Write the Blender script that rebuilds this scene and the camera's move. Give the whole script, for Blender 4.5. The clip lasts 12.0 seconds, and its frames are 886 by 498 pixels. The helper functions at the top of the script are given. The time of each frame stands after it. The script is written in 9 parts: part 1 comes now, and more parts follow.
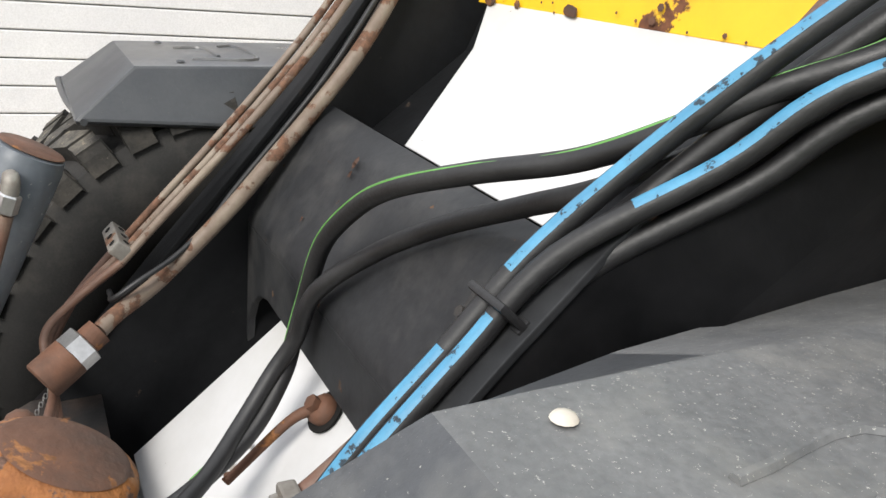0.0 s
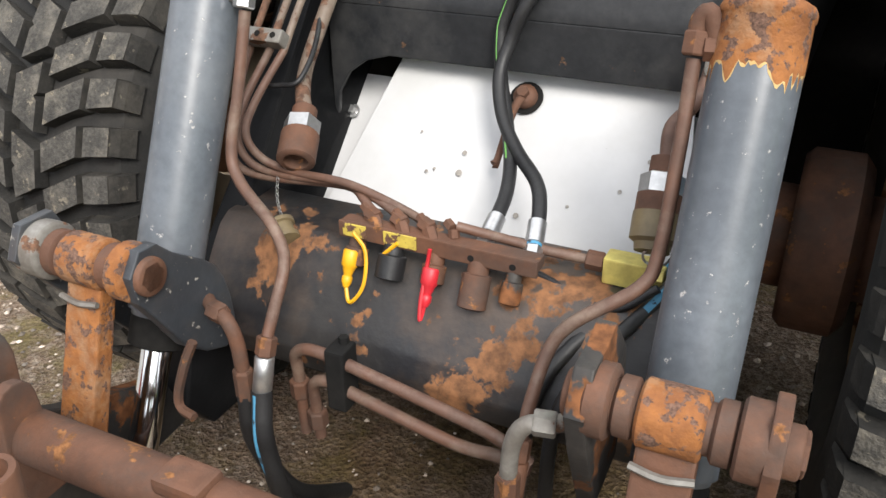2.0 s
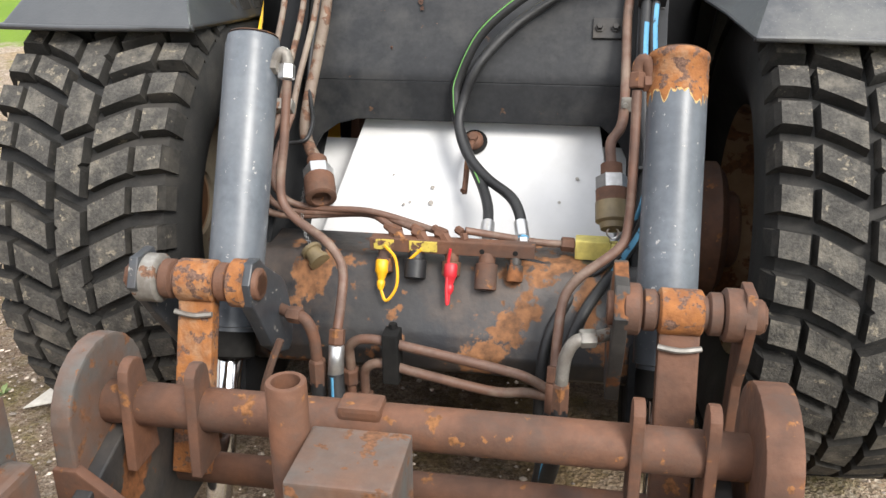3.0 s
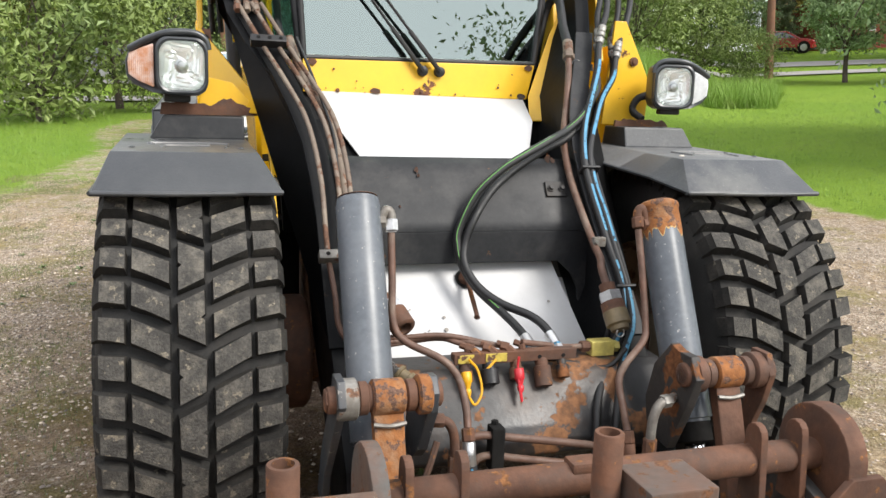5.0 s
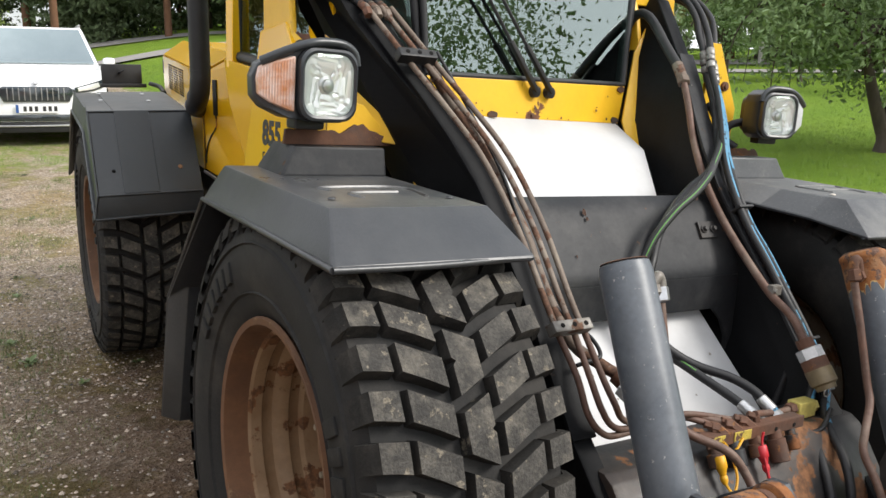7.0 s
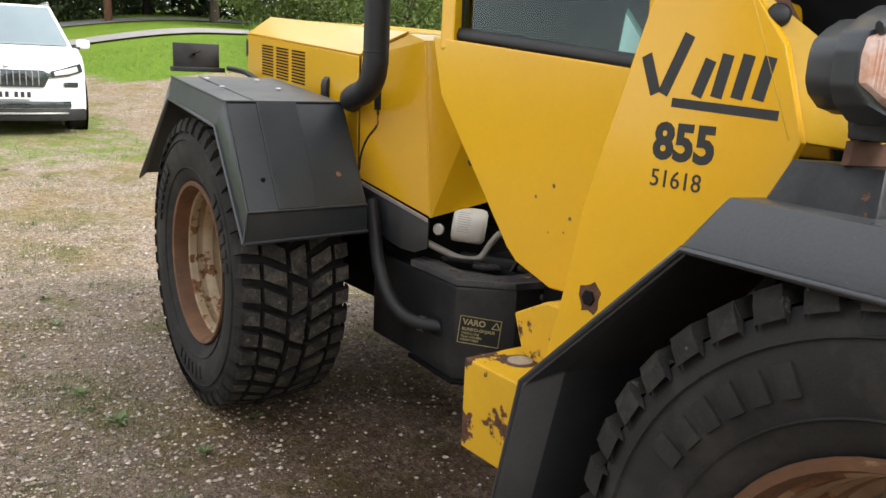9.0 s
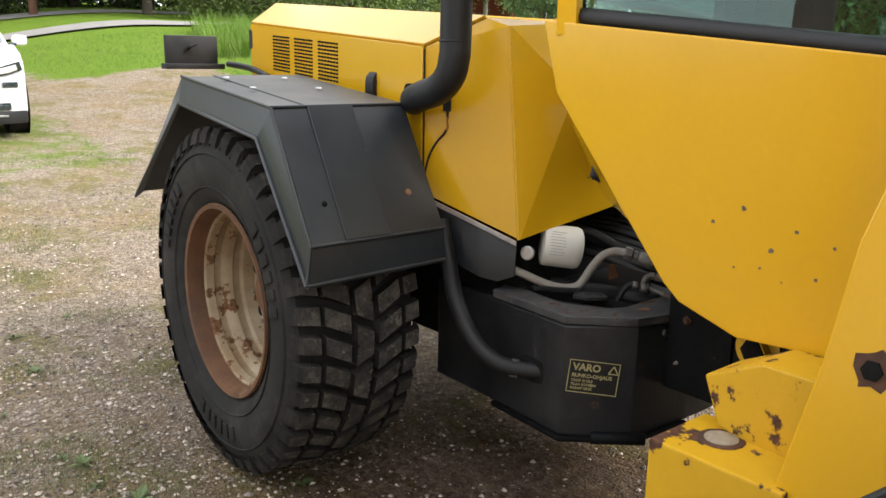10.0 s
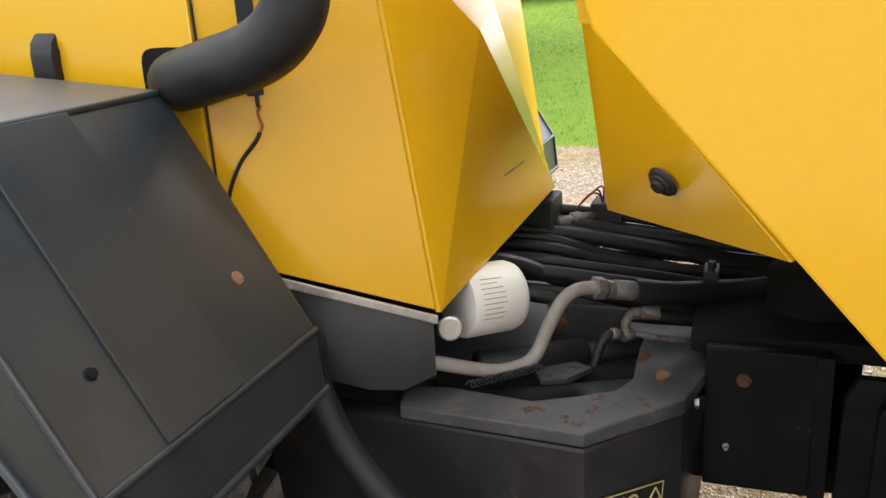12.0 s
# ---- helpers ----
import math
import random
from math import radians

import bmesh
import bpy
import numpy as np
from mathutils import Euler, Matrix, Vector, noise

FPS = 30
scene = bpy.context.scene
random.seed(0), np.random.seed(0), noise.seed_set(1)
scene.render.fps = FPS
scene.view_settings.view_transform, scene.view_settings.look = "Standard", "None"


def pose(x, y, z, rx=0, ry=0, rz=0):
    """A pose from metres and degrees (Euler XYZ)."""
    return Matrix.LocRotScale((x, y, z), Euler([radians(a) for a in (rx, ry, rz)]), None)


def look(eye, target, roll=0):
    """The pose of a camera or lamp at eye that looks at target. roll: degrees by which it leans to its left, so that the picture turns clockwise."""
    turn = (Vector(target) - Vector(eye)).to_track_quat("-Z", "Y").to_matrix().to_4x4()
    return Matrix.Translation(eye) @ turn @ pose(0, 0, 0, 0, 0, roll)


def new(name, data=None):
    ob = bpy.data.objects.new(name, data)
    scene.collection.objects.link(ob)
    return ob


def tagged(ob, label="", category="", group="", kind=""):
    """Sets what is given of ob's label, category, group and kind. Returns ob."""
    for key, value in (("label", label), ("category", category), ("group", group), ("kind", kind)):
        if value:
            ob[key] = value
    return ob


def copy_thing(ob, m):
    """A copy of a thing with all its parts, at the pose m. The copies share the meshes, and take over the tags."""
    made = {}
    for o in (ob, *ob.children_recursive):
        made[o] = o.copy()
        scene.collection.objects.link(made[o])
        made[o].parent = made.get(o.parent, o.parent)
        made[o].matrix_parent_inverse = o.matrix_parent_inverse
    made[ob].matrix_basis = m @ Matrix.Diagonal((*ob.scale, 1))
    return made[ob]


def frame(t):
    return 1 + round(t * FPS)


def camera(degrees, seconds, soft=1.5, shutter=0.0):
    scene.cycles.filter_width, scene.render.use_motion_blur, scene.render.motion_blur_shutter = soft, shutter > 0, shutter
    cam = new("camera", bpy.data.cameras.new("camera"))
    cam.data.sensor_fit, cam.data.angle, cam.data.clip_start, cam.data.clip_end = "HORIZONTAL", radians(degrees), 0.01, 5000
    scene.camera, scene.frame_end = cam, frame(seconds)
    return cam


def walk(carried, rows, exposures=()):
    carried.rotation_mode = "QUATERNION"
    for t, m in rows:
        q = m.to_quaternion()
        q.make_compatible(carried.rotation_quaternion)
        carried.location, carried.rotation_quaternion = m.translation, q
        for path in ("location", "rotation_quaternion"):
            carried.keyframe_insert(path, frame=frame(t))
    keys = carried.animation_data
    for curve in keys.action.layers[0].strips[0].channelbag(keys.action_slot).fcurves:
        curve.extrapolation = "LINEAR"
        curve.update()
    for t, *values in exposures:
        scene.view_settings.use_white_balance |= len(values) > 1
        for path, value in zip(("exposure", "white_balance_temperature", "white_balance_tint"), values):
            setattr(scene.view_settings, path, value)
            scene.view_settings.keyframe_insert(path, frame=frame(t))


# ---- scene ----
cam = camera(56.1, 12.0)
PATH = [
    (0, (0.994, -0.597, 1.364), (-0.726, 0.254, 0.8), 3.8),
    (0.5, (0.897, -0.884, 1.346), (-0.657, 0.196, 0.698), 0.4),
    (1, (0.841, -1.23, 1.303), (-0.536, 0.031, 0.586), -2.7),
    (1.5, (0.683, -1.49, 1.27), (-0.481, -0.092, 0.44), -4.5),
    (2, (0.536, -1.715, 1.251), (-0.322, -0.144, 0.359), -4.0),
    (2.5, (0.434, -2.019, 1.286), (-0.142, -0.294, 0.453), -4.8),
    (2.7, (0.378, -2.121, 1.289), (-0.124, -0.35, 0.506), -4.6),
    (4.3, (-0.348, -2.77, 1.317), (-0.151, -0.868, 0.733), -2.2),
    (4.5, (-0.471, -2.751, 1.313), (-0.177, -0.851, 0.763), -2.7),
    (5, (-0.795, -2.685, 1.384), (-0.276, -0.793, 0.995), -1.4),
    (5.5, (-1.119, -2.67, 1.443), (-0.397, -0.814, 1.26), 0.5),
    (6, (-1.275, -2.456, 1.433), (-0.393, -0.671, 1.239), 0.4),
    (6.5, (-1.393, -2.152, 1.453), (-0.388, -0.461, 1.09), 0.4),
    (7, (-1.643, -1.881, 1.501), (-0.645, -0.202, 1.075), 0.8),
    (7.5, (-1.795, -1.613, 1.508), (-0.82, 0.068, 1.036), 1.4),
    (7.7, (-1.832, -1.471, 1.51), (-0.864, 0.211, 1.026), 1.9),
    (9.3, (-2.204, -0.411, 1.428), (-1.027, 1.149, 1.002), 2.1),
    (9.5, (-2.208, -0.282, 1.445), (-1.015, 1.264, 1.012), 1.8),
    (10, (-2.218, 0.129, 1.434), (-0.968, 1.622, 0.979), 1.1),
    (10.5, (-2.186, 0.481, 1.446), (-0.856, 1.889, 0.949), -0.8),
    (11, (-2.004, 0.841, 1.414), (-0.574, 2.126, 0.863), -2.8),
    (11.5, (-1.835, 1.15, 1.403), (-0.206, 2.141, 0.799), -2.5),
    (12, (-1.653, 1.413, 1.404), (0.128, 2.096, 0.805), -3.7),
]
EXPOSURES = [(0.0, 0.48), (1.0, 0.78), (2.0, 0.62), (2.5, 0.84), (4.5, 0.62), (5.0, 0.56), (5.5, 0.24), (6.5, 0.12), (7.0, 0.28), (7.5, 0.36), (9.5, 0.62), (10.5, 0.68), (11.5, 1.10), (12.0, 1.08)]
walk(cam, [(t, look(eye, target, roll)) for t, eye, target, roll in PATH], EXPOSURES)

# ---- light ----
world = bpy.data.worlds.new("world")
scene.world = world
world.use_nodes = True
wn, wl = world.node_tree.nodes, world.node_tree.links
sky = wn.new("ShaderNodeTexSky")
sky.sky_type, sky.sun_disc = "NISHITA", False
sky.sun_elevation, sky.sun_rotation = radians(38), radians(137)
sky.air_density, sky.dust_density, sky.ozone_density = 1.0, 3.0, 1.0
cloud = wn.new("ShaderNodeTexNoise")
cloud.inputs["Scale"].default_value, cloud.inputs["Detail"].default_value = 2.2, 6.0
ramp = wn.new("ShaderNodeValToRGB")
ramp.color_ramp.elements[0].position, ramp.color_ramp.elements[1].position = 0.32, 0.50
mixw = wn.new("ShaderNodeMix")
mixw.data_type = "RGBA"
mixw.inputs[7].default_value = (9.0, 9.2, 9.6, 1)
wl.new(cloud.outputs["Fac"], ramp.inputs["Fac"])
wl.new(ramp.outputs["Color"], mixw.inputs[0])
wl.new(sky.outputs["Color"], mixw.inputs[6])
bg = wn["Background"]
wl.new(mixw.outputs[2], bg.inputs["Color"])
bg.inputs["Strength"].default_value = 0.15
sun = new("sun", bpy.data.lights.new("sun", "SUN"))
sun.data.energy, sun.data.angle, sun.data.color = 3.1, radians(22), (1.0, 0.96, 0.9)
sun.matrix_world = look((0, 0, 30), (-0.68, 0.73, 29.2))

# ---- materials ----


def mat(name, a, b=None, scale=8.0, rough=0.6, rough2=None, metal=0.0, bump=0.15, fine=60.0, spots=None, spot_at=0.62, spot_scale=6.0, spot_metal=0.0,
        random_tint=0.0, grime=None, coat=0.0, streak=1.0, grain=0.5, spec=0.5):
    """A painted, rusty or natural surface: two tones at two scales, spots of another colour (rust, chips) and a bump."""
    m = bpy.data.materials.new(name)
    m.use_nodes = True
    n, l = m.node_tree.nodes, m.node_tree.links
    p = n["Principled BSDF"]
    tc = n.new("ShaderNodeTexCoord")
    mp = n.new("ShaderNodeMapping")
    mp.inputs["Scale"].default_value = (1, 1, streak)
    l.new(tc.outputs["Object"], mp.inputs["Vector"])
    co = mp.outputs["Vector"]

    def tex(s, d=5.0, r=0.6):
        t = n.new("ShaderNodeTexNoise")
        t.inputs["Scale"].default_value, t.inputs["Detail"].default_value, t.inputs["Roughness"].default_value = s, d, r
        l.new(co, t.inputs["Vector"])
        return t.outputs["Fac"]

    def step(v, lo, hi):
        t = n.new("ShaderNodeMapRange")
        t.inputs[1].default_value, t.inputs[2].default_value = lo, hi
        l.new(v, t.inputs[0])
        return t.outputs[0]

    def blend(f, c1, c2):
        t = n.new("ShaderNodeMix")
        t.data_type = "RGBA"
        if isinstance(f, float):
            t.inputs[0].default_value = f
        else:
            l.new(f, t.inputs[0])
        for c, i in ((c1, 6), (c2, 7)):
            if isinstance(c, tuple):
                t.inputs[i].default_value = (*c, 1)
            else:
                l.new(c, t.inputs[i])
        return t.outputs[2]

    big, small = tex(scale), tex(fine, 3.0)
    col = blend(step(big, 0.35, 0.65), a, b or tuple(v * 0.8 for v in a))
    col = blend(step(small, 0.3, 0.75), col, blend(float(grain), col, tuple(v * 0.55 for v in a)))
    if grime:
        col = blend(step(tex(scale * 0.45, 6.0, 0.7), 0.5, 0.72), col, grime)
    rough_out = step(big, 0.3, 0.7)
    rr = n.new("ShaderNodeMapRange")
    l.new(rough_out, rr.inputs[0])
    rr.inputs[3].default_value, rr.inputs[4].default_value = rough, rough2 if rough2 is not None else min(1, rough + 0.15)
    rout = rr.outputs[0]
    p.inputs["Metallic"].default_value = metal
    p.inputs["Specular IOR Level"].default_value = spec
    if spots:
        f = step(tex(spot_scale, 7.0, 0.62), spot_at, spot_at + 0.025)
        edge = blend(step(tex(spot_scale * 6, 4.0), 0.35, 0.65), spots, tuple(v * 0.4 for v in spots))
        col = blend(f, col, edge)
        mx = n.new("ShaderNodeMix")
        l.new(f, mx.inputs[0])
        l.new(rout, mx.inputs[2])
        mx.inputs[3].default_value = 0.85
        rout = mx.outputs[0]
        if metal:
            mm = n.new("ShaderNodeMapRange")
            l.new(f, mm.inputs[0])
            mm.inputs[3].default_value, mm.inputs[4].default_value = metal, 0.0
            l.new(mm.outputs[0], p.inputs["Metallic"])
    if random_tint:
        oi = n.new("ShaderNodeNewGeometry")
        hs = n.new("ShaderNodeHueSaturation")
        tr = n.new("ShaderNodeMapRange")
        l.new(oi.outputs["Random Per Island"], tr.inputs[0])
        tr.inputs[3].default_value, tr.inputs[4].default_value = 1 - random_tint, 1 + random_tint
        l.new(tr.outputs[0], hs.inputs["Value"])
        l.new(col, hs.inputs["Color"])
        col = hs.outputs["Color"]
    l.new(col, p.inputs["Base Color"])
    l.new(rout, p.inputs["Roughness"])
    if coat:
        p.inputs["Coat Weight"].default_value, p.inputs["Coat Roughness"].default_value = coat, 0.12
    if bump:
        bp = n.new("ShaderNodeBump")
        bp.inputs["Strength"].default_value, bp.inputs["Distance"].default_value = bump, 0.004
        l.new(small, bp.inputs["Height"])
        l.new(bp.outputs["Normal"], p.inputs["Normal"])
    return m


def glass(name, tint, rough=0.0, ior=3.0):
    """A clear pane: part see-through, with a real mirror gloss."""
    m = bpy.data.materials.new(name)
    m.use_nodes = True
    n, l = m.node_tree.nodes, m.node_tree.links
    out = n["Material Output"]
    n.remove(n["Principled BSDF"])
    tr, gl, mx, fr = n.new("ShaderNodeBsdfTransparent"), n.new("ShaderNodeBsdfGlossy"), n.new("ShaderNodeMixShader"), n.new("ShaderNodeFresnel")
    tr.inputs["Color"].default_value = (*tint, 1)
    gl.inputs["Roughness"].default_value = rough
    gl.inputs["Color"].default_value = (0.82, 0.95, 0.91, 1)
    fr.inputs["IOR"].default_value = ior
    l.new(fr.outputs[0], mx.inputs[0])
    l.new(tr.outputs[0], mx.inputs[1])
    l.new(gl.outputs[0], mx.inputs[2])
    l.new(mx.outputs[0], out.inputs["Surface"])
    return m


YELLOW = mat("yellow_paint", (0.76, 0.42, 0.007), (0.72, 0.39, 0.007), 1.2, 0.20, 0.28, bump=0.012, coat=0.35, grime=(0.68, 0.385, 0.014), grain=0.06, spec=0.4)
YELLOW_RUSTY = mat("chipped_yellow_paint", (0.74, 0.44, 0.015), (0.68, 0.38, 0.012), 4.0, 0.36, 0.5, bump=0.06, spots=(0.14, 0.05, 0.02), spot_at=0.64, spot_scale=9.0, coat=0.15, grain=0.12)
WHITE = mat("white_paint", (0.51, 0.51, 0.515), (0.455, 0.455, 0.455), 5.0, 0.42, 0.55, bump=0.03, spots=(0.26, 0.24, 0.21), spot_at=0.71, spot_scale=30.0, grain=0.06, grime=(0.42, 0.415, 0.405))
BLACK = mat("worn_black_paint", (0.017, 0.018, 0.020), (0.026, 0.027, 0.029), 7.0, 0.42, 0.55, bump=0.10, spots=(0.13, 0.075, 0.045), spot_at=0.675, spot_scale=24.0, grime=(0.050, 0.049, 0.048), spec=0.22)
BLACK_RUST = mat("black_paint_with_rust", (0.022, 0.022, 0.023), (0.045, 0.040, 0.036), 9.0, 0.45, 0.7, bump=0.25, spots=(0.19, 0.075, 0.028), spot_at=0.555, spot_scale=7.0, grime=(0.06, 0.05, 0.04), spec=0.3)
# near-black for undersides and hollows, with their shade put into the colour
DARK = mat("shade_black", (0.012, 0.012, 0.012), (0.02, 0.019, 0.018), 6.0, 0.75, bump=0.2, spec=0.05)
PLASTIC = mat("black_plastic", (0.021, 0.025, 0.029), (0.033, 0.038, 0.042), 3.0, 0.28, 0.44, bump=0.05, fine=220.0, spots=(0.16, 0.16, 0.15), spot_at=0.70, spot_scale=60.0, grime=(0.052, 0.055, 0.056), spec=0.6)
GREY = mat("grey_paint", (0.078, 0.089, 0.104), (0.108, 0.122, 0.140), 5.0, 0.32, 0.46, bump=0.06, spots=(0.42, 0.41, 0.40), spot_at=0.652, spot_scale=75.0, grime=(0.13, 0.14, 0.152))
RUSTY = mat("rusty_steel", (0.135, 0.062, 0.036), (0.075, 0.042, 0.030), 11.0, 0.6, 0.9, bump=0.4, spots=(0.25, 0.11, 0.042), spot_at=0.60, spot_scale=17.0, grime=(0.055, 0.043, 0.037), spec=0.3)
ORANGE_RUST = mat("orange_rust", (0.30, 0.118, 0.034), (0.17, 0.068, 0.03), 26.0, 0.75, 0.95, bump=1.0, fine=60.0, spots=(0.15, 0.085, 0.060), spot_at=0.54, spot_scale=38.0, grime=(0.26, 0.165, 0.10), spec=0.3)
CARRIAGE = mat("rusty_painted_steel", (0.125, 0.066, 0.043), (0.072, 0.072, 0.068), 8.0, 0.5, 0.8, bump=0.3, spots=(0.175, 0.078, 0.036), spot_at=0.585, spot_scale=22.0, grime=(0.078, 0.090, 0.090), spec=0.4)
PIPE = mat("rusty_pipe", (0.125, 0.062, 0.040), (0.085, 0.048, 0.035), 18.0, 0.5, 0.75, bump=0.25, grime=(0.17, 0.125, 0.095))
PIPE_PALE = mat("pale_worn_pipe", (0.165, 0.125, 0.095), (0.125, 0.090, 0.068), 16.0, 0.5, 0.75, bump=0.2, spots=(0.135, 0.066, 0.038), spot_at=0.52, spot_scale=15.0, grime=(0.20, 0.165, 0.125))
HOSE = mat("black_rubber_hose", (0.0105, 0.0105, 0.0115), (0.020, 0.020, 0.021), 14.0, 0.42, 0.62, bump=0.15, fine=140.0, spec=0.42)
BLUE = mat("blue_hose_print", (0.05, 0.20, 0.335), (0.065, 0.24, 0.38), 20.0, 0.5, 0.6, bump=0.05, spots=(0.03, 0.05, 0.07), spot_at=0.59, spot_scale=60.0)
GREEN = mat("green_hose_print", (0.09, 0.26, 0.05), (0.12, 0.30, 0.08), 20.0, 0.5, 0.6, bump=0.05)
RUBBER = mat("tyre_rubber", (0.017, 0.0168, 0.0163), (0.027, 0.0262, 0.025), 8.0, 0.66, 0.85, bump=0.2, fine=220.0, grime=(0.048, 0.044, 0.039), spec=0.25)
TREAD = mat("worn_tread_rubber", (0.044, 0.042, 0.039), (0.100, 0.094, 0.084), 26.0, 0.78, 0.95, bump=0.9, fine=170.0, grime=(0.16, 0.145, 0.12), spots=(0.21, 0.185, 0.145), spot_at=0.605, spot_scale=38.0, spec=0.2, grain=0.75)
TREAD_SIDE = mat("dusty_tread_flank", (0.018, 0.0175, 0.0165), (0.034, 0.032, 0.029), 14.0, 0.8, 0.95, bump=0.4, fine=150.0, grime=(0.060, 0.054, 0.046), spots=(0.13, 0.115, 0.09), spot_at=0.64, spot_scale=26.0, spec=0.2)
RIM_RUST = mat("rust_streaked_rim", (0.175, 0.080, 0.033), (0.11, 0.052, 0.026), 7.0, 0.65, 0.85, bump=0.3, spots=(0.27, 0.165, 0.085), spot_at=0.62, spot_scale=9.0, grime=(0.080, 0.042, 0.025), grain=0.4)
RIM_BROWN = mat("brown_stained_rim", (0.30, 0.20, 0.115), (0.20, 0.115, 0.055), 5.0, 0.5, 0.75, bump=0.25, spots=(0.18, 0.080, 0.032), spot_at=0.53, spot_scale=11.0, grime=(0.34, 0.26, 0.165), grain=0.35)
RIM_PALE = mat("pale_stained_rim", (0.44, 0.35, 0.225), (0.28, 0.175, 0.088), 5.0, 0.5, 0.75, bump=0.25, spots=(0.23, 0.11, 0.045), spot_at=0.56, spot_scale=12.0, grime=(0.52, 0.45, 0.33), grain=0.3)
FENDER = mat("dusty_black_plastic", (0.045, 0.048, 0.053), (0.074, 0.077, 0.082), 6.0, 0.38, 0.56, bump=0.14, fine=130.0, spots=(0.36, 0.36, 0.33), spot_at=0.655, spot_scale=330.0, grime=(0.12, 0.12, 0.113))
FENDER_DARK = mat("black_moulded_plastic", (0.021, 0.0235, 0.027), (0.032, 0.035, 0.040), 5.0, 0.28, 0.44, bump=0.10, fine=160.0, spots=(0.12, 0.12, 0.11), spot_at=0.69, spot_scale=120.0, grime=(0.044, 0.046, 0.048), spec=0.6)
# paler copies for level fender tops, the sky's sheen put into their colour
FENDER_DARK_TOP = mat("scuffed_plastic_top_sheen", (0.036, 0.039, 0.043), (0.062, 0.065, 0.069), 5.0, 0.24, 0.44, bump=0.12, fine=140.0, spots=(0.20, 0.19, 0.17), spot_at=0.66, spot_scale=110.0, grime=(0.105, 0.10, 0.09), spec=0.8)
FENDER_TOP = mat("dusty_plastic_top_sheen", (0.090, 0.093, 0.096), (0.135, 0.137, 0.138), 7.0, 0.5, 0.68, bump=0.16, fine=130.0, spots=(0.42, 0.42, 0.39), spot_at=0.635, spot_scale=320.0, grime=(0.19, 0.188, 0.175))
CRANK = mat("chipped_dark_grey_paint", (0.030, 0.034, 0.040), (0.045, 0.050, 0.057), 8.0, 0.34, 0.5, bump=0.1, spots=(0.34, 0.32, 0.29), spot_at=0.63, spot_scale=60.0, grime=(0.066, 0.058, 0.052))
# paler rear fender top: sky sheen put into the colour, with dust
PLASTIC_TOP = mat("dusty_rear_top_sheen", (0.058, 0.060, 0.062), (0.092, 0.092, 0.090), 4.0, 0.34, 0.52, bump=0.08, fine=160.0, spots=(0.20, 0.19, 0.17), spot_at=0.66, spot_scale=80.0, grime=(0.13, 0.122, 0.108))
TORQUE = mat("peeling_black_paint", (0.014, 0.014, 0.016), (0.028, 0.026, 0.025), 6.0, 0.34, 0.6, bump=0.22, spots=(0.22, 0.098, 0.040), spot_at=0.552, spot_scale=7.0, grime=(0.075, 0.051, 0.037), spec=0.5)
CLAMP = mat("dull_zinc", (0.235, 0.225, 0.205), (0.15, 0.13, 0.11), 30.0, 0.45, 0.65, metal=0.35, bump=0.1, spots=(0.16, 0.08, 0.045), spot_at=0.60, spot_scale=24.0)
RIM = mat("rusty_rim", (0.30, 0.27, 0.21), (0.24, 0.19, 0.13), 5.0, 0.6, 0.85, bump=0.25, spots=(0.22, 0.10, 0.045), spot_at=0.59, spot_scale=7.0)
CHROME = mat("chrome", (0.75, 0.75, 0.76), None, 20.0, 0.08, 0.15, metal=1.0, bump=0.0)
ZINC = mat("zinc_steel", (0.62, 0.62, 0.62), (0.5, 0.5, 0.5), 30.0, 0.28, 0.4, metal=0.9, bump=0.05)
OLD_YELLOW = mat("flaking_dull_yellow_paint", (0.52, 0.40, 0.07), (0.42, 0.31, 0.06), 30.0, 0.5, 0.7, bump=0.1, spots=(0.13, 0.065, 0.04), spot_at=0.54, spot_scale=45.0)
GREY_ZINC = mat("dull_grey_zinc", (0.36, 0.35, 0.33), (0.26, 0.25, 0.23), 30.0, 0.4, 0.55, metal=0.5, bump=0.05)
BRASS = mat("yellow_zinc", (0.68, 0.58, 0.17), (0.56, 0.46, 0.14), 30.0, 0.35, 0.5, metal=0.35, bump=0.05)
RED_PLASTIC = mat("red_plastic", (0.55, 0.02, 0.03), (0.45, 0.02, 0.03), 20.0, 0.4, 0.5, bump=0.05)
YELLOW_PLASTIC = mat("yellow_plastic", (0.75, 0.38, 0.01), (0.65, 0.32, 0.01), 20.0, 0.4, 0.5, bump=0.05)
OLIVE = mat("olive_cap", (0.16, 0.12, 0.06), (0.11, 0.085, 0.05), 20.0, 0.5, 0.7, bump=0.1)
FILTER = mat("off_white_filter", (0.78, 0.77, 0.71), (0.72, 0.70, 0.63), 9.0, 0.4, 0.55, bump=0.05, grain=0.06)
SCUFF = mat("scuffed_paint", (0.30, 0.28, 0.25), (0.20, 0.18, 0.16), 90.0, 0.7, bump=0.1)
WORN = mat("worn_dark_steel", (0.050, 0.051, 0.054), (0.085, 0.084, 0.084), 9.0, 0.32, 0.54, bump=0.2, spots=(0.13, 0.06, 0.03), spot_at=0.60, spot_scale=9.0, grime=(0.125, 0.115, 0.105))
BOX_BLACK = mat("matt_black_paint", (0.0060, 0.0063, 0.0070), (0.0095, 0.010, 0.011), 5.0, 0.45, 0.62, bump=0.15, spots=(0.05, 0.038, 0.03), spot_at=0.68, spot_scale=20.0, grime=(0.014, 0.014, 0.015), spec=0.12)
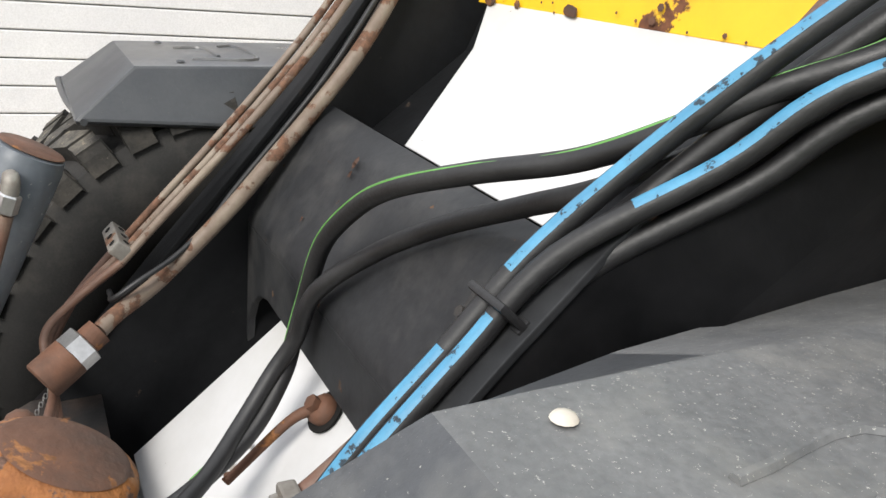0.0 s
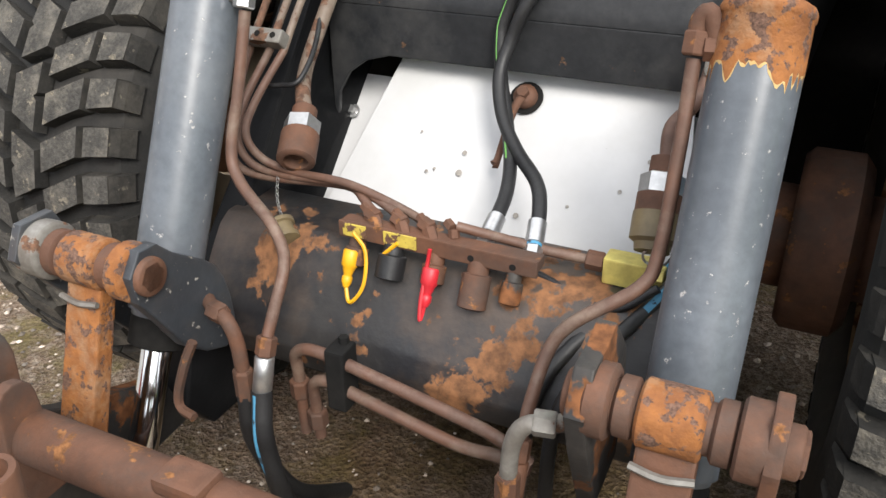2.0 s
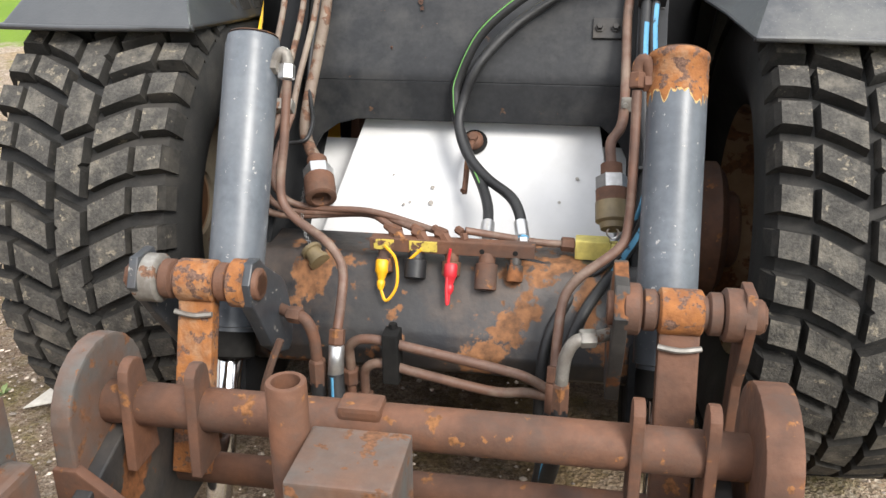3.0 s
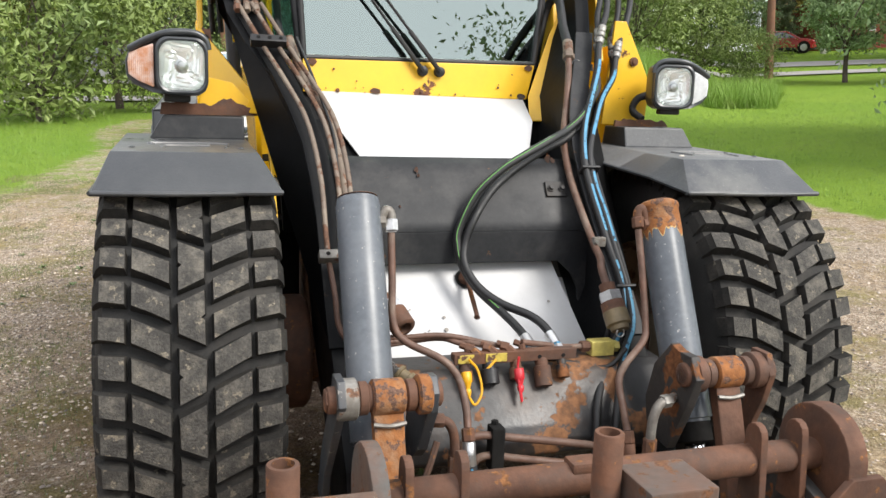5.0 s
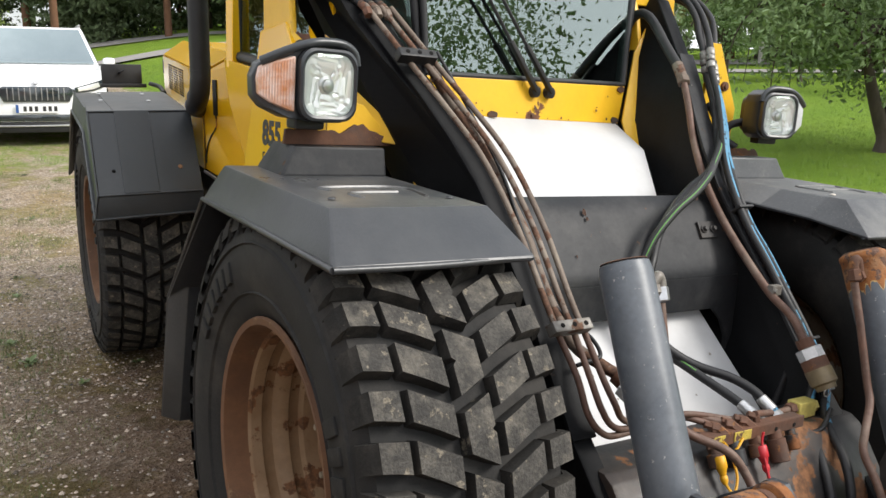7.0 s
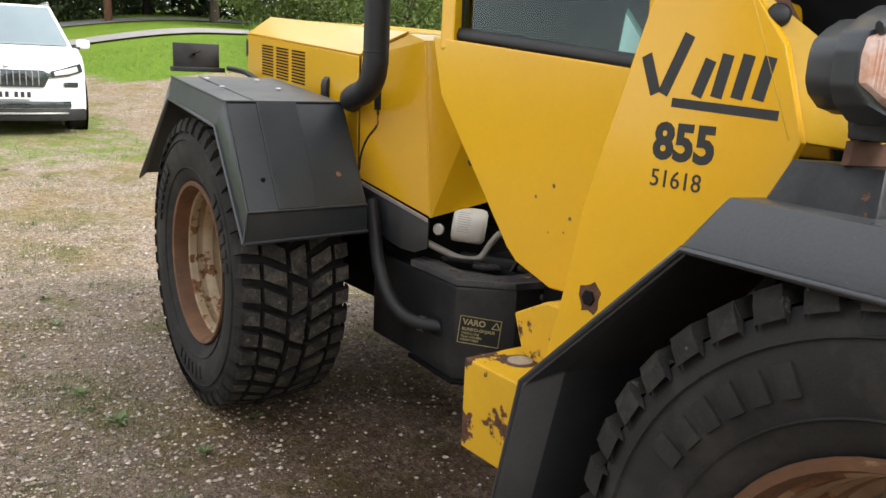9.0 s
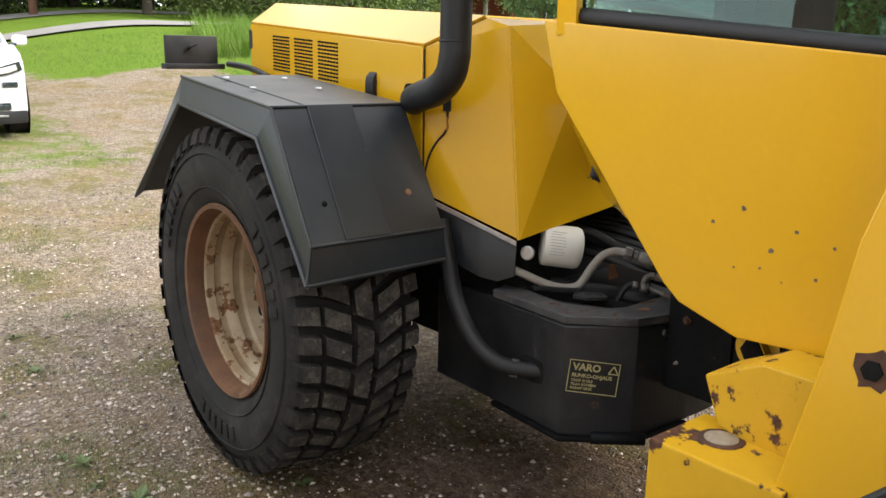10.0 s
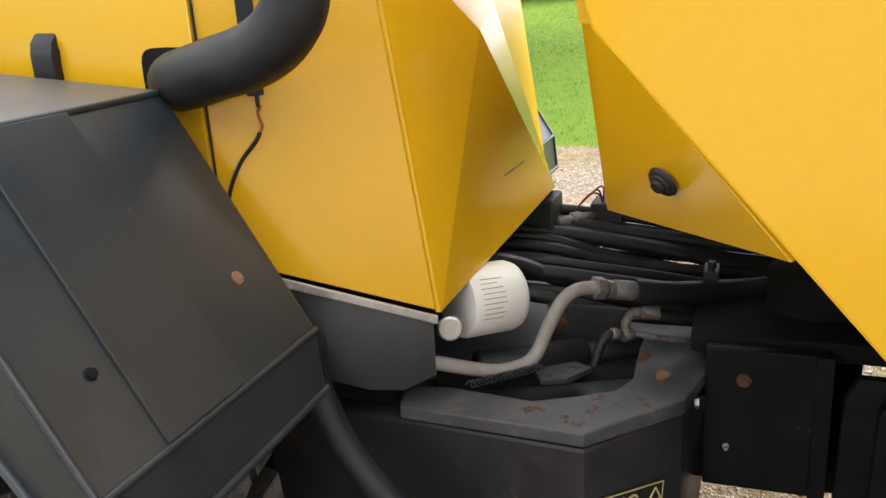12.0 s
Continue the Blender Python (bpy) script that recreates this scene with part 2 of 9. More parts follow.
TANK_BLACK = mat("satin_black_paint", (0.014, 0.0145, 0.016), (0.023, 0.0235, 0.026), 5.0, 0.34, 0.55, bump=0.18, spots=(0.10, 0.062, 0.04), spot_at=0.655, spot_scale=20.0, grime=(0.042, 0.040, 0.040), spec=0.5)
YELLOW_WORN = mat("rusty_edged_yellow_paint", (0.72, 0.42, 0.014), (0.66, 0.37, 0.012), 4.0, 0.4, 0.55, bump=0.1, spots=(0.13, 0.055, 0.028), spot_at=0.565, spot_scale=8.0, grain=0.12)
SIDE_GLASS = glass("side_glass", (0.70, 0.83, 0.80), 0.0, 1.5)
GLASS = glass("window_glass", (0.70, 0.86, 0.82), 0.0, 3.3)
LENS = glass("lamp_lens", (0.97, 0.98, 0.98), 0.0, 1.4)
REFLECTOR = mat("lamp_reflector", (0.95, 0.94, 0.92), (0.90, 0.89, 0.88), 60.0, 0.20, 0.28, metal=0.5, bump=0.0, grain=0.0)
AMBER = mat("amber_lens", (0.60, 0.27, 0.13), (0.74, 0.60, 0.54), 26.0, 0.1, 0.2, bump=0.1, grain=0.15, spec=0.9)
CLEAR = mat("clear_lens", (0.72, 0.73, 0.74), (0.60, 0.61, 0.62), 50.0, 0.1, 0.2, bump=0.1, grain=0.2, spec=0.9)
STONE = mat("pebble", (0.47, 0.40, 0.335), (0.36, 0.29, 0.23), 20.0, 0.8, 0.95, bump=0.2, random_tint=0.75, grain=0.3)
GRASS = mat("grass_blades", (0.185, 0.325, 0.032), (0.145, 0.255, 0.025), 3.0, 0.6, 0.7, bump=0.0, grime=(0.22, 0.28, 0.06))
TUFT = mat("olive_tufts", (0.19, 0.215, 0.075), (0.25, 0.23, 0.10), 2.5, 0.6, 0.75, bump=0.0, grime=(0.14, 0.19, 0.055), random_tint=0.35)
TAN_EDGE = mat("tan_paint_edge", (0.50, 0.36, 0.16), (0.42, 0.27, 0.10), 40.0, 0.7, bump=0.1)
WEED = mat("weed_leaves", (0.155, 0.205, 0.07), (0.12, 0.17, 0.055), 9.0, 0.5, 0.65, bump=0.0)
ROAD = mat("far_road", (0.33, 0.31, 0.29), None, 2.0, 0.9, bump=0.2)
LEAF = mat("leaves", (0.165, 0.255, 0.092), (0.225, 0.315, 0.125), 1.6, 0.5, 0.65, bump=0.0, fine=7.0, grime=(0.085, 0.145, 0.05))
LEAF_LIGHT = mat("light_leaves", (0.16, 0.22, 0.05), (0.19, 0.24, 0.06), 0.9, 0.55, 0.65, bump=0.0, fine=7.0, grime=(0.10, 0.16, 0.045))
LEAF_AUTUMN = mat("yellowing_leaves", (0.30, 0.22, 0.05), (0.22, 0.20, 0.05), 0.9, 0.6, 0.7, bump=0.0, fine=7.0)
NEEDLES = mat("pine_needles", (0.095, 0.140, 0.058), (0.14, 0.18, 0.078), 1.1, 0.6, 0.7, bump=0.0, fine=6.0, grime=(0.030, 0.055, 0.022))
BARK = mat("grey_bark", (0.085, 0.065, 0.05), (0.06, 0.047, 0.037), 8.0, 0.85, 0.95, bump=0.8, fine=35.0, streak=0.3)
BARK_PINE = mat("pine_bark", (0.21, 0.10, 0.055), (0.15, 0.08, 0.05), 5.0, 0.85, 0.95, bump=0.8, fine=25.0, streak=0.3)
BARK_BIRCH = mat("birch_bark", (0.62, 0.60, 0.56), (0.5, 0.48, 0.45), 5.0, 0.7, 0.8, bump=0.3, spots=(0.05, 0.045, 0.04), spot_at=0.6, spot_scale=8.0, streak=3.0)
CAR_WHITE = mat("white_car_paint", (0.80, 0.81, 0.82), (0.78, 0.79, 0.80), 3.0, 0.22, 0.28, bump=0.0, coat=0.6, grain=0.0)
CAR_GREY = mat("grey_car_paint", (0.22, 0.23, 0.24), None, 3.0, 0.25, 0.3, bump=0.0, coat=0.6)
CAR_RED = mat("red_car_paint", (0.45, 0.03, 0.03), None, 3.0, 0.25, 0.3, bump=0.0, coat=0.6)
CAR_BLUE = mat("blue_paint", (0.03, 0.10, 0.30), None, 3.0, 0.3, 0.4, bump=0.0, coat=0.4)
CAR_SCREEN = mat("sky_reflecting_car_glass", (0.34, 0.40, 0.41), (0.30, 0.36, 0.37), 2.0, 0.05, 0.08, metal=0.75, bump=0.0, grain=0.0)
CAR_GLASS = mat("dark_car_glass", (0.03, 0.04, 0.045), None, 3.0, 0.05, 0.08, bump=0.0, spec=1.0)
GARAGE = mat("white_garage_door", (0.66, 0.66, 0.66), (0.60, 0.60, 0.61), 3.0, 0.45, 0.6, bump=0.12, fine=120.0)
SIGN = mat("black_sign", (0.016, 0.015, 0.014), None, 9.0, 0.45, 0.55, bump=0.02)
INK = mat("faded_yellow_ink", (0.55, 0.47, 0.22), (0.45, 0.38, 0.18), 30.0, 0.6, bump=0.0)
INK_BLACK = mat("black_ink", (0.015, 0.015, 0.016), (0.03, 0.03, 0.03), 30.0, 0.5, bump=0.0)
PLUG_PALE = mat("dirty_pale_plastic", (0.42, 0.36, 0.27), (0.30, 0.24, 0.17), 40.0, 0.6, bump=0.1, grime=(0.20, 0.13, 0.08))
PALE = mat("pale_plastic", (0.58, 0.54, 0.47), (0.46, 0.42, 0.36), 40.0, 0.5, bump=0.05)
SEAT = mat("dark_seat_fabric", (0.05, 0.05, 0.055), (0.07, 0.07, 0.075), 12.0, 0.9, bump=0.3)
HOUSE_RED = mat("red_house_wall", (0.26, 0.05, 0.035), (0.22, 0.045, 0.03), 3.0, 0.8, bump=0.2)
ROOF = mat("dark_roof", (0.07, 0.065, 0.06), None, 3.0, 0.8, bump=0.3)

# ---- building blocks ----
FRONT = pose(0, 0, -0.052) @ pose(0, 0, 0, 0, 0, 1.3) @ pose(0, 0, 0, 0, 3.5, 0) @ pose(-0.10, 0, 0)
ROUND = set()


def rounded(bm):
    """Marks a turned or swept body, so that it is shaded smooth."""
    ROUND.add(id(bm))
    return bm


def part(name, bm, material, parent=None, label="", m=None, smooth=True):
    """Links a bmesh as one mesh object, under a thing or a part."""
    if m is not None:
        bm.transform(m)
        if m.determinant() < 0:
            bmesh.ops.reverse_faces(bm, faces=bm.faces)
    me = bpy.data.meshes.new(name)
    bm.to_mesh(me)
    soft = 46 if id(bm) in ROUND else 14
    ROUND.discard(id(bm))
    bm.free()
    me.materials.append(material)
    if smooth:
        me.shade_smooth()
        me.set_sharp_from_angle(angle=radians(soft))
    ob = new(name, me)
    if parent:
        ob.parent = parent
        if parent.type == "EMPTY":
            ob.matrix_parent_inverse = Matrix.Translation(-parent.location)
    if label:
        ob["label"] = label
    return ob


def raw(name, verts, faces, material, parent=None, label=""):
    me = bpy.data.meshes.new(name)
    me.from_pydata(verts, [], faces)
    me.materials.append(material)
    ob = new(name, me)
    if parent:
        ob.parent = parent
        if parent.type == "EMPTY":
            ob.matrix_parent_inverse = Matrix.Translation(-parent.location)
    if label:
        ob["label"] = label
    return ob


def merge(*bms):
    """Joins bmeshes into the first."""
    for other in bms[1:]:
        me = bpy.data.meshes.new("join")
        other.to_mesh(me)
        if id(other) in ROUND:
            ROUND.discard(id(other))
            rounded(bms[0])
        other.free()
        bms[0].from_mesh(me)
        bpy.data.meshes.remove(me)
    return bms[0]


def bevelled(bm, width, segments=2):
    if width:
        bmesh.ops.bevel(bm, geom=bm.edges[:], offset=width, segments=segments, affect="EDGES", profile=0.6, clamp_overlap=True)
    return bm


def box(x0, x1, y0, y1, z0, z1, bevel=0.004, m=None):
    bm = bmesh.new()
    bmesh.ops.create_cube(bm, size=1)
    bmesh.ops.scale(bm, vec=(abs(x1 - x0), abs(y1 - y0), abs(z1 - z0)), verts=bm.verts)
    bmesh.ops.translate(bm, vec=((x0 + x1) / 2, (y0 + y1) / 2, (z0 + z1) / 2), verts=bm.verts)
    bevelled(bm, bevel)
    if m is not None:
        bm.transform(m)
    return bm


def prism(points, lo, hi, axis="x", bevel=0.004):
    """A plate: an outline in the two other axes, pulled along one axis from lo to hi (each may be a function of the outline's point)."""
    bm = bmesh.new()
    at = {"x": lambda p, v: (v, p[0], p[1]), "y": lambda p, v: (p[0], v, p[1]), "z": lambda p, v: (p[0], p[1], v)}[axis]
    val = lambda v, p: v(p) if callable(v) else v  # noqa: E731
    a = [bm.verts.new(at(p, val(lo, p))) for p in points]
    b = [bm.verts.new(at(p, val(hi, p))) for p in points]
    n = len(points)
    bm.faces.new(a)
    bm.faces.new(b[::-1])
    for i in range(n):
        bm.faces.new((a[i], b[i], b[(i + 1) % n], a[(i + 1) % n]))
    bmesh.ops.recalc_face_normals(bm, faces=bm.faces)
    return bevelled(bm, bevel)


def sheet(corners, thickness, bevel=0.003):
    """A folded plate from four-cornered faces that share corners, given thickness along its normals."""
    bm = bmesh.new()
    seen = {}
    for face in corners:
        vs = []
        for c in face:
            key = tuple(round(v, 4) for v in c)
            vs.append(seen.setdefault(key, bm.verts.new(c)) if key not in seen else seen[key])
        bm.faces.new(vs)
    bmesh.ops.recalc_face_normals(bm, faces=bm.faces)
    bmesh.ops.solidify(bm, geom=bm.faces[:], thickness=thickness)
    bmesh.ops.recalc_face_normals(bm, faces=bm.faces)
    return bevelled(bm, bevel)


def smooth_path(points, steps=6):
    """Points along a soft curve through the given ones."""
    ps = [Vector(p) for p in points]
    if len(ps) < 3:
        return ps
    ext = [ps[0] * 2 - ps[1], *ps, ps[-1] * 2 - ps[-2]]
    out = []
    for i in range(1, len(ext) - 2):
        p0, p1, p2, p3 = ext[i - 1 : i + 3]
        for k in range(steps):
            t = k / steps
            out.append(0.5 * (2 * p1 + (p2 - p0) * t + (2 * p0 - 5 * p1 + 4 * p2 - p3) * t * t + (3 * p1 - p0 - 3 * p2 + p3) * t**3))
    return [*out, ps[-1]]


def tube(points, r, seg=10, steps=6, caps=True):
    """A round tube along a soft curve; r is one radius or one per given point."""
    path = smooth_path(points, steps)
    n = len(path)
    bm = bmesh.new()
    rings = []
    up = Vector((0, 0, 1))
    d0 = (path[1] - path[0]).normalized()
    side = d0.cross(up if abs(d0.z) < 0.9 else Vector((1, 0, 0))).normalized()
    for i, p in enumerate(path):
        d = (path[min(i + 1, n - 1)] - path[max(i - 1, 0)]).normalized()
        side = (side - d * side.dot(d)).normalized()
        other = d.cross(side)
        if isinstance(r, (int, float)):
            rad = r
        else:
            u = i / (n - 1) * (len(r) - 1)
            k = min(int(u), len(r) - 2)
            rad = r[k] + (r[k + 1] - r[k]) * (u - k)
        rings.append([bm.verts.new(p + (side * math.cos(a) + other * math.sin(a)) * rad) for a in (2 * math.pi * k / seg for k in range(seg))])
    for a, b in zip(rings, rings[1:]):
        for k in range(seg):
            bm.faces.new((a[k], a[(k + 1) % seg], b[(k + 1) % seg], b[k]))
    if caps:
        bm.faces.new(rings[0][::-1])
        bm.faces.new(rings[-1])
    return rounded(bm)


def lathe(profile, p, axis, seg=24):
    """A turned body: (distance along the axis, radius) from p along the axis."""
    p, axis = Vector(p), Vector(axis).normalized()
    side = axis.cross(Vector((0, 0, 1)) if abs(axis.z) < 0.9 else Vector((1, 0, 0))).normalized()
    other = axis.cross(side)
    bm = bmesh.new()
    rings = []
    for d, r in profile:
        c = p + axis * d
        rings.append([bm.verts.new(c + (side * math.cos(a) + other * math.sin(a)) * max(r, 1e-4)) for a in (2 * math.pi * k / seg for k in range(seg))])
    for a, b in zip(rings, rings[1:]):
        for k in range(seg):
            bm.faces.new((a[k], a[(k + 1) % seg], b[(k + 1) % seg], b[k]))
    bm.faces.new(rings[0][::-1])
    bm.faces.new(rings[-1])
    bmesh.ops.recalc_face_normals(bm, faces=bm.faces)
    return rounded(bm) if seg > 8 else bm


def rod(p, q, r, seg=16, bevel=0.002):
    p, q = Vector(p), Vector(q)
    n = (q - p).length
    return lathe([(0, r - bevel), (bevel, r), (n - bevel, r), (n, r - bevel)], p, q - p, seg)


def hexnut(p, q, r):
    p, q = Vector(p), Vector(q)
    n = (q - p).length
    return lathe([(0, r * 0.88), (0.08 * n, r), (0.92 * n, r), (n, r * 0.88)], p, q - p, 6)


def thing(name, label, category, at=(0, 0, 0), group="", kind=""):
    ob = new(name)
    ob.empty_display_size = 0.1
    ob.location = at
    return tagged(ob, label, category, group, kind)


def words(text, size, material, m, parent, name="lettering", label="", depth=0.0006, bold=0.0):
    """Lettering with the built-in font, as a mesh."""
    cu = bpy.data.curves.new(name, "FONT")
    cu.body, cu.size, cu.extrude, cu.offset = text, size, depth, bold
    cu.resolution_u = 3
    tmp = new(name, cu)
    me = bpy.data.meshes.new_from_object(tmp.evaluated_get(bpy.context.evaluated_depsgraph_get()))
    bpy.data.objects.remove(tmp)
    bpy.data.curves.remove(cu)
    me.materials.clear()
    me.materials.append(material)
    me.transform(m)
    ob = new(name, me)
    ob.parent = parent
    if parent.type == "EMPTY":
        ob.matrix_parent_inverse = Matrix.Translation(-parent.location)
    if label:
        ob["label"] = label
    return ob


def smoothstep(a, b, v):
    t = np.clip((v - a) / (b - a), 0, 1)
    return t * t * (3 - 2 * t)


def ground_z(x, y):
    """The height of the ground: it dips under the machine's left wheels and climbs gently behind and beside it."""
    lean = -0.061 * np.clip(x + 0.95, 0, 2.2) * (1 - smoothstep(0.8, 2.6, y)) * (1 - smoothstep(4, 9, np.hypot(x, y)))
    r = np.hypot(np.maximum(x - 1.5, 0) * 0.85, np.maximum(y - 2.0, 0))
    rise = 0.060 * np.clip(r - 2.2, 0, 6.5) * smoothstep(2.2, 4.5, r) + 0.0414 * np.clip(r - 8.7, 0, 18) + 0.064 * np.clip(r - 26.7, 0, 33) + 0.02 * np.clip(r - 59.7, 0, 60)
    off, far = np.degrees(np.arctan2(x + 1.2, y + 2.6)), np.hypot(x + 1.2, y + 2.6)
    bank = 0.085 * np.clip(far - 14, 0, 14) * smoothstep(1, 17, off) * (1 - smoothstep(29, 35, off))
    return lean + rise + bank


def is_lawn(x, y):
    """1 where grass grows: the lawn beside the yard, behind it and to the left of the parked car."""
    edge = 4.9 + 0.25 * np.sin(y * 0.7) + 0.12 * np.sin(y * 2.3 + 1)
    right = smoothstep(edge - 0.35, edge + 0.35, x + 0.12 * np.clip(-y, 0, 10) - 0.10 * np.clip(y - 2, 0, 4))
    back = smoothstep(15.3, 16.6, y + 0.3 * np.sin(x * 1.1)) * smoothstep(1.4, 2.8, x + 0.10 * np.clip(y - 16, 0, 9))
    verge = 0.46 * smoothstep(6.5, 9.5, y) * (1 - smoothstep(0.6, 1.8, x))
    left = smoothstep(-1.9, -3.6, x + 0.25 * np.sin(y * 0.9)) * smoothstep(6.4, 9.0, y)
    far = smoothstep(17, 20, y) * smoothstep(1.0, -1.0, x) + smoothstep(26.5, 28, y)
    return np.clip(np.maximum.reduce([right, back, verge, left, far]), 0, 1)


# ---- ground ----
def make_ground():
    def lines(lo, hi, fine_lo, fine_hi, step):
        inner = list(np.arange(fine_lo, fine_hi + 1e-6, step))
        out, d = [], step
        v = fine_hi
        while v < hi:
            d *= 1.065
            v += d
            out.append(v)
        neg, d, v = [], step, fine_lo
        while v > lo:
            d *= 1.065
            v -= d
            neg.append(v)
        return np.array(neg[::-1] + inner + out)

    xs, ys = lines(-900, 900, -5, 7, 0.09), lines(-900, 900, -4, 9, 0.09)
    X, Y = np.meshgrid(xs, ys)
    Z = ground_z(X, Y)
    rough = np.array([[noise.noise((x * 1.3, y * 1.3, 0)) * 0.004 + noise.noise((x * 5, y * 5, 3)) * 0.002 for x in xs] for y in ys])
    near = 1 - smoothstep(10, 30, np.hypot(X, Y))
    Z = Z + rough * near
    nx, ny = len(xs), len(ys)
    verts = np.stack([X.ravel(), Y.ravel(), Z.ravel()], 1)
    idx = np.arange(nx * ny).reshape(ny, nx)
    faces = np.stack([idx[:-1, :-1].ravel(), idx[:-1, 1:].ravel(), idx[1:, 1:].ravel(), idx[1:, :-1].ravel()], 1)
    me = bpy.data.meshes.new("ground")
    me.from_pydata(verts.tolist(), [], faces.tolist())
    attr = me.attributes.new("grassy", "FLOAT", "POINT")
    attr.data.foreach_set("value", is_lawn(X, Y).ravel().astype(np.float32))
    # an uneven darker patch where the machine is parked: its shade put into the soil colour, with damp, oily earth
    damp_shade = np.maximum(np.exp(-(((X + 0.42) / 1.15) ** 2 + ((Y - 1.0) / 2.3) ** 2) ** 1.8), 0.55 * np.exp(-(((X + 1.7) / 1.1) ** 2 + ((Y + 0.1) / 1.6) ** 2) ** 1.5))
    attr = me.attributes.new("damp_shade", "FLOAT", "POINT")
    attr.data.foreach_set("value", damp_shade.ravel().astype(np.float32))
    me.shade_smooth()
    ob = tagged(new("ground", me), "gravel yard with weeds running into mown lawn", "ground", kind="structure")
    # gravel and lawn blended over the one sheet
    m = bpy.data.materials.new("yard_and_lawn")
    m.use_nodes = True
    n, l = m.node_tree.nodes, m.node_tree.links
    p = n["Principled BSDF"]
    tc = n.new("ShaderNodeTexCoord")

    def tex(scale, detail=6.0, rough=0.6, kind="ShaderNodeTexNoise"):
        t = n.new(kind)
        t.inputs["Scale"].default_value = scale
        if kind == "ShaderNodeTexNoise":
            t.inputs["Detail"].default_value, t.inputs["Roughness"].default_value = detail, rough
        l.new(tc.outputs["Object"], t.inputs["Vector"])
        return t

    def ramp_of(v, *stops):
        r = n.new("ShaderNodeValToRGB")
        while len(r.color_ramp.elements) < len(stops):
            r.color_ramp.elements.new(0.5)
        for e, (pos, c) in zip(r.color_ramp.elements, stops):
            e.position, e.color = pos, (*c, 1)
        l.new(v, r.inputs["Fac"])
        return r.outputs["Color"]

    def mixc(f, a, b, mode="MIX"):
        t = n.new("ShaderNodeMix")
        t.data_type, t.blend_type = "RGBA", mode
        for v, i in ((f, 0), (a, 6), (b, 7)):
            if isinstance(v, (float, tuple)):
                t.inputs[i].default_value = v if isinstance(v, float) else (*v, 1)
            else:
                l.new(v, t.inputs[i])
        return t.outputs[2]

    soil = ramp_of(tex(0.55, 8.0, 0.65).outputs["Fac"], (0.34, (0.235, 0.150, 0.098)), (0.48, (0.43, 0.325, 0.235)), (0.62, (0.59, 0.50, 0.41)))
    soil = mixc(0.45, soil, ramp_of(tex(9.0, 8.0, 0.7).outputs["Fac"], (0.36, (0.15, 0.096, 0.064)), (0.52, (0.41, 0.315, 0.235)), (0.66, (0.65, 0.57, 0.49))))
    vor = tex(75, kind="ShaderNodeTexVoronoi")
    stones = ramp_of(vor.outputs["Color"], (0.15, (0.085, 0.057, 0.042)), (0.45, (0.35, 0.265, 0.205)), (0.66, (0.57, 0.49, 0.425)), (0.85, (0.76, 0.71, 0.65)))
    where = ramp_of(tex(2.2, 6.0, 0.7).outputs["Fac"], (0.38, (0.35, 0.35, 0.35)), (0.62, (0.85, 0.85, 0.85)))
    grit = mixc(where, soil, stones)
    fine = tex(190, 4.0)
    grit = mixc(0.40, grit, ramp_of(fine.outputs["Fac"], (0.38, (0.065, 0.044, 0.031)), (0.5, (0.39, 0.305, 0.235)), (0.61, (0.72, 0.645, 0.555))))
    moss = ramp_of(tex(1.5, 10.0, 0.74).outputs["Fac"], (0.50, (0, 0, 0)), (0.59, (0.80, 0.80, 0.80)))
    grit = mixc(moss, grit, ramp_of(tex(60, 4.0).outputs["Fac"], (0.35, (0.17, 0.155, 0.050)), (0.65, (0.36, 0.315, 0.135))))
    ochre = ramp_of(tex(0.95, 9.0, 0.72).outputs["Fac"], (0.49, (0, 0, 0)), (0.60, (0.55, 0.55, 0.55)))
    grit = mixc(ochre, grit, ramp_of(tex(38, 5.0, 0.7).outputs["Fac"], (0.36, (0.20, 0.125, 0.055)), (0.64, (0.56, 0.43, 0.25))))
    lumps = tex(30, kind="ShaderNodeTexVoronoi")
    grit = mixc(0.30, grit, mixc(1.0, grit, ramp_of(lumps.outputs["Color"], (0.2, (0.42, 0.40, 0.38)), (0.8, (1.5, 1.5, 1.5))), "MULTIPLY"))
    grit = mixc(1.0, grit, (1.18, 1.155, 1.08), "MULTIPLY")
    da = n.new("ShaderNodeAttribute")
    da.attribute_name = "damp_shade"
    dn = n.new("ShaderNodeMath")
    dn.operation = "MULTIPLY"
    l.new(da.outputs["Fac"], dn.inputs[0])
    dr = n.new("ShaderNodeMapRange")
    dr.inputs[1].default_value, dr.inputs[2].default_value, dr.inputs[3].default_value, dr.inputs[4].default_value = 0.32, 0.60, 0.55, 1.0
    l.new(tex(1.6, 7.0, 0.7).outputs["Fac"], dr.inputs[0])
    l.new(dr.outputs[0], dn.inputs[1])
    # the patch multiplies the soil colour down, machine's shade and damp together
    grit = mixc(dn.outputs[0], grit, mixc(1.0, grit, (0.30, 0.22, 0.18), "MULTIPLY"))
    g1 = ramp_of(tex(0.35).outputs["Fac"], (0.3, (0.205, 0.355, 0.026)), (0.7, (0.300, 0.430, 0.045)))
    green = mixc(0.5, g1, ramp_of(tex(45, 4.0).outputs["Fac"], (0.3, (0.095, 0.190, 0.018)), (0.7, (0.260, 0.400, 0.050))))
    at = n.new("ShaderNodeAttribute")
    at.attribute_name = "grassy"
    edge = n.new("ShaderNodeMath")
    edge.operation = "ADD"
    l.new(at.outputs["Fac"], edge.inputs[0])
    wob = n.new("ShaderNodeMapRange")
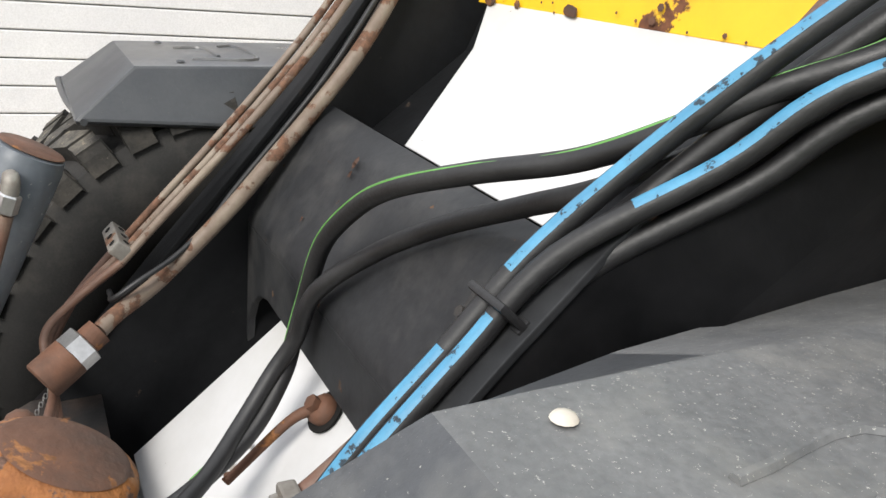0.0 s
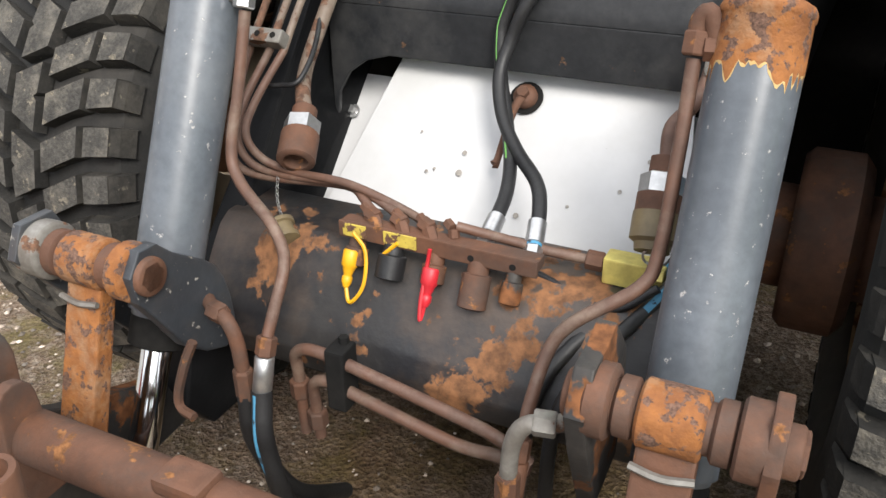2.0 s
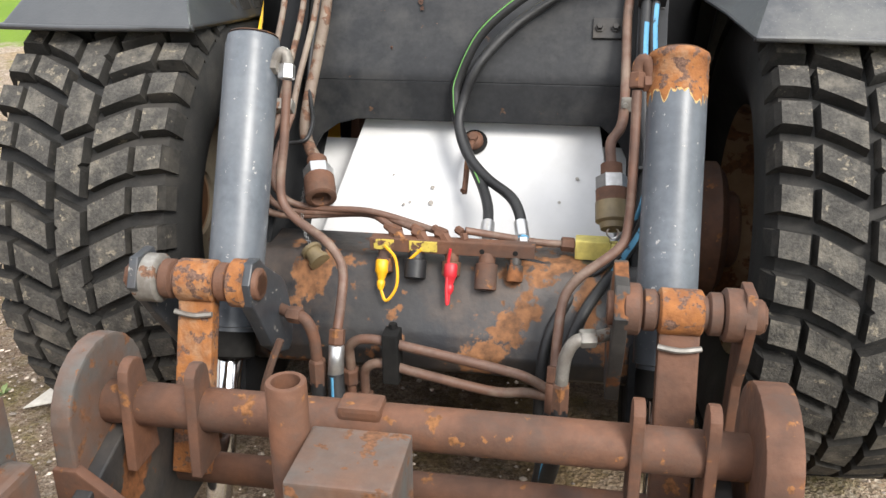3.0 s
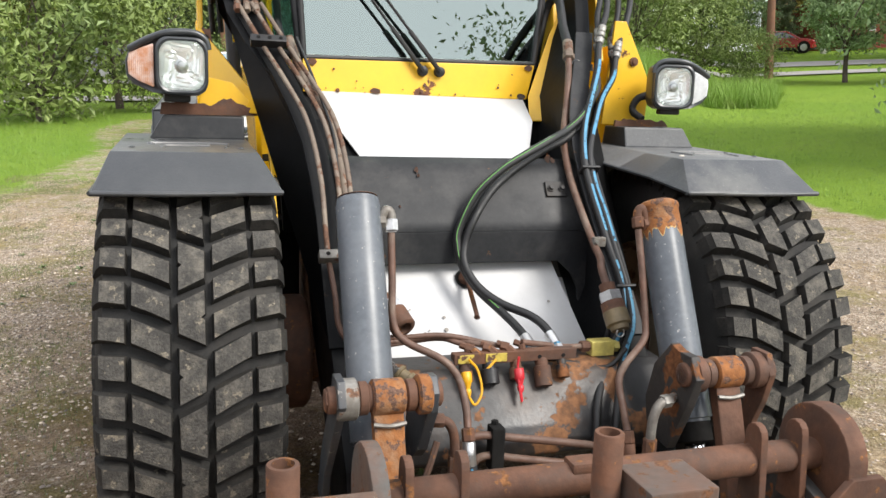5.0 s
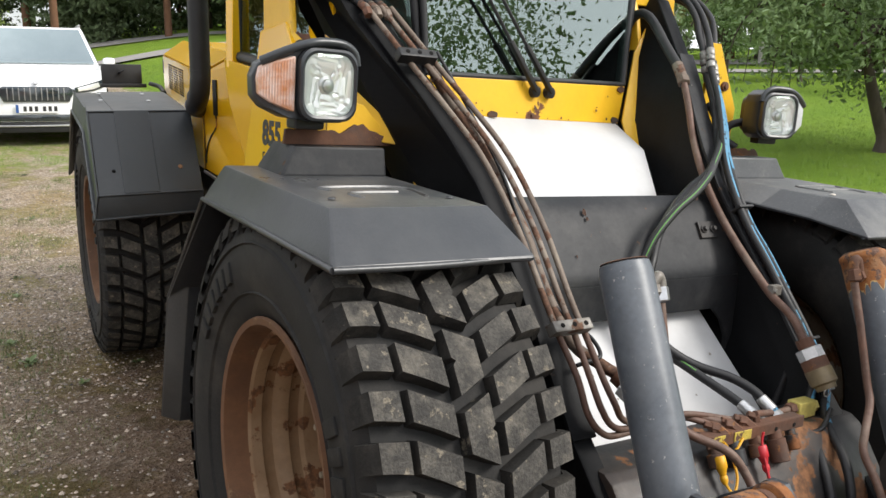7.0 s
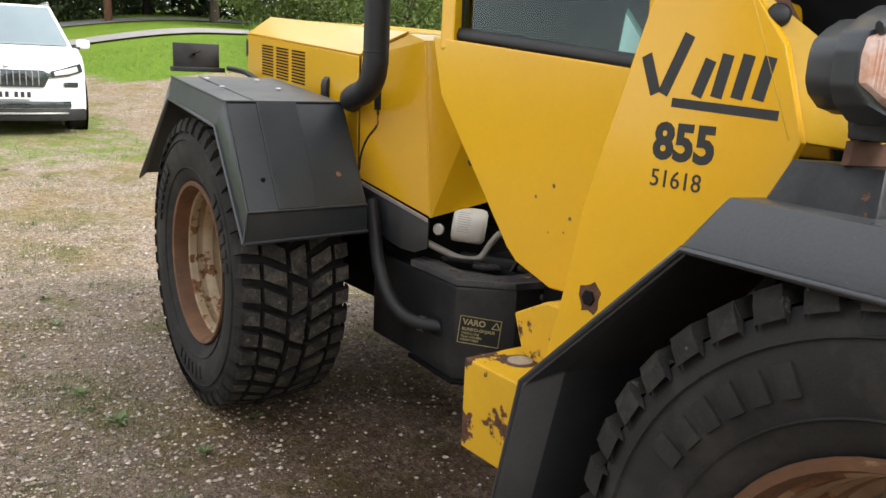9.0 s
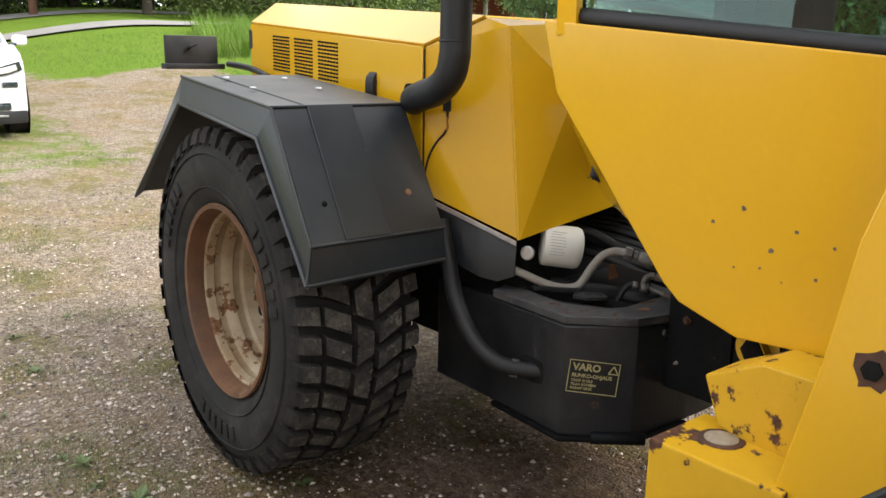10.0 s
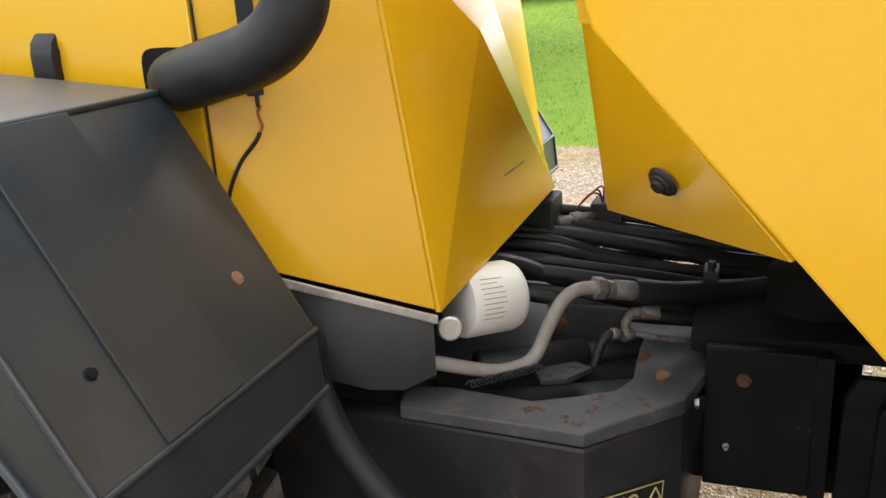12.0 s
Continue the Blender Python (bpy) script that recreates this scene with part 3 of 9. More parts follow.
    l.new(tex(3.0, 8.0, 0.75).outputs["Fac"], wob.inputs[0])
    wob.inputs[3].default_value, wob.inputs[4].default_value = -0.6, 0.6
    l.new(wob.outputs[0], edge.inputs[1])
    cut = n.new("ShaderNodeMapRange")
    cut.inputs[1].default_value, cut.inputs[2].default_value = 0.35, 0.65
    l.new(edge.outputs[0], cut.inputs[0])
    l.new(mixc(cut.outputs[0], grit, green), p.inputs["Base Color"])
    p.inputs["Roughness"].default_value = 0.95
    p.inputs["Specular IOR Level"].default_value = 0.2
    bp = n.new("ShaderNodeBump")
    bp.inputs["Strength"].default_value, bp.inputs["Distance"].default_value = 1.0, 0.034
    hm = n.new("ShaderNodeMath")
    hm.operation = "ADD"
    l.new(vor.outputs["Distance"], hm.inputs[0])
    l.new(fine.outputs["Fac"], hm.inputs[1])
    l.new(hm.outputs[0], bp.inputs["Height"])
    l.new(bp.outputs["Normal"], p.inputs["Normal"])
    me.materials.append(m)
    return ob


make_ground()


# ---- garage with its white sectional door, beside the yard ----
def make_garage():
    g = thing("garage", "red board garage with a wide white ribbed sectional door", "garage", (-4.1, 0, 0), kind="structure")
    part("wall", merge(box(-4.40, -4.12, -9, -3.2, -0.1, 2.5, 0), box(-4.40, -4.12, 2.2, 2.7, -0.1, 2.5, 0), box(-4.40, -4.12, -3.2, 2.2, 2.14, 2.5, 0)), HOUSE_RED, g, "red painted wall")
    y = 2.25
    while y < 2.6:
        part("board", box(-4.125, -4.10, y, y + 0.105, 0.0, 2.5, 0.003), HOUSE_RED, g)
        y += 0.115
    part("roof", box(-9.0, -3.8, -9.3, 2.9, 2.5, 2.66, 0.01), ROOF, g, "dark flat roof edge")
    part("wall", merge(box(-9, -4.40, 2.4, 2.7, -0.1, 2.5, 0), box(-9, -4.40, -9, -8.7, -0.1, 2.5, 0), box(-9.0, -8.7, -9, 2.7, -0.1, 2.5, 0)), HOUSE_RED, g)
    door = part("door", box(-4.20, -4.16, -3.2, 2.2, 0.03, 2.14, 0), GARAGE, g, "white sectional door with narrow ribs")
    z = 0.05
    while z < 2.0:
        part("slat", box(-4.165, -4.12, -3.18, 2.18, z, z + 0.142, 0.008), GARAGE, door)
        z += 0.149
    part("seal", box(-4.19, -4.10, -3.18, 2.18, 0.0, 0.05, 0.008), HOSE, g, "black rubber bottom seal")


make_garage()

# ---- the loader ----
loader = thing("wheel_loader", "yellow, white and black compact wheel loader with worn paint and rust", "loader", (-0.1, 1.2, 0))


def fpart(name, bm, material, parent=None, label="", smooth=True):
    """A part of the front half, given in its own level axes."""
    return part(name, bm, material, parent or loader, label, FRONT, smooth)


def revolve_x(profile, seg=56, closed=False):
    """(x, radius) turned round the x axis."""
    bm = bmesh.new()
    rings = [[bm.verts.new((x, -math.cos(a) * r, math.sin(a) * r)) for a in (2 * math.pi * k / seg for k in range(seg))] for x, r in profile]
    pairs = list(zip(rings, rings[1:])) + ([(rings[-1], rings[0])] if closed else [])
    for a, b in pairs:
        for k in range(seg):
            bm.faces.new((a[k], b[k], b[(k + 1) % seg], a[(k + 1) % seg]))
    bmesh.ops.recalc_face_normals(bm, faces=bm.faces)
    return rounded(bm)


TYRE_R, PITCHES = 0.602, 42


def tread_blocks():
    """Two slanting bars of blocks to each side, half a pitch apart, and a zigzag row of trapezoid blocks down the middle."""
    bm = bmesh.new()
    step = 2 * math.pi / PITCHES
    rnd = random.Random(4)
    crown = lambda u: TYRE_R - 0.35 * max(0, abs(u) - 0.03) ** 2  # noqa: E731
    rise = lambda u: (0.50 * u - 0.36 * max(0, u - 0.132)) / TYRE_R  # noqa: E731
    at = lambda u, a, r: bm.verts.new((u, -math.cos(a) * r, math.sin(a) * r))  # noqa: E731

    def block(outline, deep=0.034, flare=0.004):
        """One block: its top outline as (u, angle), drawn down with splayed flanks."""
        cu, ca = sum(u for u, _ in outline) / len(outline), sum(a for _, a in outline) / len(outline)
        worn = rnd.uniform(0, 0.0022)
        top = [at(u, a, crown(u) - worn) for u, a in outline]
        low = [at(u + math.copysign(flare, u - cu), a + math.copysign(flare / TYRE_R, a - ca), crown(u) - deep) for u, a in outline]
        bm.faces.new(top).material_index = 0
        for i in range(len(top)):
            j = (i + 1) % len(top)
            bm.faces.new((top[i], low[i], low[j], top[j])).material_index = 1

    for side in (-1, 1):
        for k in range(PITCHES):
            a0 = (k + (0.5 if side > 0 else 0)) * step
            for u0, u1, fill in ((0.050, 0.133, 0.62), (0.149, 0.204, 0.59)):
                h = fill * step / 2
                j = [rnd.uniform(-0.0025, 0.0025) for _ in range(4)]
                um = (u0 + u1) / 2
                low_edge = [(side * u, a0 + rise(u) - h * (1.04 if u == u0 else 1) + d) for u, d in ((u0, j[0]), (um, 0), (u1, j[1]))]
                top_edge = [(side * u, a0 + rise(u) + h + d) for u, d in ((u1, j[2]), (um, 0), (u0, j[3]))]
                block(low_edge + top_edge)
            # the shoulder of the outer block, falling to the wall
            h = 0.56 * step / 2
            c = a0 + rise(0.203)
            rows = [[at(side * u, c + f * h * g, r) for f in (-1, 1)] for u, r, g in ((0.2025, crown(0.2025) - 0.002, 1.0), (0.214, TYRE_R - 0.030, 1.06), (0.2235, TYRE_R - 0.062, 1.16))]
            deep = [[at(side * u, c + f * h * 1.2, r) for f in (-1, 1)] for u, r in ((0.2025, TYRE_R - 0.046), (0.211, TYRE_R - 0.060), (0.2205, TYRE_R - 0.075))]
            for q in range(2):
                bm.faces.new((rows[q][0], rows[q][1], rows[q + 1][1], rows[q + 1][0])).material_index = 1
                for e in (0, 1):
                    bm.faces.new((rows[q][e], rows[q + 1][e], deep[q + 1][e], deep[q][e])).material_index = 1
    n = PITCHES * 2 // 3
    wide = 2 * math.pi / n
    for k in range(n):
        s = 1 if k % 2 else -1
        c = k * wide + rnd.uniform(-0.002, 0.002)
        long, short, m = 0.485 * wide, 0.27 * wide, 0.012
        block([(-s * 0.029, c - long), (s * 0.029, c - short), (s * 0.031, c + short), (-s * 0.029, c + long), (-s * 0.029, c + m), (-s * 0.021, c), (-s * 0.029, c - m)], 0.030)
    bmesh.ops.recalc_face_normals(bm, faces=bm.faces)
    return bm


def make_wheel(m, outer, paint):
    """A wheel with its axle along x; outer is the side (-1 or 1) of the deep dish."""
    flip = pose(0, 0, 0) if outer < 0 else Matrix.Diagonal((-1, 1, 1, 1))
    o = 1
    hub = lathe([(0, 0.095), (0.02, 0.095), (0.026, 0.07), (0.05, 0.066), (0.054, 0.05)], (0.005, 0, 0), (-1, 0, 0), 28)
    hub.transform(m @ flip)
    wheel = part("wheel", hub, RIM_RUST, loader, "rusty hub of a large wheel")
    car = revolve_x([(-0.165, 0.318), (-0.185, 0.335), (-0.205, 0.372), (-0.222, 0.43), (-0.224, 0.48), (-0.216, 0.525), (-0.200, 0.553), (-0.12, 0.566), (0, 0.570),
                     (0.12, 0.566), (0.200, 0.553), (0.216, 0.525), (0.224, 0.48), (0.222, 0.43), (0.205, 0.372), (0.185, 0.335), (0.165, 0.318)], 72)
    for x in (-0.2215, -0.2125):
        r0 = 0.505 if x < -0.22 else 0.392
        merge(car, revolve_x([(x + 0.006, r0 - 0.006), (x - 0.004, r0), (x + 0.006, r0 + 0.006)], 72))
    # raised writing on the wall, as plain bars
    for base in (0.5, 2.6, 4.7):
        for k in range(6):
            a = base + k * 0.115
            b = box(-0.2300, -0.218, -0.017, 0.017, -0.026, 0.026, 0.003)
            b.transform(pose(0, 0, 0, math.degrees(-a), 0, 0) @ pose(0, 0, 0.452))
            merge(car, b)
    car.transform(m @ flip)
    tyre = part("tyre", car, RUBBER, wheel, "black tyre with raised blocks")
    tb = tread_blocks()
    tb.transform(m)
    part("tread", tb, TREAD, wheel, "worn directional tread blocks", smooth=False).data.materials.append(TREAD_SIDE)
    barrel = revolve_x([(-0.178, 0.322), (-0.192, 0.335), (-0.199, 0.332), (-0.196, 0.320), (-0.170, 0.312), (-0.140, 0.310), (-0.132, 0.298), (-0.105, 0.294), (-0.097, 0.301), (-0.075, 0.300), (-0.066, 0.288),
                        (-0.035, 0.284), (-0.027, 0.291), (-0.005, 0.290), (0.004, 0.276), (0.045, 0.270), (0.052, 0.246), (0.062, 0.25), (0.07, 0.29), (0.16, 0.31), (0.178, 0.322)], 56)
    barrel.transform(m @ flip)
    part("rim", barrel, paint, wheel, "ridged steel rim, old paint stained with rust")
    flange = revolve_x([(-0.176, 0.3235), (-0.192, 0.3375), (-0.2012, 0.3335), (-0.198, 0.3185), (-0.170, 0.3100), (-0.141, 0.3080), (-0.136, 0.3065), (-0.176, 0.3150)], 56, True)
    flange.transform(m @ flip)
    part("rim_flange", flange, RIM_RUST, wheel, "outer rim flange brown with rust")
    rim = revolve_x([(0.050, 0.250), (0.038, 0.235), (0.020, 0.20), (0.012, 0.15), (0.008, 0.10), (0.020, 0.10), (0.032, 0.20), (0.060, 0.245)], 48)
    for k in range(8):
        a = k * math.pi / 4
        merge(rim, lathe([(0, 0.017), (0.014, 0.016), (0.016, 0.009), (0.03, 0.008)], (0.014, math.cos(a) * 0.155, math.sin(a) * 0.155), (-1, 0, 0), 6))
    rim.transform(m @ flip)
    part("wheel_disc", rim, RIM, wheel, "pale wheel disc streaked with rust")
    for k in range(8):
        a = (k + 0.5) * math.pi / 4
        hole = lathe([(0, 0.022), (0.003, 0.022)], (0.0265, math.cos(a) * 0.208, math.sin(a) * 0.208), (-1, 0, 0), 14)
        hole.transform(m @ flip)
        part("hand_hole", hole, DARK, wheel)


AXLE_Y, AXLE_Z, TRACK = -0.165, 0.600, 0.838
for s in (-1, 1):
    make_wheel(FRONT @ pose(s * TRACK, AXLE_Y, AXLE_Z, 7 if s > 0 else 0), s, RIM_BROWN)
REAR = pose(-0.03, 2.66, 0.0, 0, 0, -2)
for s in (-1, 1):
    make_wheel(REAR @ pose(s * 0.82, 0, 0.600, 11 * s), s, RIM_PALE)


# fenders over the front wheels
def front_fender(s):
    lip = [(-0.532, 1.133), (0.26, 1.150), (0.590, 0.815), (0.650, 0.42)]
    top = [(-0.420, 1.226), (0.215, 1.240), (0.520, 0.860), (0.595, 0.42)]
    xo, xt, xi, xl = (s * 1.066, s * 1.027, s * 0.662, s * 0.607) if s < 0 else (1.040, 0.992, 0.622, 0.580)
    faces = []
    for i in range(3):
        faces.append([(xt, *top[i]), (xt, *top[i + 1]), (xi, *top[i + 1]), (xi, *top[i])])
        faces.append([(xo, *lip[i]), (xo, *lip[i + 1]), (xt, *top[i + 1]), (xt, *top[i])])
    faces.append([(xo, *lip[0]), (xt, *top[0]), (xi, *top[0]), (xl, *lip[0])])
    faces.append([(xl, *lip[0]), (xi, *top[0]), (xi, *top[1]), (xl, lip[1][0], 1.10)])
    if s > 0:
        # the inner skirt slopes down towards the arm
        faces.pop()
        skirt = [(xl, *lip[0]), (0.540, -0.36, 1.165), (0.515, -0.20, 1.180), (0.500, 0.05, 1.200), (0.495, 0.24, 1.212)]
        ridge = [(xi, *top[0]), (xi, -0.36, 1.2273), (xi, -0.20, 1.2308), (xi, 0.05, 1.2363), (xi, *top[1])]
        faces[0] = [(xt, *top[0]), (xt, *top[1]), *ridge[::-1]]
        faces += [[skirt[i], ridge[i], ridge[i + 1], skirt[i + 1]] for i in range(4)]
    bm = sheet(faces, 0.012, 0.006)
    skin_, top_skin = (FENDER_DARK, FENDER_DARK_TOP) if s < 0 else (FENDER, FENDER_TOP)
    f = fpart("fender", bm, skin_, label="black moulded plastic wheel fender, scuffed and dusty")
    # settled dust, and the sky's sheen put into the colour, on the level top
    f.data.materials.append(top_skin)
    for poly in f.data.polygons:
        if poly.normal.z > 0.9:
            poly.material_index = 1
    lipbar = tube([(xl, -0.515, 1.131), (s * 0.85, -0.532, 1.129), (xo, -0.534, 1.131)], 0.007, 8, 4)
    merge(lipbar, tube([(xo, -0.534, 1.131), (xo, -0.2, 1.140), (xo, 0.26, 1.148), (xo, 0.59, 0.815), (xo, 0.65, 0.42)], 0.007, 8, 1))
    fpart("lip", lipbar, skin_, f)
    # low raised pads on the top
    tz = lambda y: 1.2265 + 0.022 * (y + 0.42)  # noqa: E731
    for pts in ([(0.74, -0.30), (0.74, -0.17), (0.93, -0.17), (0.93, -0.21)], [(0.78, -0.24), (0.90, -0.25), (0.90, -0.31)]):
        fpart("rib", tube([(s * x, y, tz(y)) for x, y in pts], 0.0045, 6, 5), top_skin, f)
    for x, y in (((0.660, -0.353), (0.95, -0.33)) if s > 0 else ((0.70, -0.33), (0.98, -0.33))):
        fpart("rivet", lathe([(0, 0.009), (0.003, 0.007), (0.004, 0.003)], (s * x, y, 1.230), (0, 0, 1), 12), PALE if s > 0 and x < 0.7 else skin_, f, "plastic rivet")
    mount = prism([(0.022, 1.234), (0.040, 1.306), (0.19, 1.306), (0.205, 1.234)], lambda p: s * (0.95 if p[1] < 1.28 else 0.91), s * 0.668, "x", 0.006)
    fpart("fender_mount", mount, BLACK if s < 0 else skin_, label="black raised saddle under the lamp")
    # ragged seam where rust has eaten the paint
    rr_ = random.Random(40 + s)
    if s < 0:
        crest = [(-0.918, 1.318), (-0.915, 1.342), (-0.86, 1.346), (-0.83, 1.344), (-0.79, 1.342), (-0.765, 1.335), (-0.735, 1.358), (-0.705, 1.361), (-0.685, 1.344), (-0.645, 1.334), (-0.622, 1.318)]
        fine_ = [(x0 + (x1 - x0) * k / 4, z0 + (z1 - z0) * k / 4 + rr_.uniform(-0.003, 0.003)) for (x0, z0), (x1, z1) in zip(crest, crest[1:]) for k in range(4)]
        fpart("rust_strip", prism([*fine_, (-0.622, 1.308), (-0.92, 1.306)], 0.092, 0.104, "y", 0.001), RUSTY, label="ragged rusted seam under yellow paint")
        fpart("yellow_sill", prism([(-0.80, 1.31), (-0.80, 1.43), (-0.70, 1.41), (-0.62, 1.325), (-0.62, 1.31)], 0.106, 0.114, "y", 0.001), YELLOW_RUSTY, label="yellow plate behind the lamp, rusting at its foot")
    else:
        fine_ = [(0.665 + 0.012 * k, 1.330 + rr_.uniform(-0.006, 0.006)) for k in range(18)]
        fpart("rust_strip", prism([*fine_, (0.885, 1.308), (0.66, 1.306)], 0.100, 0.112, "y", 0.001), RUSTY, label="thin rusted seam")


def tower(s):
    outline = [(0.835, 0.548), (0.757, 0.937), (0.728, 1.148), (0.600, 1.60), (0.40, 1.62), (0.30, 1.50), (0.24, 1.33), (0.30, 1.16), (0.52, 0.92), (0.66, 0.60), (0.70, 0.40), (0.83, 0.40)]
    side = fpart("side_plate", prism(outline, s * 0.805, s * 0.785, "x", 0.004), YELLOW, label="yellow side plate with stencilled marks")
    if s > 0:
        fpart("front_plate", prism([(0.69, 1.69), (0.735, 1.69), (0.85, 1.47), (0.84, 1.31), (0.66, 1.31)], 0.20, 0.212, "y", 0.002), YELLOW_RUSTY, label="yellow gusset plate with rust along its foot")
        fpart("gusset_bolt", lathe([(0, 0.018), (0.008, 0.017), (0.009, 0.010), (0.014, 0.009)], (0.775, 0.199, 1.545), (0, -1, 0), 10), RUSTY, label="rusty bolt")
    else:
        fpart("front_plate", sheet([[(s * 0.80, 0.40, 1.61), (s * 0.80, 0.27, 1.33), (s * 0.60, 0.05, 1.31), (s * 0.615, 0.10, 1.36)]], 0.010, 0.002), YELLOW_RUSTY,
              label="yellow gusset plate with rust along its foot")
    if s < 0:
        pn = Vector((-0.691, -0.656, 0.304))
        blot = [(-0.799, 0.381, 1.571), (-0.790, 0.376, 1.584), (-0.778, 0.369, 1.592), (-0.766, 0.355, 1.585), (-0.756, 0.343, 1.588), (-0.752, 0.325, 1.560), (-0.748, 0.311, 1.537), (-0.760, 0.321, 1.531), (-0.772, 0.331, 1.525), (-0.786, 0.346, 1.529), (-0.800, 0.361, 1.526)]
        fpart("rust_patch", sheet([[Vector(v) + pn * 0.0065 for v in blot]], 0.002, 0), RUSTY, label="ragged rust where paint is gone")
        fpart("stub", lathe([(0, 0.022), (0.018, 0.021), (0.024, 0.014)], Vector((-0.772, 0.345, 1.545)) + pn * 0.005, pn, 14), HOSE, label="black rubber stop")
        fpart("edge_strip", prism([(0.06, 1.33), (0.09, 1.32), (-0.22, 0.97), (-0.25, 0.98)], s * 0.60, s * 0.59, "x", 0.002), YELLOW_RUSTY)
    for x in (0.80, 0.585) if s < 0 else (0.735, 0.545):
        lug = prism([(0.36, 1.55), (0.40, 1.74), (0.43, 1.795), (0.50, 1.812), (0.57, 1.795), (0.60, 1.74), (0.58, 1.55)] if x > 0.75 else [(0.36, 1.55), (0.44, 1.82), (0.47, 1.855), (0.53, 1.865), (0.59, 1.84), (0.61, 1.80), (0.58, 1.55)] if x > 0.7 else
                    [(0.30, 1.30), (0.42, 1.78), (0.45, 1.85), (0.52, 1.875), (0.585, 1.84), (0.60, 1.78), (0.50, 1.30)], s * x, s * (x - 0.018), "x", 0.005)
        fpart("pivot_lug", lug, YELLOW_RUSTY, label="yellow arm pivot lug with chipped edges")
        fpart("pivot_boss", lathe([(0, 0.05), (0.012, 0.048), (0.014, 0.03), (0.03, 0.028)], (s * (x + (0.002 if x > 0.7 else -0.020)), 0.52, 1.755 if x > 0.75 else 1.80), (s if x > 0.7 else -s, 0, 0), 18), YELLOW_RUSTY)
    fpart("top_bridge", prism([(0.44, 1.815), (0.44, 1.852), (0.56, 1.86), (0.56, 1.823)], s * (0.745 if s < 0 else 0.735), s * (0.58 if s < 0 else 0.54), "x", 0.003), YELLOW_RUSTY)
    if s > 0:
        fpart("inner_plate", sheet([[(0.560, 0.405, 1.73), (0.512, 0.40, 1.64), (0.400, 0.31, 1.40), (0.385, 0.25, 1.31), (0.450, 0.25, 1.31), (0.548, 0.335, 1.56)]], 0.010, 0.002), YELLOW_RUSTY, label="yellow inner tower plate")
    return side


def arm_x(z, s=-1):
    if s > 0:
        return float(np.interp(z, (1.05, 1.20, 1.30, 1.42, 1.52, 1.62, 1.80), (0.399, 0.402, 0.418, 0.467, 0.516, 0.558, 0.635)))
    return float(np.interp(z, (1.05, 1.20, 1.30, 1.42, 1.52, 1.62, 1.80), (0.460, 0.470, 0.495, 0.545, 0.595, 0.650, 0.690)))


def arm_half(z, s):
    """Half the arm's thickness: the left one widens towards its pivot."""
    return float(np.interp(z, (1.30, 1.62), (0.028, 0.046))) if s < 0 else 0.028


def loader_arm(s):
    front = [(0.2075 - 0.0886 * k, 1.635 - 0.1 * k) for k in range(8)]
    if s < 0:
        front = [(-0.375 + 0.83 * (z - 0.958), z) for _, z in front]
    foot = (-0.565, 0.72) if s < 0 else (-0.585, 0.72)
    outline = [*front, foot, (-0.80, 0.48), (-0.84, 0.36), (-0.78, 0.28), (-0.62, 0.28), (-0.45, 0.50), (-0.25, 0.66), (-0.05, 0.89), (0.10, 1.06), (0.20, 1.20), (0.29, 1.31), (0.36, 1.42), (0.44, 1.54), (0.50, 1.66),
               (0.58, 1.77), (0.57, 1.84), (0.50, 1.87), (0.40, 1.84)]
    arm = fpart("lift_arm", prism(outline, lambda p: s * (arm_x(p[1], s) + arm_half(p[1], s) + (0.014 if s < 0 and p[1] > 1.5 else 0)), lambda p: s * (arm_x(p[1], s) - 0.028), "x", 0.005), BOX_BLACK, label="black welded lift arm, scuffed")
    edge = [*front, foot]
    flange = sheet([[(s * (arm_x(z0, s) - 0.034), y0 - 0.008, z0 + 0.007), (s * (arm_x(z0, s) + 0.034), y0 - 0.008, z0 + 0.007), (s * (arm_x(z1, s) + 0.034), y1 - 0.008, z1 + 0.007), (s * (arm_x(z1, s) - 0.034), y1 - 0.008, z1 + 0.007)]
                    for (y0, z0), (y1, z1) in zip(edge, edge[1:])], 0.010, 0.002)
    # the s > 0 flange takes a paler black, its lit look put into the colour
    fpart("arm_flange", flange, BOX_BLACK if s < 0 else BLACK, arm, "black front flange, worn, drawn paler on the lit arm")
    return arm


for s in (-1, 1):
    front_fender(s)
    tower(s)
    loader_arm(s)

# cross member between the arms: folded front with rounded cut-outs
cut = [(-0.45, 0.980), (0.40, 0.980), (0.40, 0.70), (0.385, 0.70), (0.372, 0.79), (0.345, 0.840), (0.30, 0.880), (-0.31, 0.881), (-0.365, 0.866), (-0.408, 0.836), (-0.436, 0.79), (-0.444, 0.70), (-0.45, 0.70)]
cross = fpart("cross_member", prism(cut, -0.257, -0.243, "y", 0.003), BLACK, label="black folded cross member, scratched")
bend = [(-0.257, 0.981), (-0.2565, 0.990), (-0.254, 1.001), (-0.249, 1.013), (-0.241, 1.028), (-0.224, 1.056), (-0.194, 1.106), (-0.168, 1.150), (-0.158, 1.164), (-0.146, 1.177), (-0.132, 1.188), (-0.113, 1.199)]
fpart("top_plate", rounded(prism(bend + [(y + 0.011, z - 0.009) for y, z in bend[::-1][:-1]] + [(-0.243, 0.981)], -0.450, 0.400, "x", 0)), BLACK, cross)
fpart("lower_lip", prism([(-0.255, 0.892), (-0.20, 0.915), (-0.20, 0.903), (-0.255, 0.880)], -0.31, 0.29, "x", 0.002), BLACK, cross)
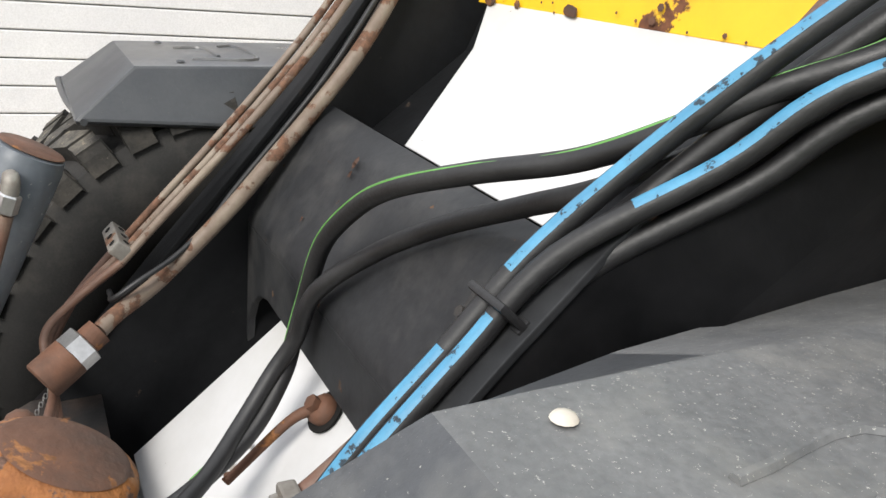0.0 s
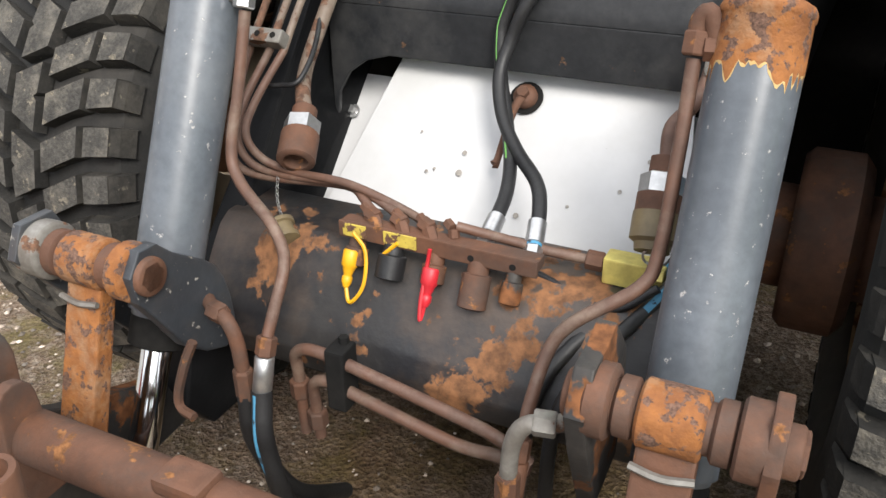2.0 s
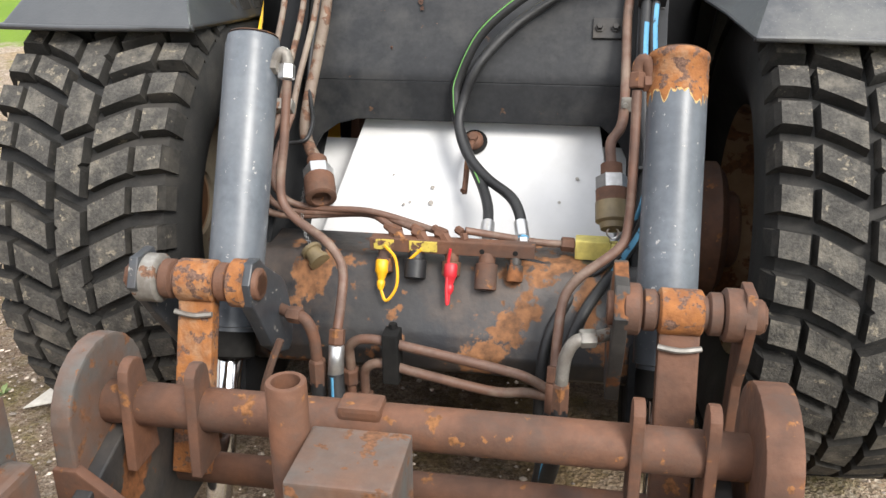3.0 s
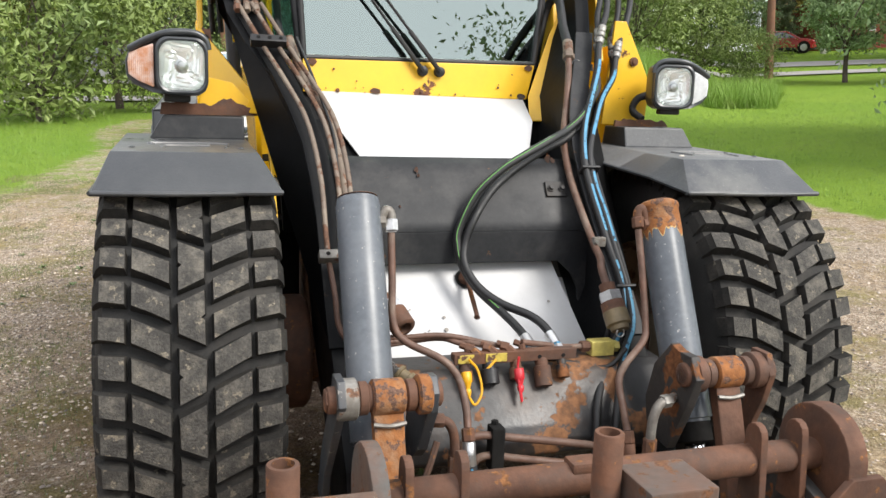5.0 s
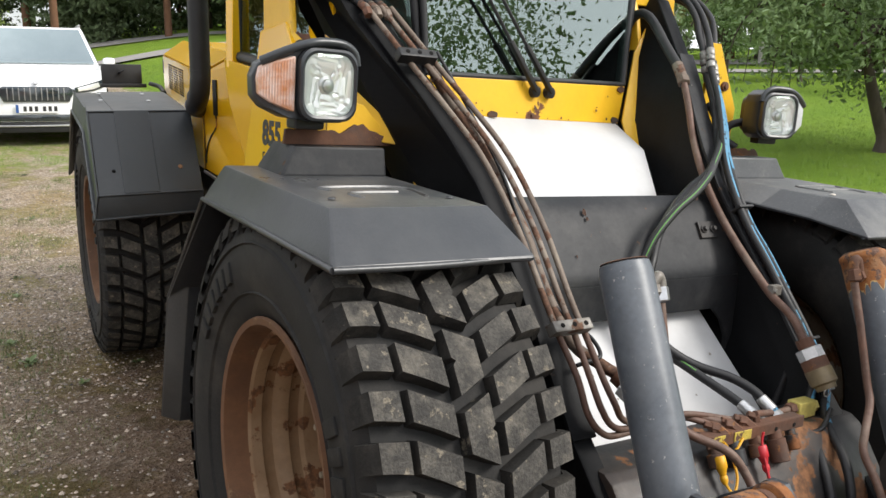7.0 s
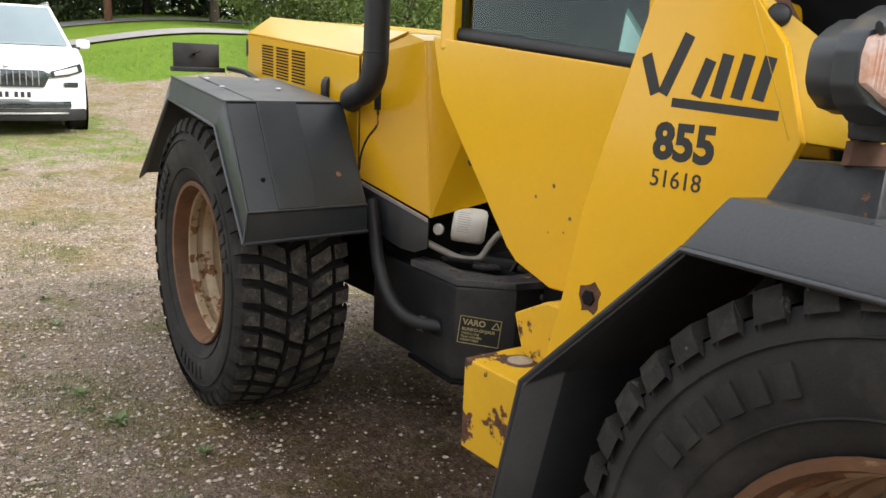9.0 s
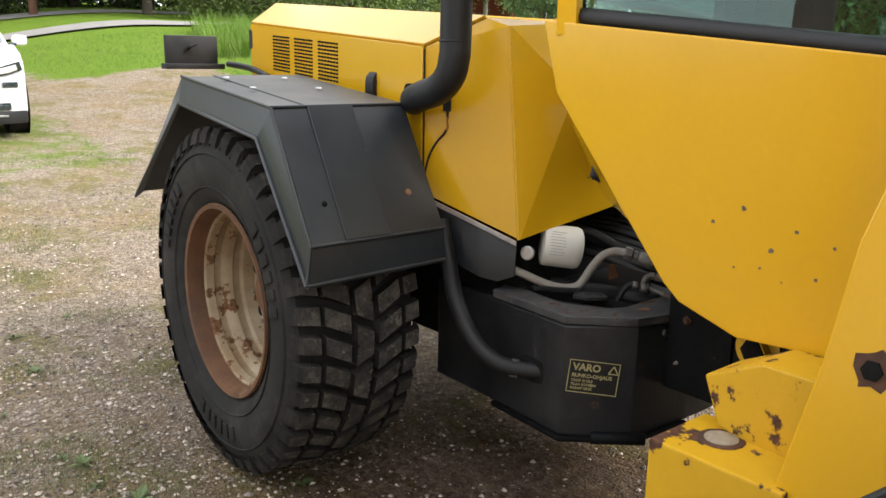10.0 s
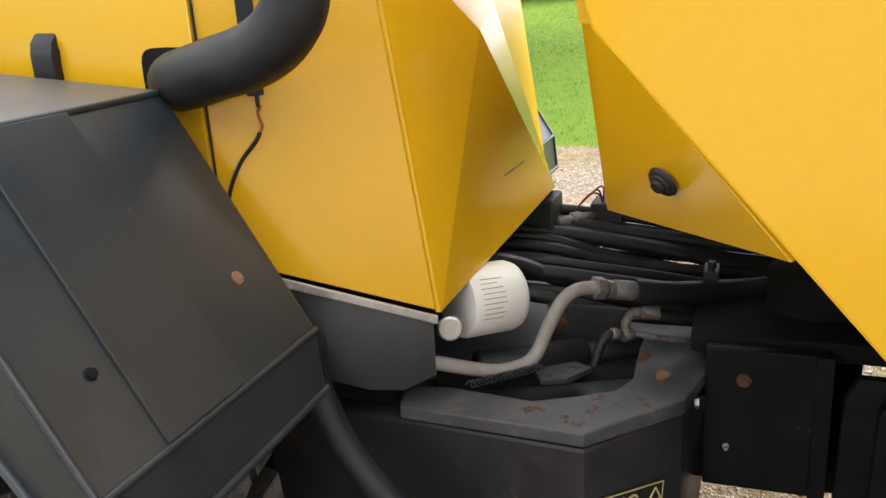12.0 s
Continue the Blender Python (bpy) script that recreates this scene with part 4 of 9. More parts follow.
# sloping white panel above it
fpart("upper_panel", sheet([[(-0.285, -0.030, 1.158), (0.270, -0.030, 1.158), (0.352, 0.14, 1.315), (-0.385, 0.14, 1.315)], [(-0.385, 0.14, 1.315), (0.352, 0.14, 1.315), (0.385, 0.33, 1.396), (-0.435, 0.19, 1.396)]], 0.006, 0.002),
      WHITE, label="white sheet metal panel below the windscreen")
fpart("inner_bracket", sheet([[(-0.46, -0.02, 1.150), (-0.27, -0.02, 1.150), (-0.37, 0.17, 1.300), (-0.47, 0.17, 1.300)], [(-0.47, 0.17, 1.300), (-0.37, 0.17, 1.300), (-0.42, 0.22, 1.392), (-0.47, 0.21, 1.392)]], 0.006, 0.002), BOX_BLACK, label="black plate beside the white panel")
# white lower panel with the crank hole
lower = fpart("lower_panel", sheet([[(-0.298, -0.181, 0.895), (0.292, -0.181, 0.895), (0.362, -0.476, 0.566), (-0.388, -0.476, 0.566)]], 0.006, 0.002), WHITE, label="white sloping sheet metal panel, scuffed")
fpart("back_panel", sheet([[(-0.46, -0.14, 0.80), (0.46, -0.14, 0.80), (0.46, -0.53, 0.40), (-0.46, -0.53, 0.40)]], 0.006, 0.002), WHITE, label="white panel behind with bolts")
for s in (-1, 1):
    fpart("panel_bolt", merge(lathe([(0, 0.016), (0.003, 0.016), (0.004, 0.010), (0.016, 0.009)], (s * 0.43, -0.215, 0.735), (0, -0.74, 0.67), 14)), ZINC, label="zinc bolt")
N_LOW = Vector((0, -0.745, 0.667))
HOLE = Vector((-0.013, -0.246, 0.8265))
fpart("crank_hole", lathe([(0, 0.034), (0.002, 0.034)], HOLE + N_LOW * 0.004, N_LOW, 20), DARK, lower)
crank = fpart("crank", merge(lathe([(0, 0.024), (0.012, 0.024), (0.02, 0.016)], HOLE + N_LOW * 0.006, N_LOW, 14), lathe([(0, 0.012), (0.018, 0.012)], HOLE + N_LOW * 0.02, N_LOW, 6)), RUSTY, label="rusty crank in a round hole")
fpart("handle", tube([HOLE + N_LOW * 0.02, HOLE + N_LOW * 0.035 + Vector((-0.006, -0.03, -0.03)), (-0.018, -0.380, 0.750), (-0.020, -0.390, 0.742)], [0.010, 0.008, 0.007, 0.010], 8), RUSTY, crank)

# scuffs on the white panel
for x, t, r in ((-0.097, 0.13, 0.0055), (-0.097, 0.172, 0.007), (-0.165, 0.18, 0.004), (-0.150, 0.172, 0.0035), (0.217, 0.155, 0.004), (0.039, 0.235, 0.006), (0.257, 0.09, 0.005), (-0.20, 0.10, 0.003), (0.13, 0.20, 0.0035)):
    c = HOLE + Vector((x + 0.005, 0, 0)) + Vector((0, -0.667, -0.745)) * t + N_LOW * 0.0036
    fpart("scuff", lathe([(0, r), (0.0006, r * 0.8)], c, N_LOW, 7), SCUFF, lower)

# torque box at the foot of the arms
fpart("torque_box", rounded(prism([(-0.52, 0.675), (-0.635, 0.670), (-0.662, 0.655), (-0.690, 0.62), (-0.745, 0.54), (-0.762, 0.50), (-0.758, 0.462), (-0.73, 0.44), (-0.55, 0.44)], -0.455, 0.455, "x", 0.006)), TORQUE,
      label="black torque box with flaking paint and rust")

# windscreen panel, cab
WS = dict(bl=Vector((-0.462, 0.205, 1.505)), br=Vector((0.432, 0.355, 1.525)), tl=Vector((-0.505, 0.295, 2.35)), tr=Vector((0.545, 0.4685, 2.35)))
fpart("front_apron", sheet([[(-0.465, 0.185, 1.392), (0.40, 0.325, 1.392), (0.435, 0.345, 1.520), (-0.465, 0.195, 1.500)]], 0.008, 0.002), YELLOW_RUSTY, label="yellow panel under the windscreen with rust holes")
ra = random.Random(8)
for k in range(20):
    u = ra.uniform(0.03, 0.97)
    low_ = k < 14
    c = Vector((-0.465, 0.185, 1.392)).lerp(Vector((0.40, 0.325, 1.392)), u) + Vector((0, -0.0048, ra.uniform(0.003, 0.02) if low_ else ra.uniform(0.03, 0.10)))
    c.y += 0.08 * (c.z - 1.392) if not low_ else 0.0
    fpart("rust_chip", lathe([(0, 0.0025 + 0.006 * ra.random() ** 3), (0.0008, 0.002)], c, (0.158, -0.985, 0.08), 6), RUSTY, label="small rust chip")
for x, z in ((-0.435, 1.492), (0.405, 1.508), (-0.21, 1.402), (-0.425, 1.40), (0.375, 1.402)):
    y = 0.185 + 0.162 * (x + 0.465) + 0.10 * (z - 1.392) - 0.0055
    fpart("rust_hole", prism([(x + (0.014 + 0.006 * ra.random()) * math.cos(a), z + (0.009 + 0.005 * ra.random()) * math.sin(a)) for a in (2 * math.pi * j / 9 for j in range(9))], y - 0.002, y + 0.002, "y", 0), RUSTY, label="rusted-through spot")
glass_pane = fpart("windscreen", sheet([[WS["bl"], WS["br"], WS["tr"], WS["tl"]]], 0.005, 0), GLASS, label="large tinted windscreen", smooth=False)
glass_pane.visible_shadow = False
for p, q, r in ((WS["bl"], WS["br"], 0.010), (WS["bl"], WS["tl"], 0.011), (WS["br"], WS["tr"], 0.011)):
    fpart("window_seal", tube([p, (p + q) / 2, q], r, 8, 2), HOSE, glass_pane)

# ---- cab above and behind the apron ----
def beam(a, b, w, d, bevel=0.006):
    """A square bar from a to b."""
    a, b = Vector(a), Vector(b)
    n = (b - a).length
    bm = box(-w / 2, w / 2, -d / 2, d / 2, 0, n, bevel)
    bm.transform(Matrix.Translation(a) @ (b - a).to_track_quat("Z", "Y").to_matrix().to_4x4())
    return bm


cab_roof = [(-0.62, 0.20), (0.64, 0.34), (0.64, 1.72), (-0.62, 1.72)]
fpart("cab_roof", prism(cab_roof, 2.36, 2.52, "z", 0.03), YELLOW, label="yellow cab roof")
for a, b in (((-0.655, 0.38, 1.55), (-0.675, 0.38, 2.38)), ((0.690, 0.70, 1.55), (0.695, 0.71, 2.38)), ((-0.535, 0.79, 1.42), (-0.56, 0.80, 2.38)), ((0.56, 0.95, 1.3), (0.57, 0.95, 2.38)),
             ((-0.55, 1.60, 1.5), (-0.56, 1.64, 2.38)), ((0.55, 1.62, 1.3), (0.55, 1.66, 2.38))):
    fpart("cab_post", beam(a, b, 0.055, 0.055), YELLOW, label="yellow cab post")
for quad, nm in (([(-0.470, 0.225, 1.50), (-0.630, 0.365, 1.56), (-0.650, 0.385, 2.36), (-0.550, 0.315, 2.36)], "corner_window"), ([(0.440, 0.375, 1.52), (0.640, 0.68, 1.55), (0.660, 0.68, 2.36), (0.560, 0.455, 2.36)], "corner_window"),
                 ([(-0.530, 0.80, 1.470), (-0.535, 1.60, 1.550), (-0.55, 1.62, 2.36), (-0.57, 0.82, 2.36)], "side_window"), ([(0.545, 0.86, 1.50), (0.54, 1.60, 1.55), (0.55, 1.63, 2.36), (0.57, 0.92, 2.36)], "side_window"),
                 ([(-0.53, 1.66, 1.62), (0.53, 1.68, 1.62), (0.53, 1.70, 2.36), (-0.53, 1.68, 2.36)], "rear_window")):
    pane = fpart(nm, sheet([quad], 0.005, 0), SIDE_GLASS, label="tinted cab window in a black seal", smooth=False)
    pane.visible_shadow = False
    for k in range(4):
        p, q = Vector(quad[k]), Vector(quad[(k + 1) % 4])
        fpart("window_seal", tube([p, (p + q) / 2, q], 0.024 if nm == "side_window" else 0.014, 8, 1), HOSE, pane)
# lower cab body: the wedge between loader towers and hood
WEDGE = [(0.72, 1.440), (1.655, 1.525), (1.60, 1.345), (1.235, 0.925), (1.19, 0.89), (1.04, 0.845), (0.80, 0.86), (0.72, 0.90)]
for s in (-1, 1):
    part("cab_side", prism(WEDGE, -0.03 + s * 0.590, -0.03 + s * 0.570, "x", 0.004), YELLOW, loader, "yellow cab side panel tapering to a tip, a few stone chips")
part("cab_rear_wall", prism([(1.600, 1.35), (1.620, 1.53), (1.640, 1.53), (1.620, 1.35)], -0.595, 0.535, "x", 0.002), YELLOW, loader, "yellow back wall of the cab")
for s in (-1, 1):
    x = lambda v: v if s < 0 else -0.06 - v  # noqa: E731
    part("cab_corner", sheet([[(x(-0.612), 1.600, 1.345), (x(-0.612), 1.360, 1.058), (x(-0.385), 1.620, 1.055), (x(-0.385), 1.665, 1.40)]], 0.008, 0.002), YELLOW, loader, "yellow slanting panel behind the cab step")
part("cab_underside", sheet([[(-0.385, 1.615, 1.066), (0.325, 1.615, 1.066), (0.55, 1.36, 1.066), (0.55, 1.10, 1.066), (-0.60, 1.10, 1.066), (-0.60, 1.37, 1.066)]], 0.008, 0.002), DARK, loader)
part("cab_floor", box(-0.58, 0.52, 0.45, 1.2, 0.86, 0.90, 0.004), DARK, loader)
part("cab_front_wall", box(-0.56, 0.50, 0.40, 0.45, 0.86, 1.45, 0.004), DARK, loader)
ca, cb2, cc = Vector((-0.612, 1.600, 1.345)), Vector((-0.612, 1.360, 1.058)), Vector((-0.385, 1.620, 1.055))
cn = (cb2 - ca).cross(cc - ca).normalized()
cn = cn if cn.y > 0 else -cn
plug_at = Vector((-0.525, 1.508, 1.150))
plug_at -= cn * (plug_at - ca).dot(cn)
part("plug", lathe([(0.002, 0.024), (0.006, 0.022), (0.008, 0.016), (0.011, 0.015), (0.012, 0.010), (0.017, 0.009)], plug_at + cn * 0.003, cn, 14), HOSE, loader, "black plastic plug")
CHIP = mat("chipped_to_primer", (0.17, 0.13, 0.095), (0.10, 0.075, 0.055), 60.0, 0.7, bump=0.2)
rc_ = random.Random(21)
for y, z, r in ((0.98, 1.05, 0.0065), (1.05, 1.13, 0.006), (0.93, 1.10, 0.0045), (1.12, 1.09, 0.005), (0.85, 1.08, 0.004), (0.88, 1.01, 0.004), (1.00, 1.01, 0.003), (1.06, 1.00, 0.0025), (0.95, 0.99, 0.002)):
    part("paint_chip", prism([(y + r * rc_.uniform(0.6, 1.3) * math.cos(a), z + r * rc_.uniform(0.5, 1.2) * math.sin(a)) for a in (2 * math.pi * k / 8 for k in range(8))], -0.6212, -0.6196, "x", 0), CHIP, loader)
# seat and wheel inside
seat = fpart("driver_seat", merge(box(-0.24, 0.24, 0.85, 1.35, 1.15, 1.29, 0.05), box(-0.23, 0.23, 1.28, 1.42, 1.27, 1.90, 0.05), box(-0.14, 0.14, 1.30, 1.40, 1.90, 2.10, 0.04)), SEAT, label="dark fabric driver's seat")
ring = [Vector((math.cos(a) * 0.19, math.sin(a) * 0.17, math.sin(a) * 0.10)) + Vector((0, 0.66, 1.60)) for a in (2 * math.pi * k / 16 for k in range(17))]
fpart("steering_wheel", merge(tube(ring, 0.013, 8, 2), tube([(0, 0.66, 1.60), (0, 0.60, 1.45), (0, 0.52, 1.15)], 0.03, 8, 2), tube([(-0.18, 0.66, 1.60), (0, 0.655, 1.59), (0.18, 0.66, 1.60)], 0.012, 6, 2)), HOSE, label="black steering wheel on its column")
fpart("dashboard", box(-0.30, 0.30, 0.46, 0.56, 1.15, 1.50, 0.03), SEAT)
# wipers
for dx, top in ((0.0, (-0.433, 0.215, 1.955)), (0.055, (-0.36, 0.225, 1.93))):
    base = Vector((-0.035 + dx * 1.2, 0.245 + dx * 0.15, 1.478))
    w = fpart("wiper", merge(lathe([(0, 0.020), (0.03, 0.018), (0.035, 0.010)], base + Vector((0, 0.03, 0)), (0.1, -1, 0), 10), beam(base + Vector((0, -0.004, 0)), base.lerp(Vector(top), 0.30), 0.020, 0.014, 0.004)), HOSE, label="black wiper arm")
    fpart("wiper_arm", tube([base.lerp(Vector(top), 0.28), base.lerp(Vector(top), 0.65), Vector(top)], 0.0055, 6, 3), HOSE, w)
fpart("wiper_blade", merge(tube([(-0.445, 0.235, 2.16), (-0.435, 0.21, 1.95), (-0.405, 0.20, 1.72)], [0.005, 0.011, 0.005], 6, 5), box(-0.455, -0.415, 0.195, 0.23, 1.935, 1.975, 0.005)), HOSE, label="black wiper blade")
# mirrors
for s, x in ((-1, -0.90), (1, 0.80)):
    mir = fpart("mirror", box(x - 0.10, x + 0.12, 0.76, 0.82, 1.95, 2.24, 0.03), HOSE, label="black mirror housing on a yellow arm")
    fpart("mirror_arm", tube([(s * 0.66, 0.40 if s < 0 else 0.70, 1.93), (s * 0.74, 0.50 if s < 0 else 0.70, 1.93), (x, 0.72, 1.97), (x + s * 0.02, 0.74, 2.0), (x + s * 0.02, 0.75, 2.30)], 0.012, 8, 5), YELLOW, mir)


# ---- head lamps ----
def head_lamp(s):
    """A rounded square lamp that tapers outwards into a swept-back indicator; its mouth looks towards -y."""
    c = Vector((-0.868, 0.085, 1.452)) if s < 0 else Vector((0.860, 0.072, 1.453))
    turn = FRONT @ Matrix.Translation(c) @ pose(0, 0, 0, 0, 0, 4 if s < 0 else -14) @ Matrix.Diagonal((-0.88, 0.9, 0.96, 1) if s < 0 else (0.84, 0.78, 0.88, 1))

    def loop(x0, x1, z0, z1, corner, n=6):
        pts = []
        for cx, cz, a0 in ((x1 - corner, z1 - corner, 0), (x0 + corner, z1 - corner, 90), (x0 + corner, z0 + corner, 180), (x1 - corner, z0 + corner, 270)):
            pts += [(cx + corner * math.cos(radians(a0 + 90 * k / (n - 1))), cz + corner * math.sin(radians(a0 + 90 * k / (n - 1)))) for k in range(n)]
        return pts

    def skin(rings, close=True):
        """Rings of (x, z) points, each at its own y, joined into one skin."""
        bm = bmesh.new()
        vs = [[bm.verts.new((x, y, z)) for x, z in pts] for pts, y in rings]
        for a, b in zip(vs, vs[1:]):
            for k in range(len(a)):
                bm.faces.new((a[k], a[(k + 1) % len(a)], b[(k + 1) % len(a)], b[k]))
        if close:
            bm.faces.new(vs[-1])
        bmesh.ops.recalc_face_normals(bm, faces=bm.faces)
        return bm

    shape = [(-0.100, 0.050), (-0.092, 0.078), (-0.066, 0.096), (-0.02, 0.101), (0.04, 0.095), (0.10, 0.073), (0.155, 0.045), (0.168, 0.015), (0.165, -0.035), (0.14, -0.060), (0.08, -0.084), (0.0, -0.092), (-0.066, -0.090), (-0.092, -0.074), (-0.100, -0.048)]
    back = [(x * 0.72, z * 0.80) for x, z in shape]
    body = rounded(prism(shape, lambda p: -0.084 + 0.62 * max(0, p[0] - 0.06), 0.02, "y", 0.006))
    merge(body, prism(back, 0.015, 0.085, "y", 0.02))
    lamp = part("head_lamp", body, PLASTIC, loader, "black head lamp unit with clear lens and indicator", turn)
    sq = lambda k, d=0.0: [(-0.012 + (x + 0.012) * k, z * k) for x, z in loop(-0.086 - d, 0.062 + d, -0.074 - d, 0.076 + d, 0.042)]  # noqa: E731
    part("bezel", rounded(skin([(sq(1, 0.010), -0.080), (sq(1, 0.012), -0.108), (sq(1, 0.006), -0.113), (sq(1, 0.0), -0.109), (sq(1, -0.001), -0.080)], False)), PLASTIC, lamp, "", turn)
    hood = [p for p in shape if p[1] > 0.04]
    rim = tube([(x, -0.098 + 0.62 * max(0, x - 0.06), z + 0.003) for x, z in hood], 0.011, 8, 4)
    part("lamp_hood", rim, PLASTIC, lamp, "", turn)
    rf = random.Random(17)
    rings_ = [(sq(k), y) for k, y in ((1.0, -0.1065), (0.93, -0.1015), (0.84, -0.0975), (0.74, -0.0945), (0.64, -0.0925), (0.54, -0.0910), (0.43, -0.0900), (0.32, -0.0892), (0.2, -0.0885))]
    dish = skin(rings_)
    for v in dish.verts:
        if v.co.y > -0.104:
            v.co.y += rf.uniform(-0.0020, 0.0018)
            v.co.x += rf.uniform(-0.0015, 0.0015)
    part("reflector", dish, REFLECTOR, lamp, "bright faceted reflector", turn, False)
    part("bulb_cap", lathe([(0, 0.024), (0.004, 0.023), (0.006, 0.016), (0.014, 0.014), (0.016, 0.008)], (-0.012, -0.0865, 0), (0, -1, 0), 18), ZINC, lamp, "", turn)
    part("lens", skin([(sq(1.0, 0.001), -0.1085), (sq(0.9), -0.1125), (sq(0.5), -0.1145)]), LENS, lamp, "clear bulged lens", turn)
    ind = [(0.078, 0.066), (0.12, 0.052), (0.156, 0.036), (0.161, 0.010), (0.158, -0.030), (0.13, -0.048), (0.078, -0.068)]
    sweep = lambda p: -0.094 + 0.66 * max(0, p[0] - 0.07)  # noqa: E731
    blink = part("indicator", prism(ind, sweep, 0.0, "y", 0.005), AMBER if s < 0 else CLEAR, lamp, "pinkish clear and amber indicator lens" if s < 0 else "clear indicator lens", turn)
    for k in range(12):
        x = 0.082 + k * 0.0062
        hi = float(np.interp(x, (0.078, 0.12, 0.156), (0.060, 0.047, 0.030)))
        part("lens_rib", box(x, x + 0.0022, sweep((x, 0)) - 0.0022, sweep((x, 0)) + 0.004, -hi, hi, 0.0008), AMBER if s < 0 else CLEAR, blink, "", turn)
    part("lamp_foot", box(-0.045, 0.045, -0.03, 0.03, -0.112, -0.080, 0.008), HOSE, lamp, "black rubber foot", turn)
    part("lamp_stay", tube([(-0.06, 0.06, -0.03), (-0.115, 0.085, -0.05), (-0.135, 0.085, -0.10), (-0.10, 0.04, -0.135)], 0.016, 8, 4), HOSE, lamp, "black curved stay", turn)


for s in (-1, 1):
    head_lamp(s)

# ---- tilt cylinders, pins and links ----
AX = Vector((0, -0.190, -0.415)).normalized()


def tilt_cylinder(s):
    top = Vector((s * 0.432, -0.604, 1.128)) if s < 0 else Vector((0.428, -0.606, 1.114))
    if s > 0:
        cyl = fpart("tilt_cylinder", lathe([(0.060, 0.0565), (0.60, 0.0565), (0.602, 0.050), (0.61, 0.05)], top, AX, 32), GREY, label="grey hydraulic cylinder with a rusty end")
        fpart("rust_band", lathe([(0, 0.046), (0.006, 0.056), (0.012, 0.0585), (0.020, 0.0585), (0.022, 0.0565), (0.070, 0.0567)], top, AX, 32), ORANGE_RUST, cyl, "orange rust eating through the paint")
        fpart("cap", lathe([(0, 0.043), (0.002, 0.047), (0.005, 0.043)], top - AX * 0.0025, AX, 32), RUSTY, cyl, "flat rusty end cap")
        # ragged lower rim of the rust
        rnd = random.Random(8)
        rag = bmesh.new()
        side = AX.cross(Vector((1, 0, 0))).normalized()
        prev = None
        n = 120
        for k in range(n + 1):
            a = 2 * math.pi * k / n
            d = Vector((math.cos(a), 0, 0)) + side * math.sin(a)
            ln = 0.012 + 0.035 * abs(noise.noise((math.cos(a) * 3, math.sin(a) * 3, 1))) + (0.045 * max(0, noise.noise((math.cos(a) * 9, math.sin(a) * 9, 5))))
            u, v = rag.verts.new(top + AX * 0.068 + d * 0.0569), rag.verts.new(top + AX * (0.070 + ln) + d * 0.0569)
            if prev:
                rag.faces.new((prev[0], u, v, prev[1]))
            prev = (u, v)
        bmesh.ops.remove_doubles(rag, verts=rag.verts, dist=1e-5)
        fpart("rust_fringe", rag, ORANGE_RUST, cyl)
        edge = bmesh.new()
        prev = None
        for k in range(n + 1):
            a = 2 * math.pi * k / n
            d = Vector((math.cos(a), 0, 0)) + side * math.sin(a)
            ln = 0.012 + 0.035 * abs(noise.noise((math.cos(a) * 3, math.sin(a) * 3, 1))) + (0.045 * max(0, noise.noise((math.cos(a) * 9, math.sin(a) * 9, 5))))
            u, v = edge.verts.new(top + AX * (0.066 + ln) + d * 0.05672), edge.verts.new(top + AX * (0.0735 + ln + 0.002 * math.sin(k * 1.7)) + d * 0.05672)
            if prev:
                edge.faces.new((prev[0], u, v, prev[1]))
            prev = (u, v)
        fpart("paint_edge", edge, TAN_EDGE, cyl, "pale tan edge of lifting paint")
    else:
        cyl = fpart("tilt_cylinder", lathe([(0, 0.046), (0.004, 0.053), (0.014, 0.0545), (0.022, 0.0565), (0.60, 0.0565), (0.602, 0.050), (0.61, 0.05)], top, AX, 32), GREY, label="grey hydraulic cylinder with scratched paint")
        fpart("cap", lathe([(0, 0.049), (0.002, 0.051), (0.004, 0.045)], top - AX * 0.003, AX, 32), RUSTY, cyl)
    fpart("gland", lathe([(0, 0.048), (0.01, 0.05), (0.05, 0.05), (0.055, 0.04)], top + AX * 0.61, AX, 28), DARK, cyl)
    fpart("rod", rod(top + AX * 0.62, top + AX * 1.05, 0.026, 20), CHROME, cyl, "bright chromed piston rod")
    # elbow on the inner side
    e = Vector((s * 0.352, -0.636, 1.083))
    fpart("elbow", merge(tube([top + AX * 0.06 + Vector((-s * 0.05, -0.01, 0)), e + Vector((s * 0.012, 0, 0.018)), e + Vector((0, 0, 0.008)), e + Vector((0, -0.006, -0.02))], 0.0125, 10, 5),
                              hexnut(top + AX * 0.06 + Vector((-s * 0.05, -0.012, 0)), top + AX * 0.06 + Vector((-s * 0.066, -0.014, 0)), 0.017)), CLAMP if s < 0 else RUSTY, cyl, "steel elbow fitting")
    fpart("nut", hexnut(e + Vector((0, -0.002, -0.005)), e + Vector((0, -0.012, -0.034)), 0.0175), ZINC if s < 0 else RUSTY, cyl)
    # pin assembly across the foot
    py, pz = -0.972, 0.735
    pin = fpart("linkage_pin", rod((s * 0.31, py, pz), (s * 0.565, py, pz), 0.030, 24, 0.003), RUSTY, label="rusty linkage pin with bolted bosses")
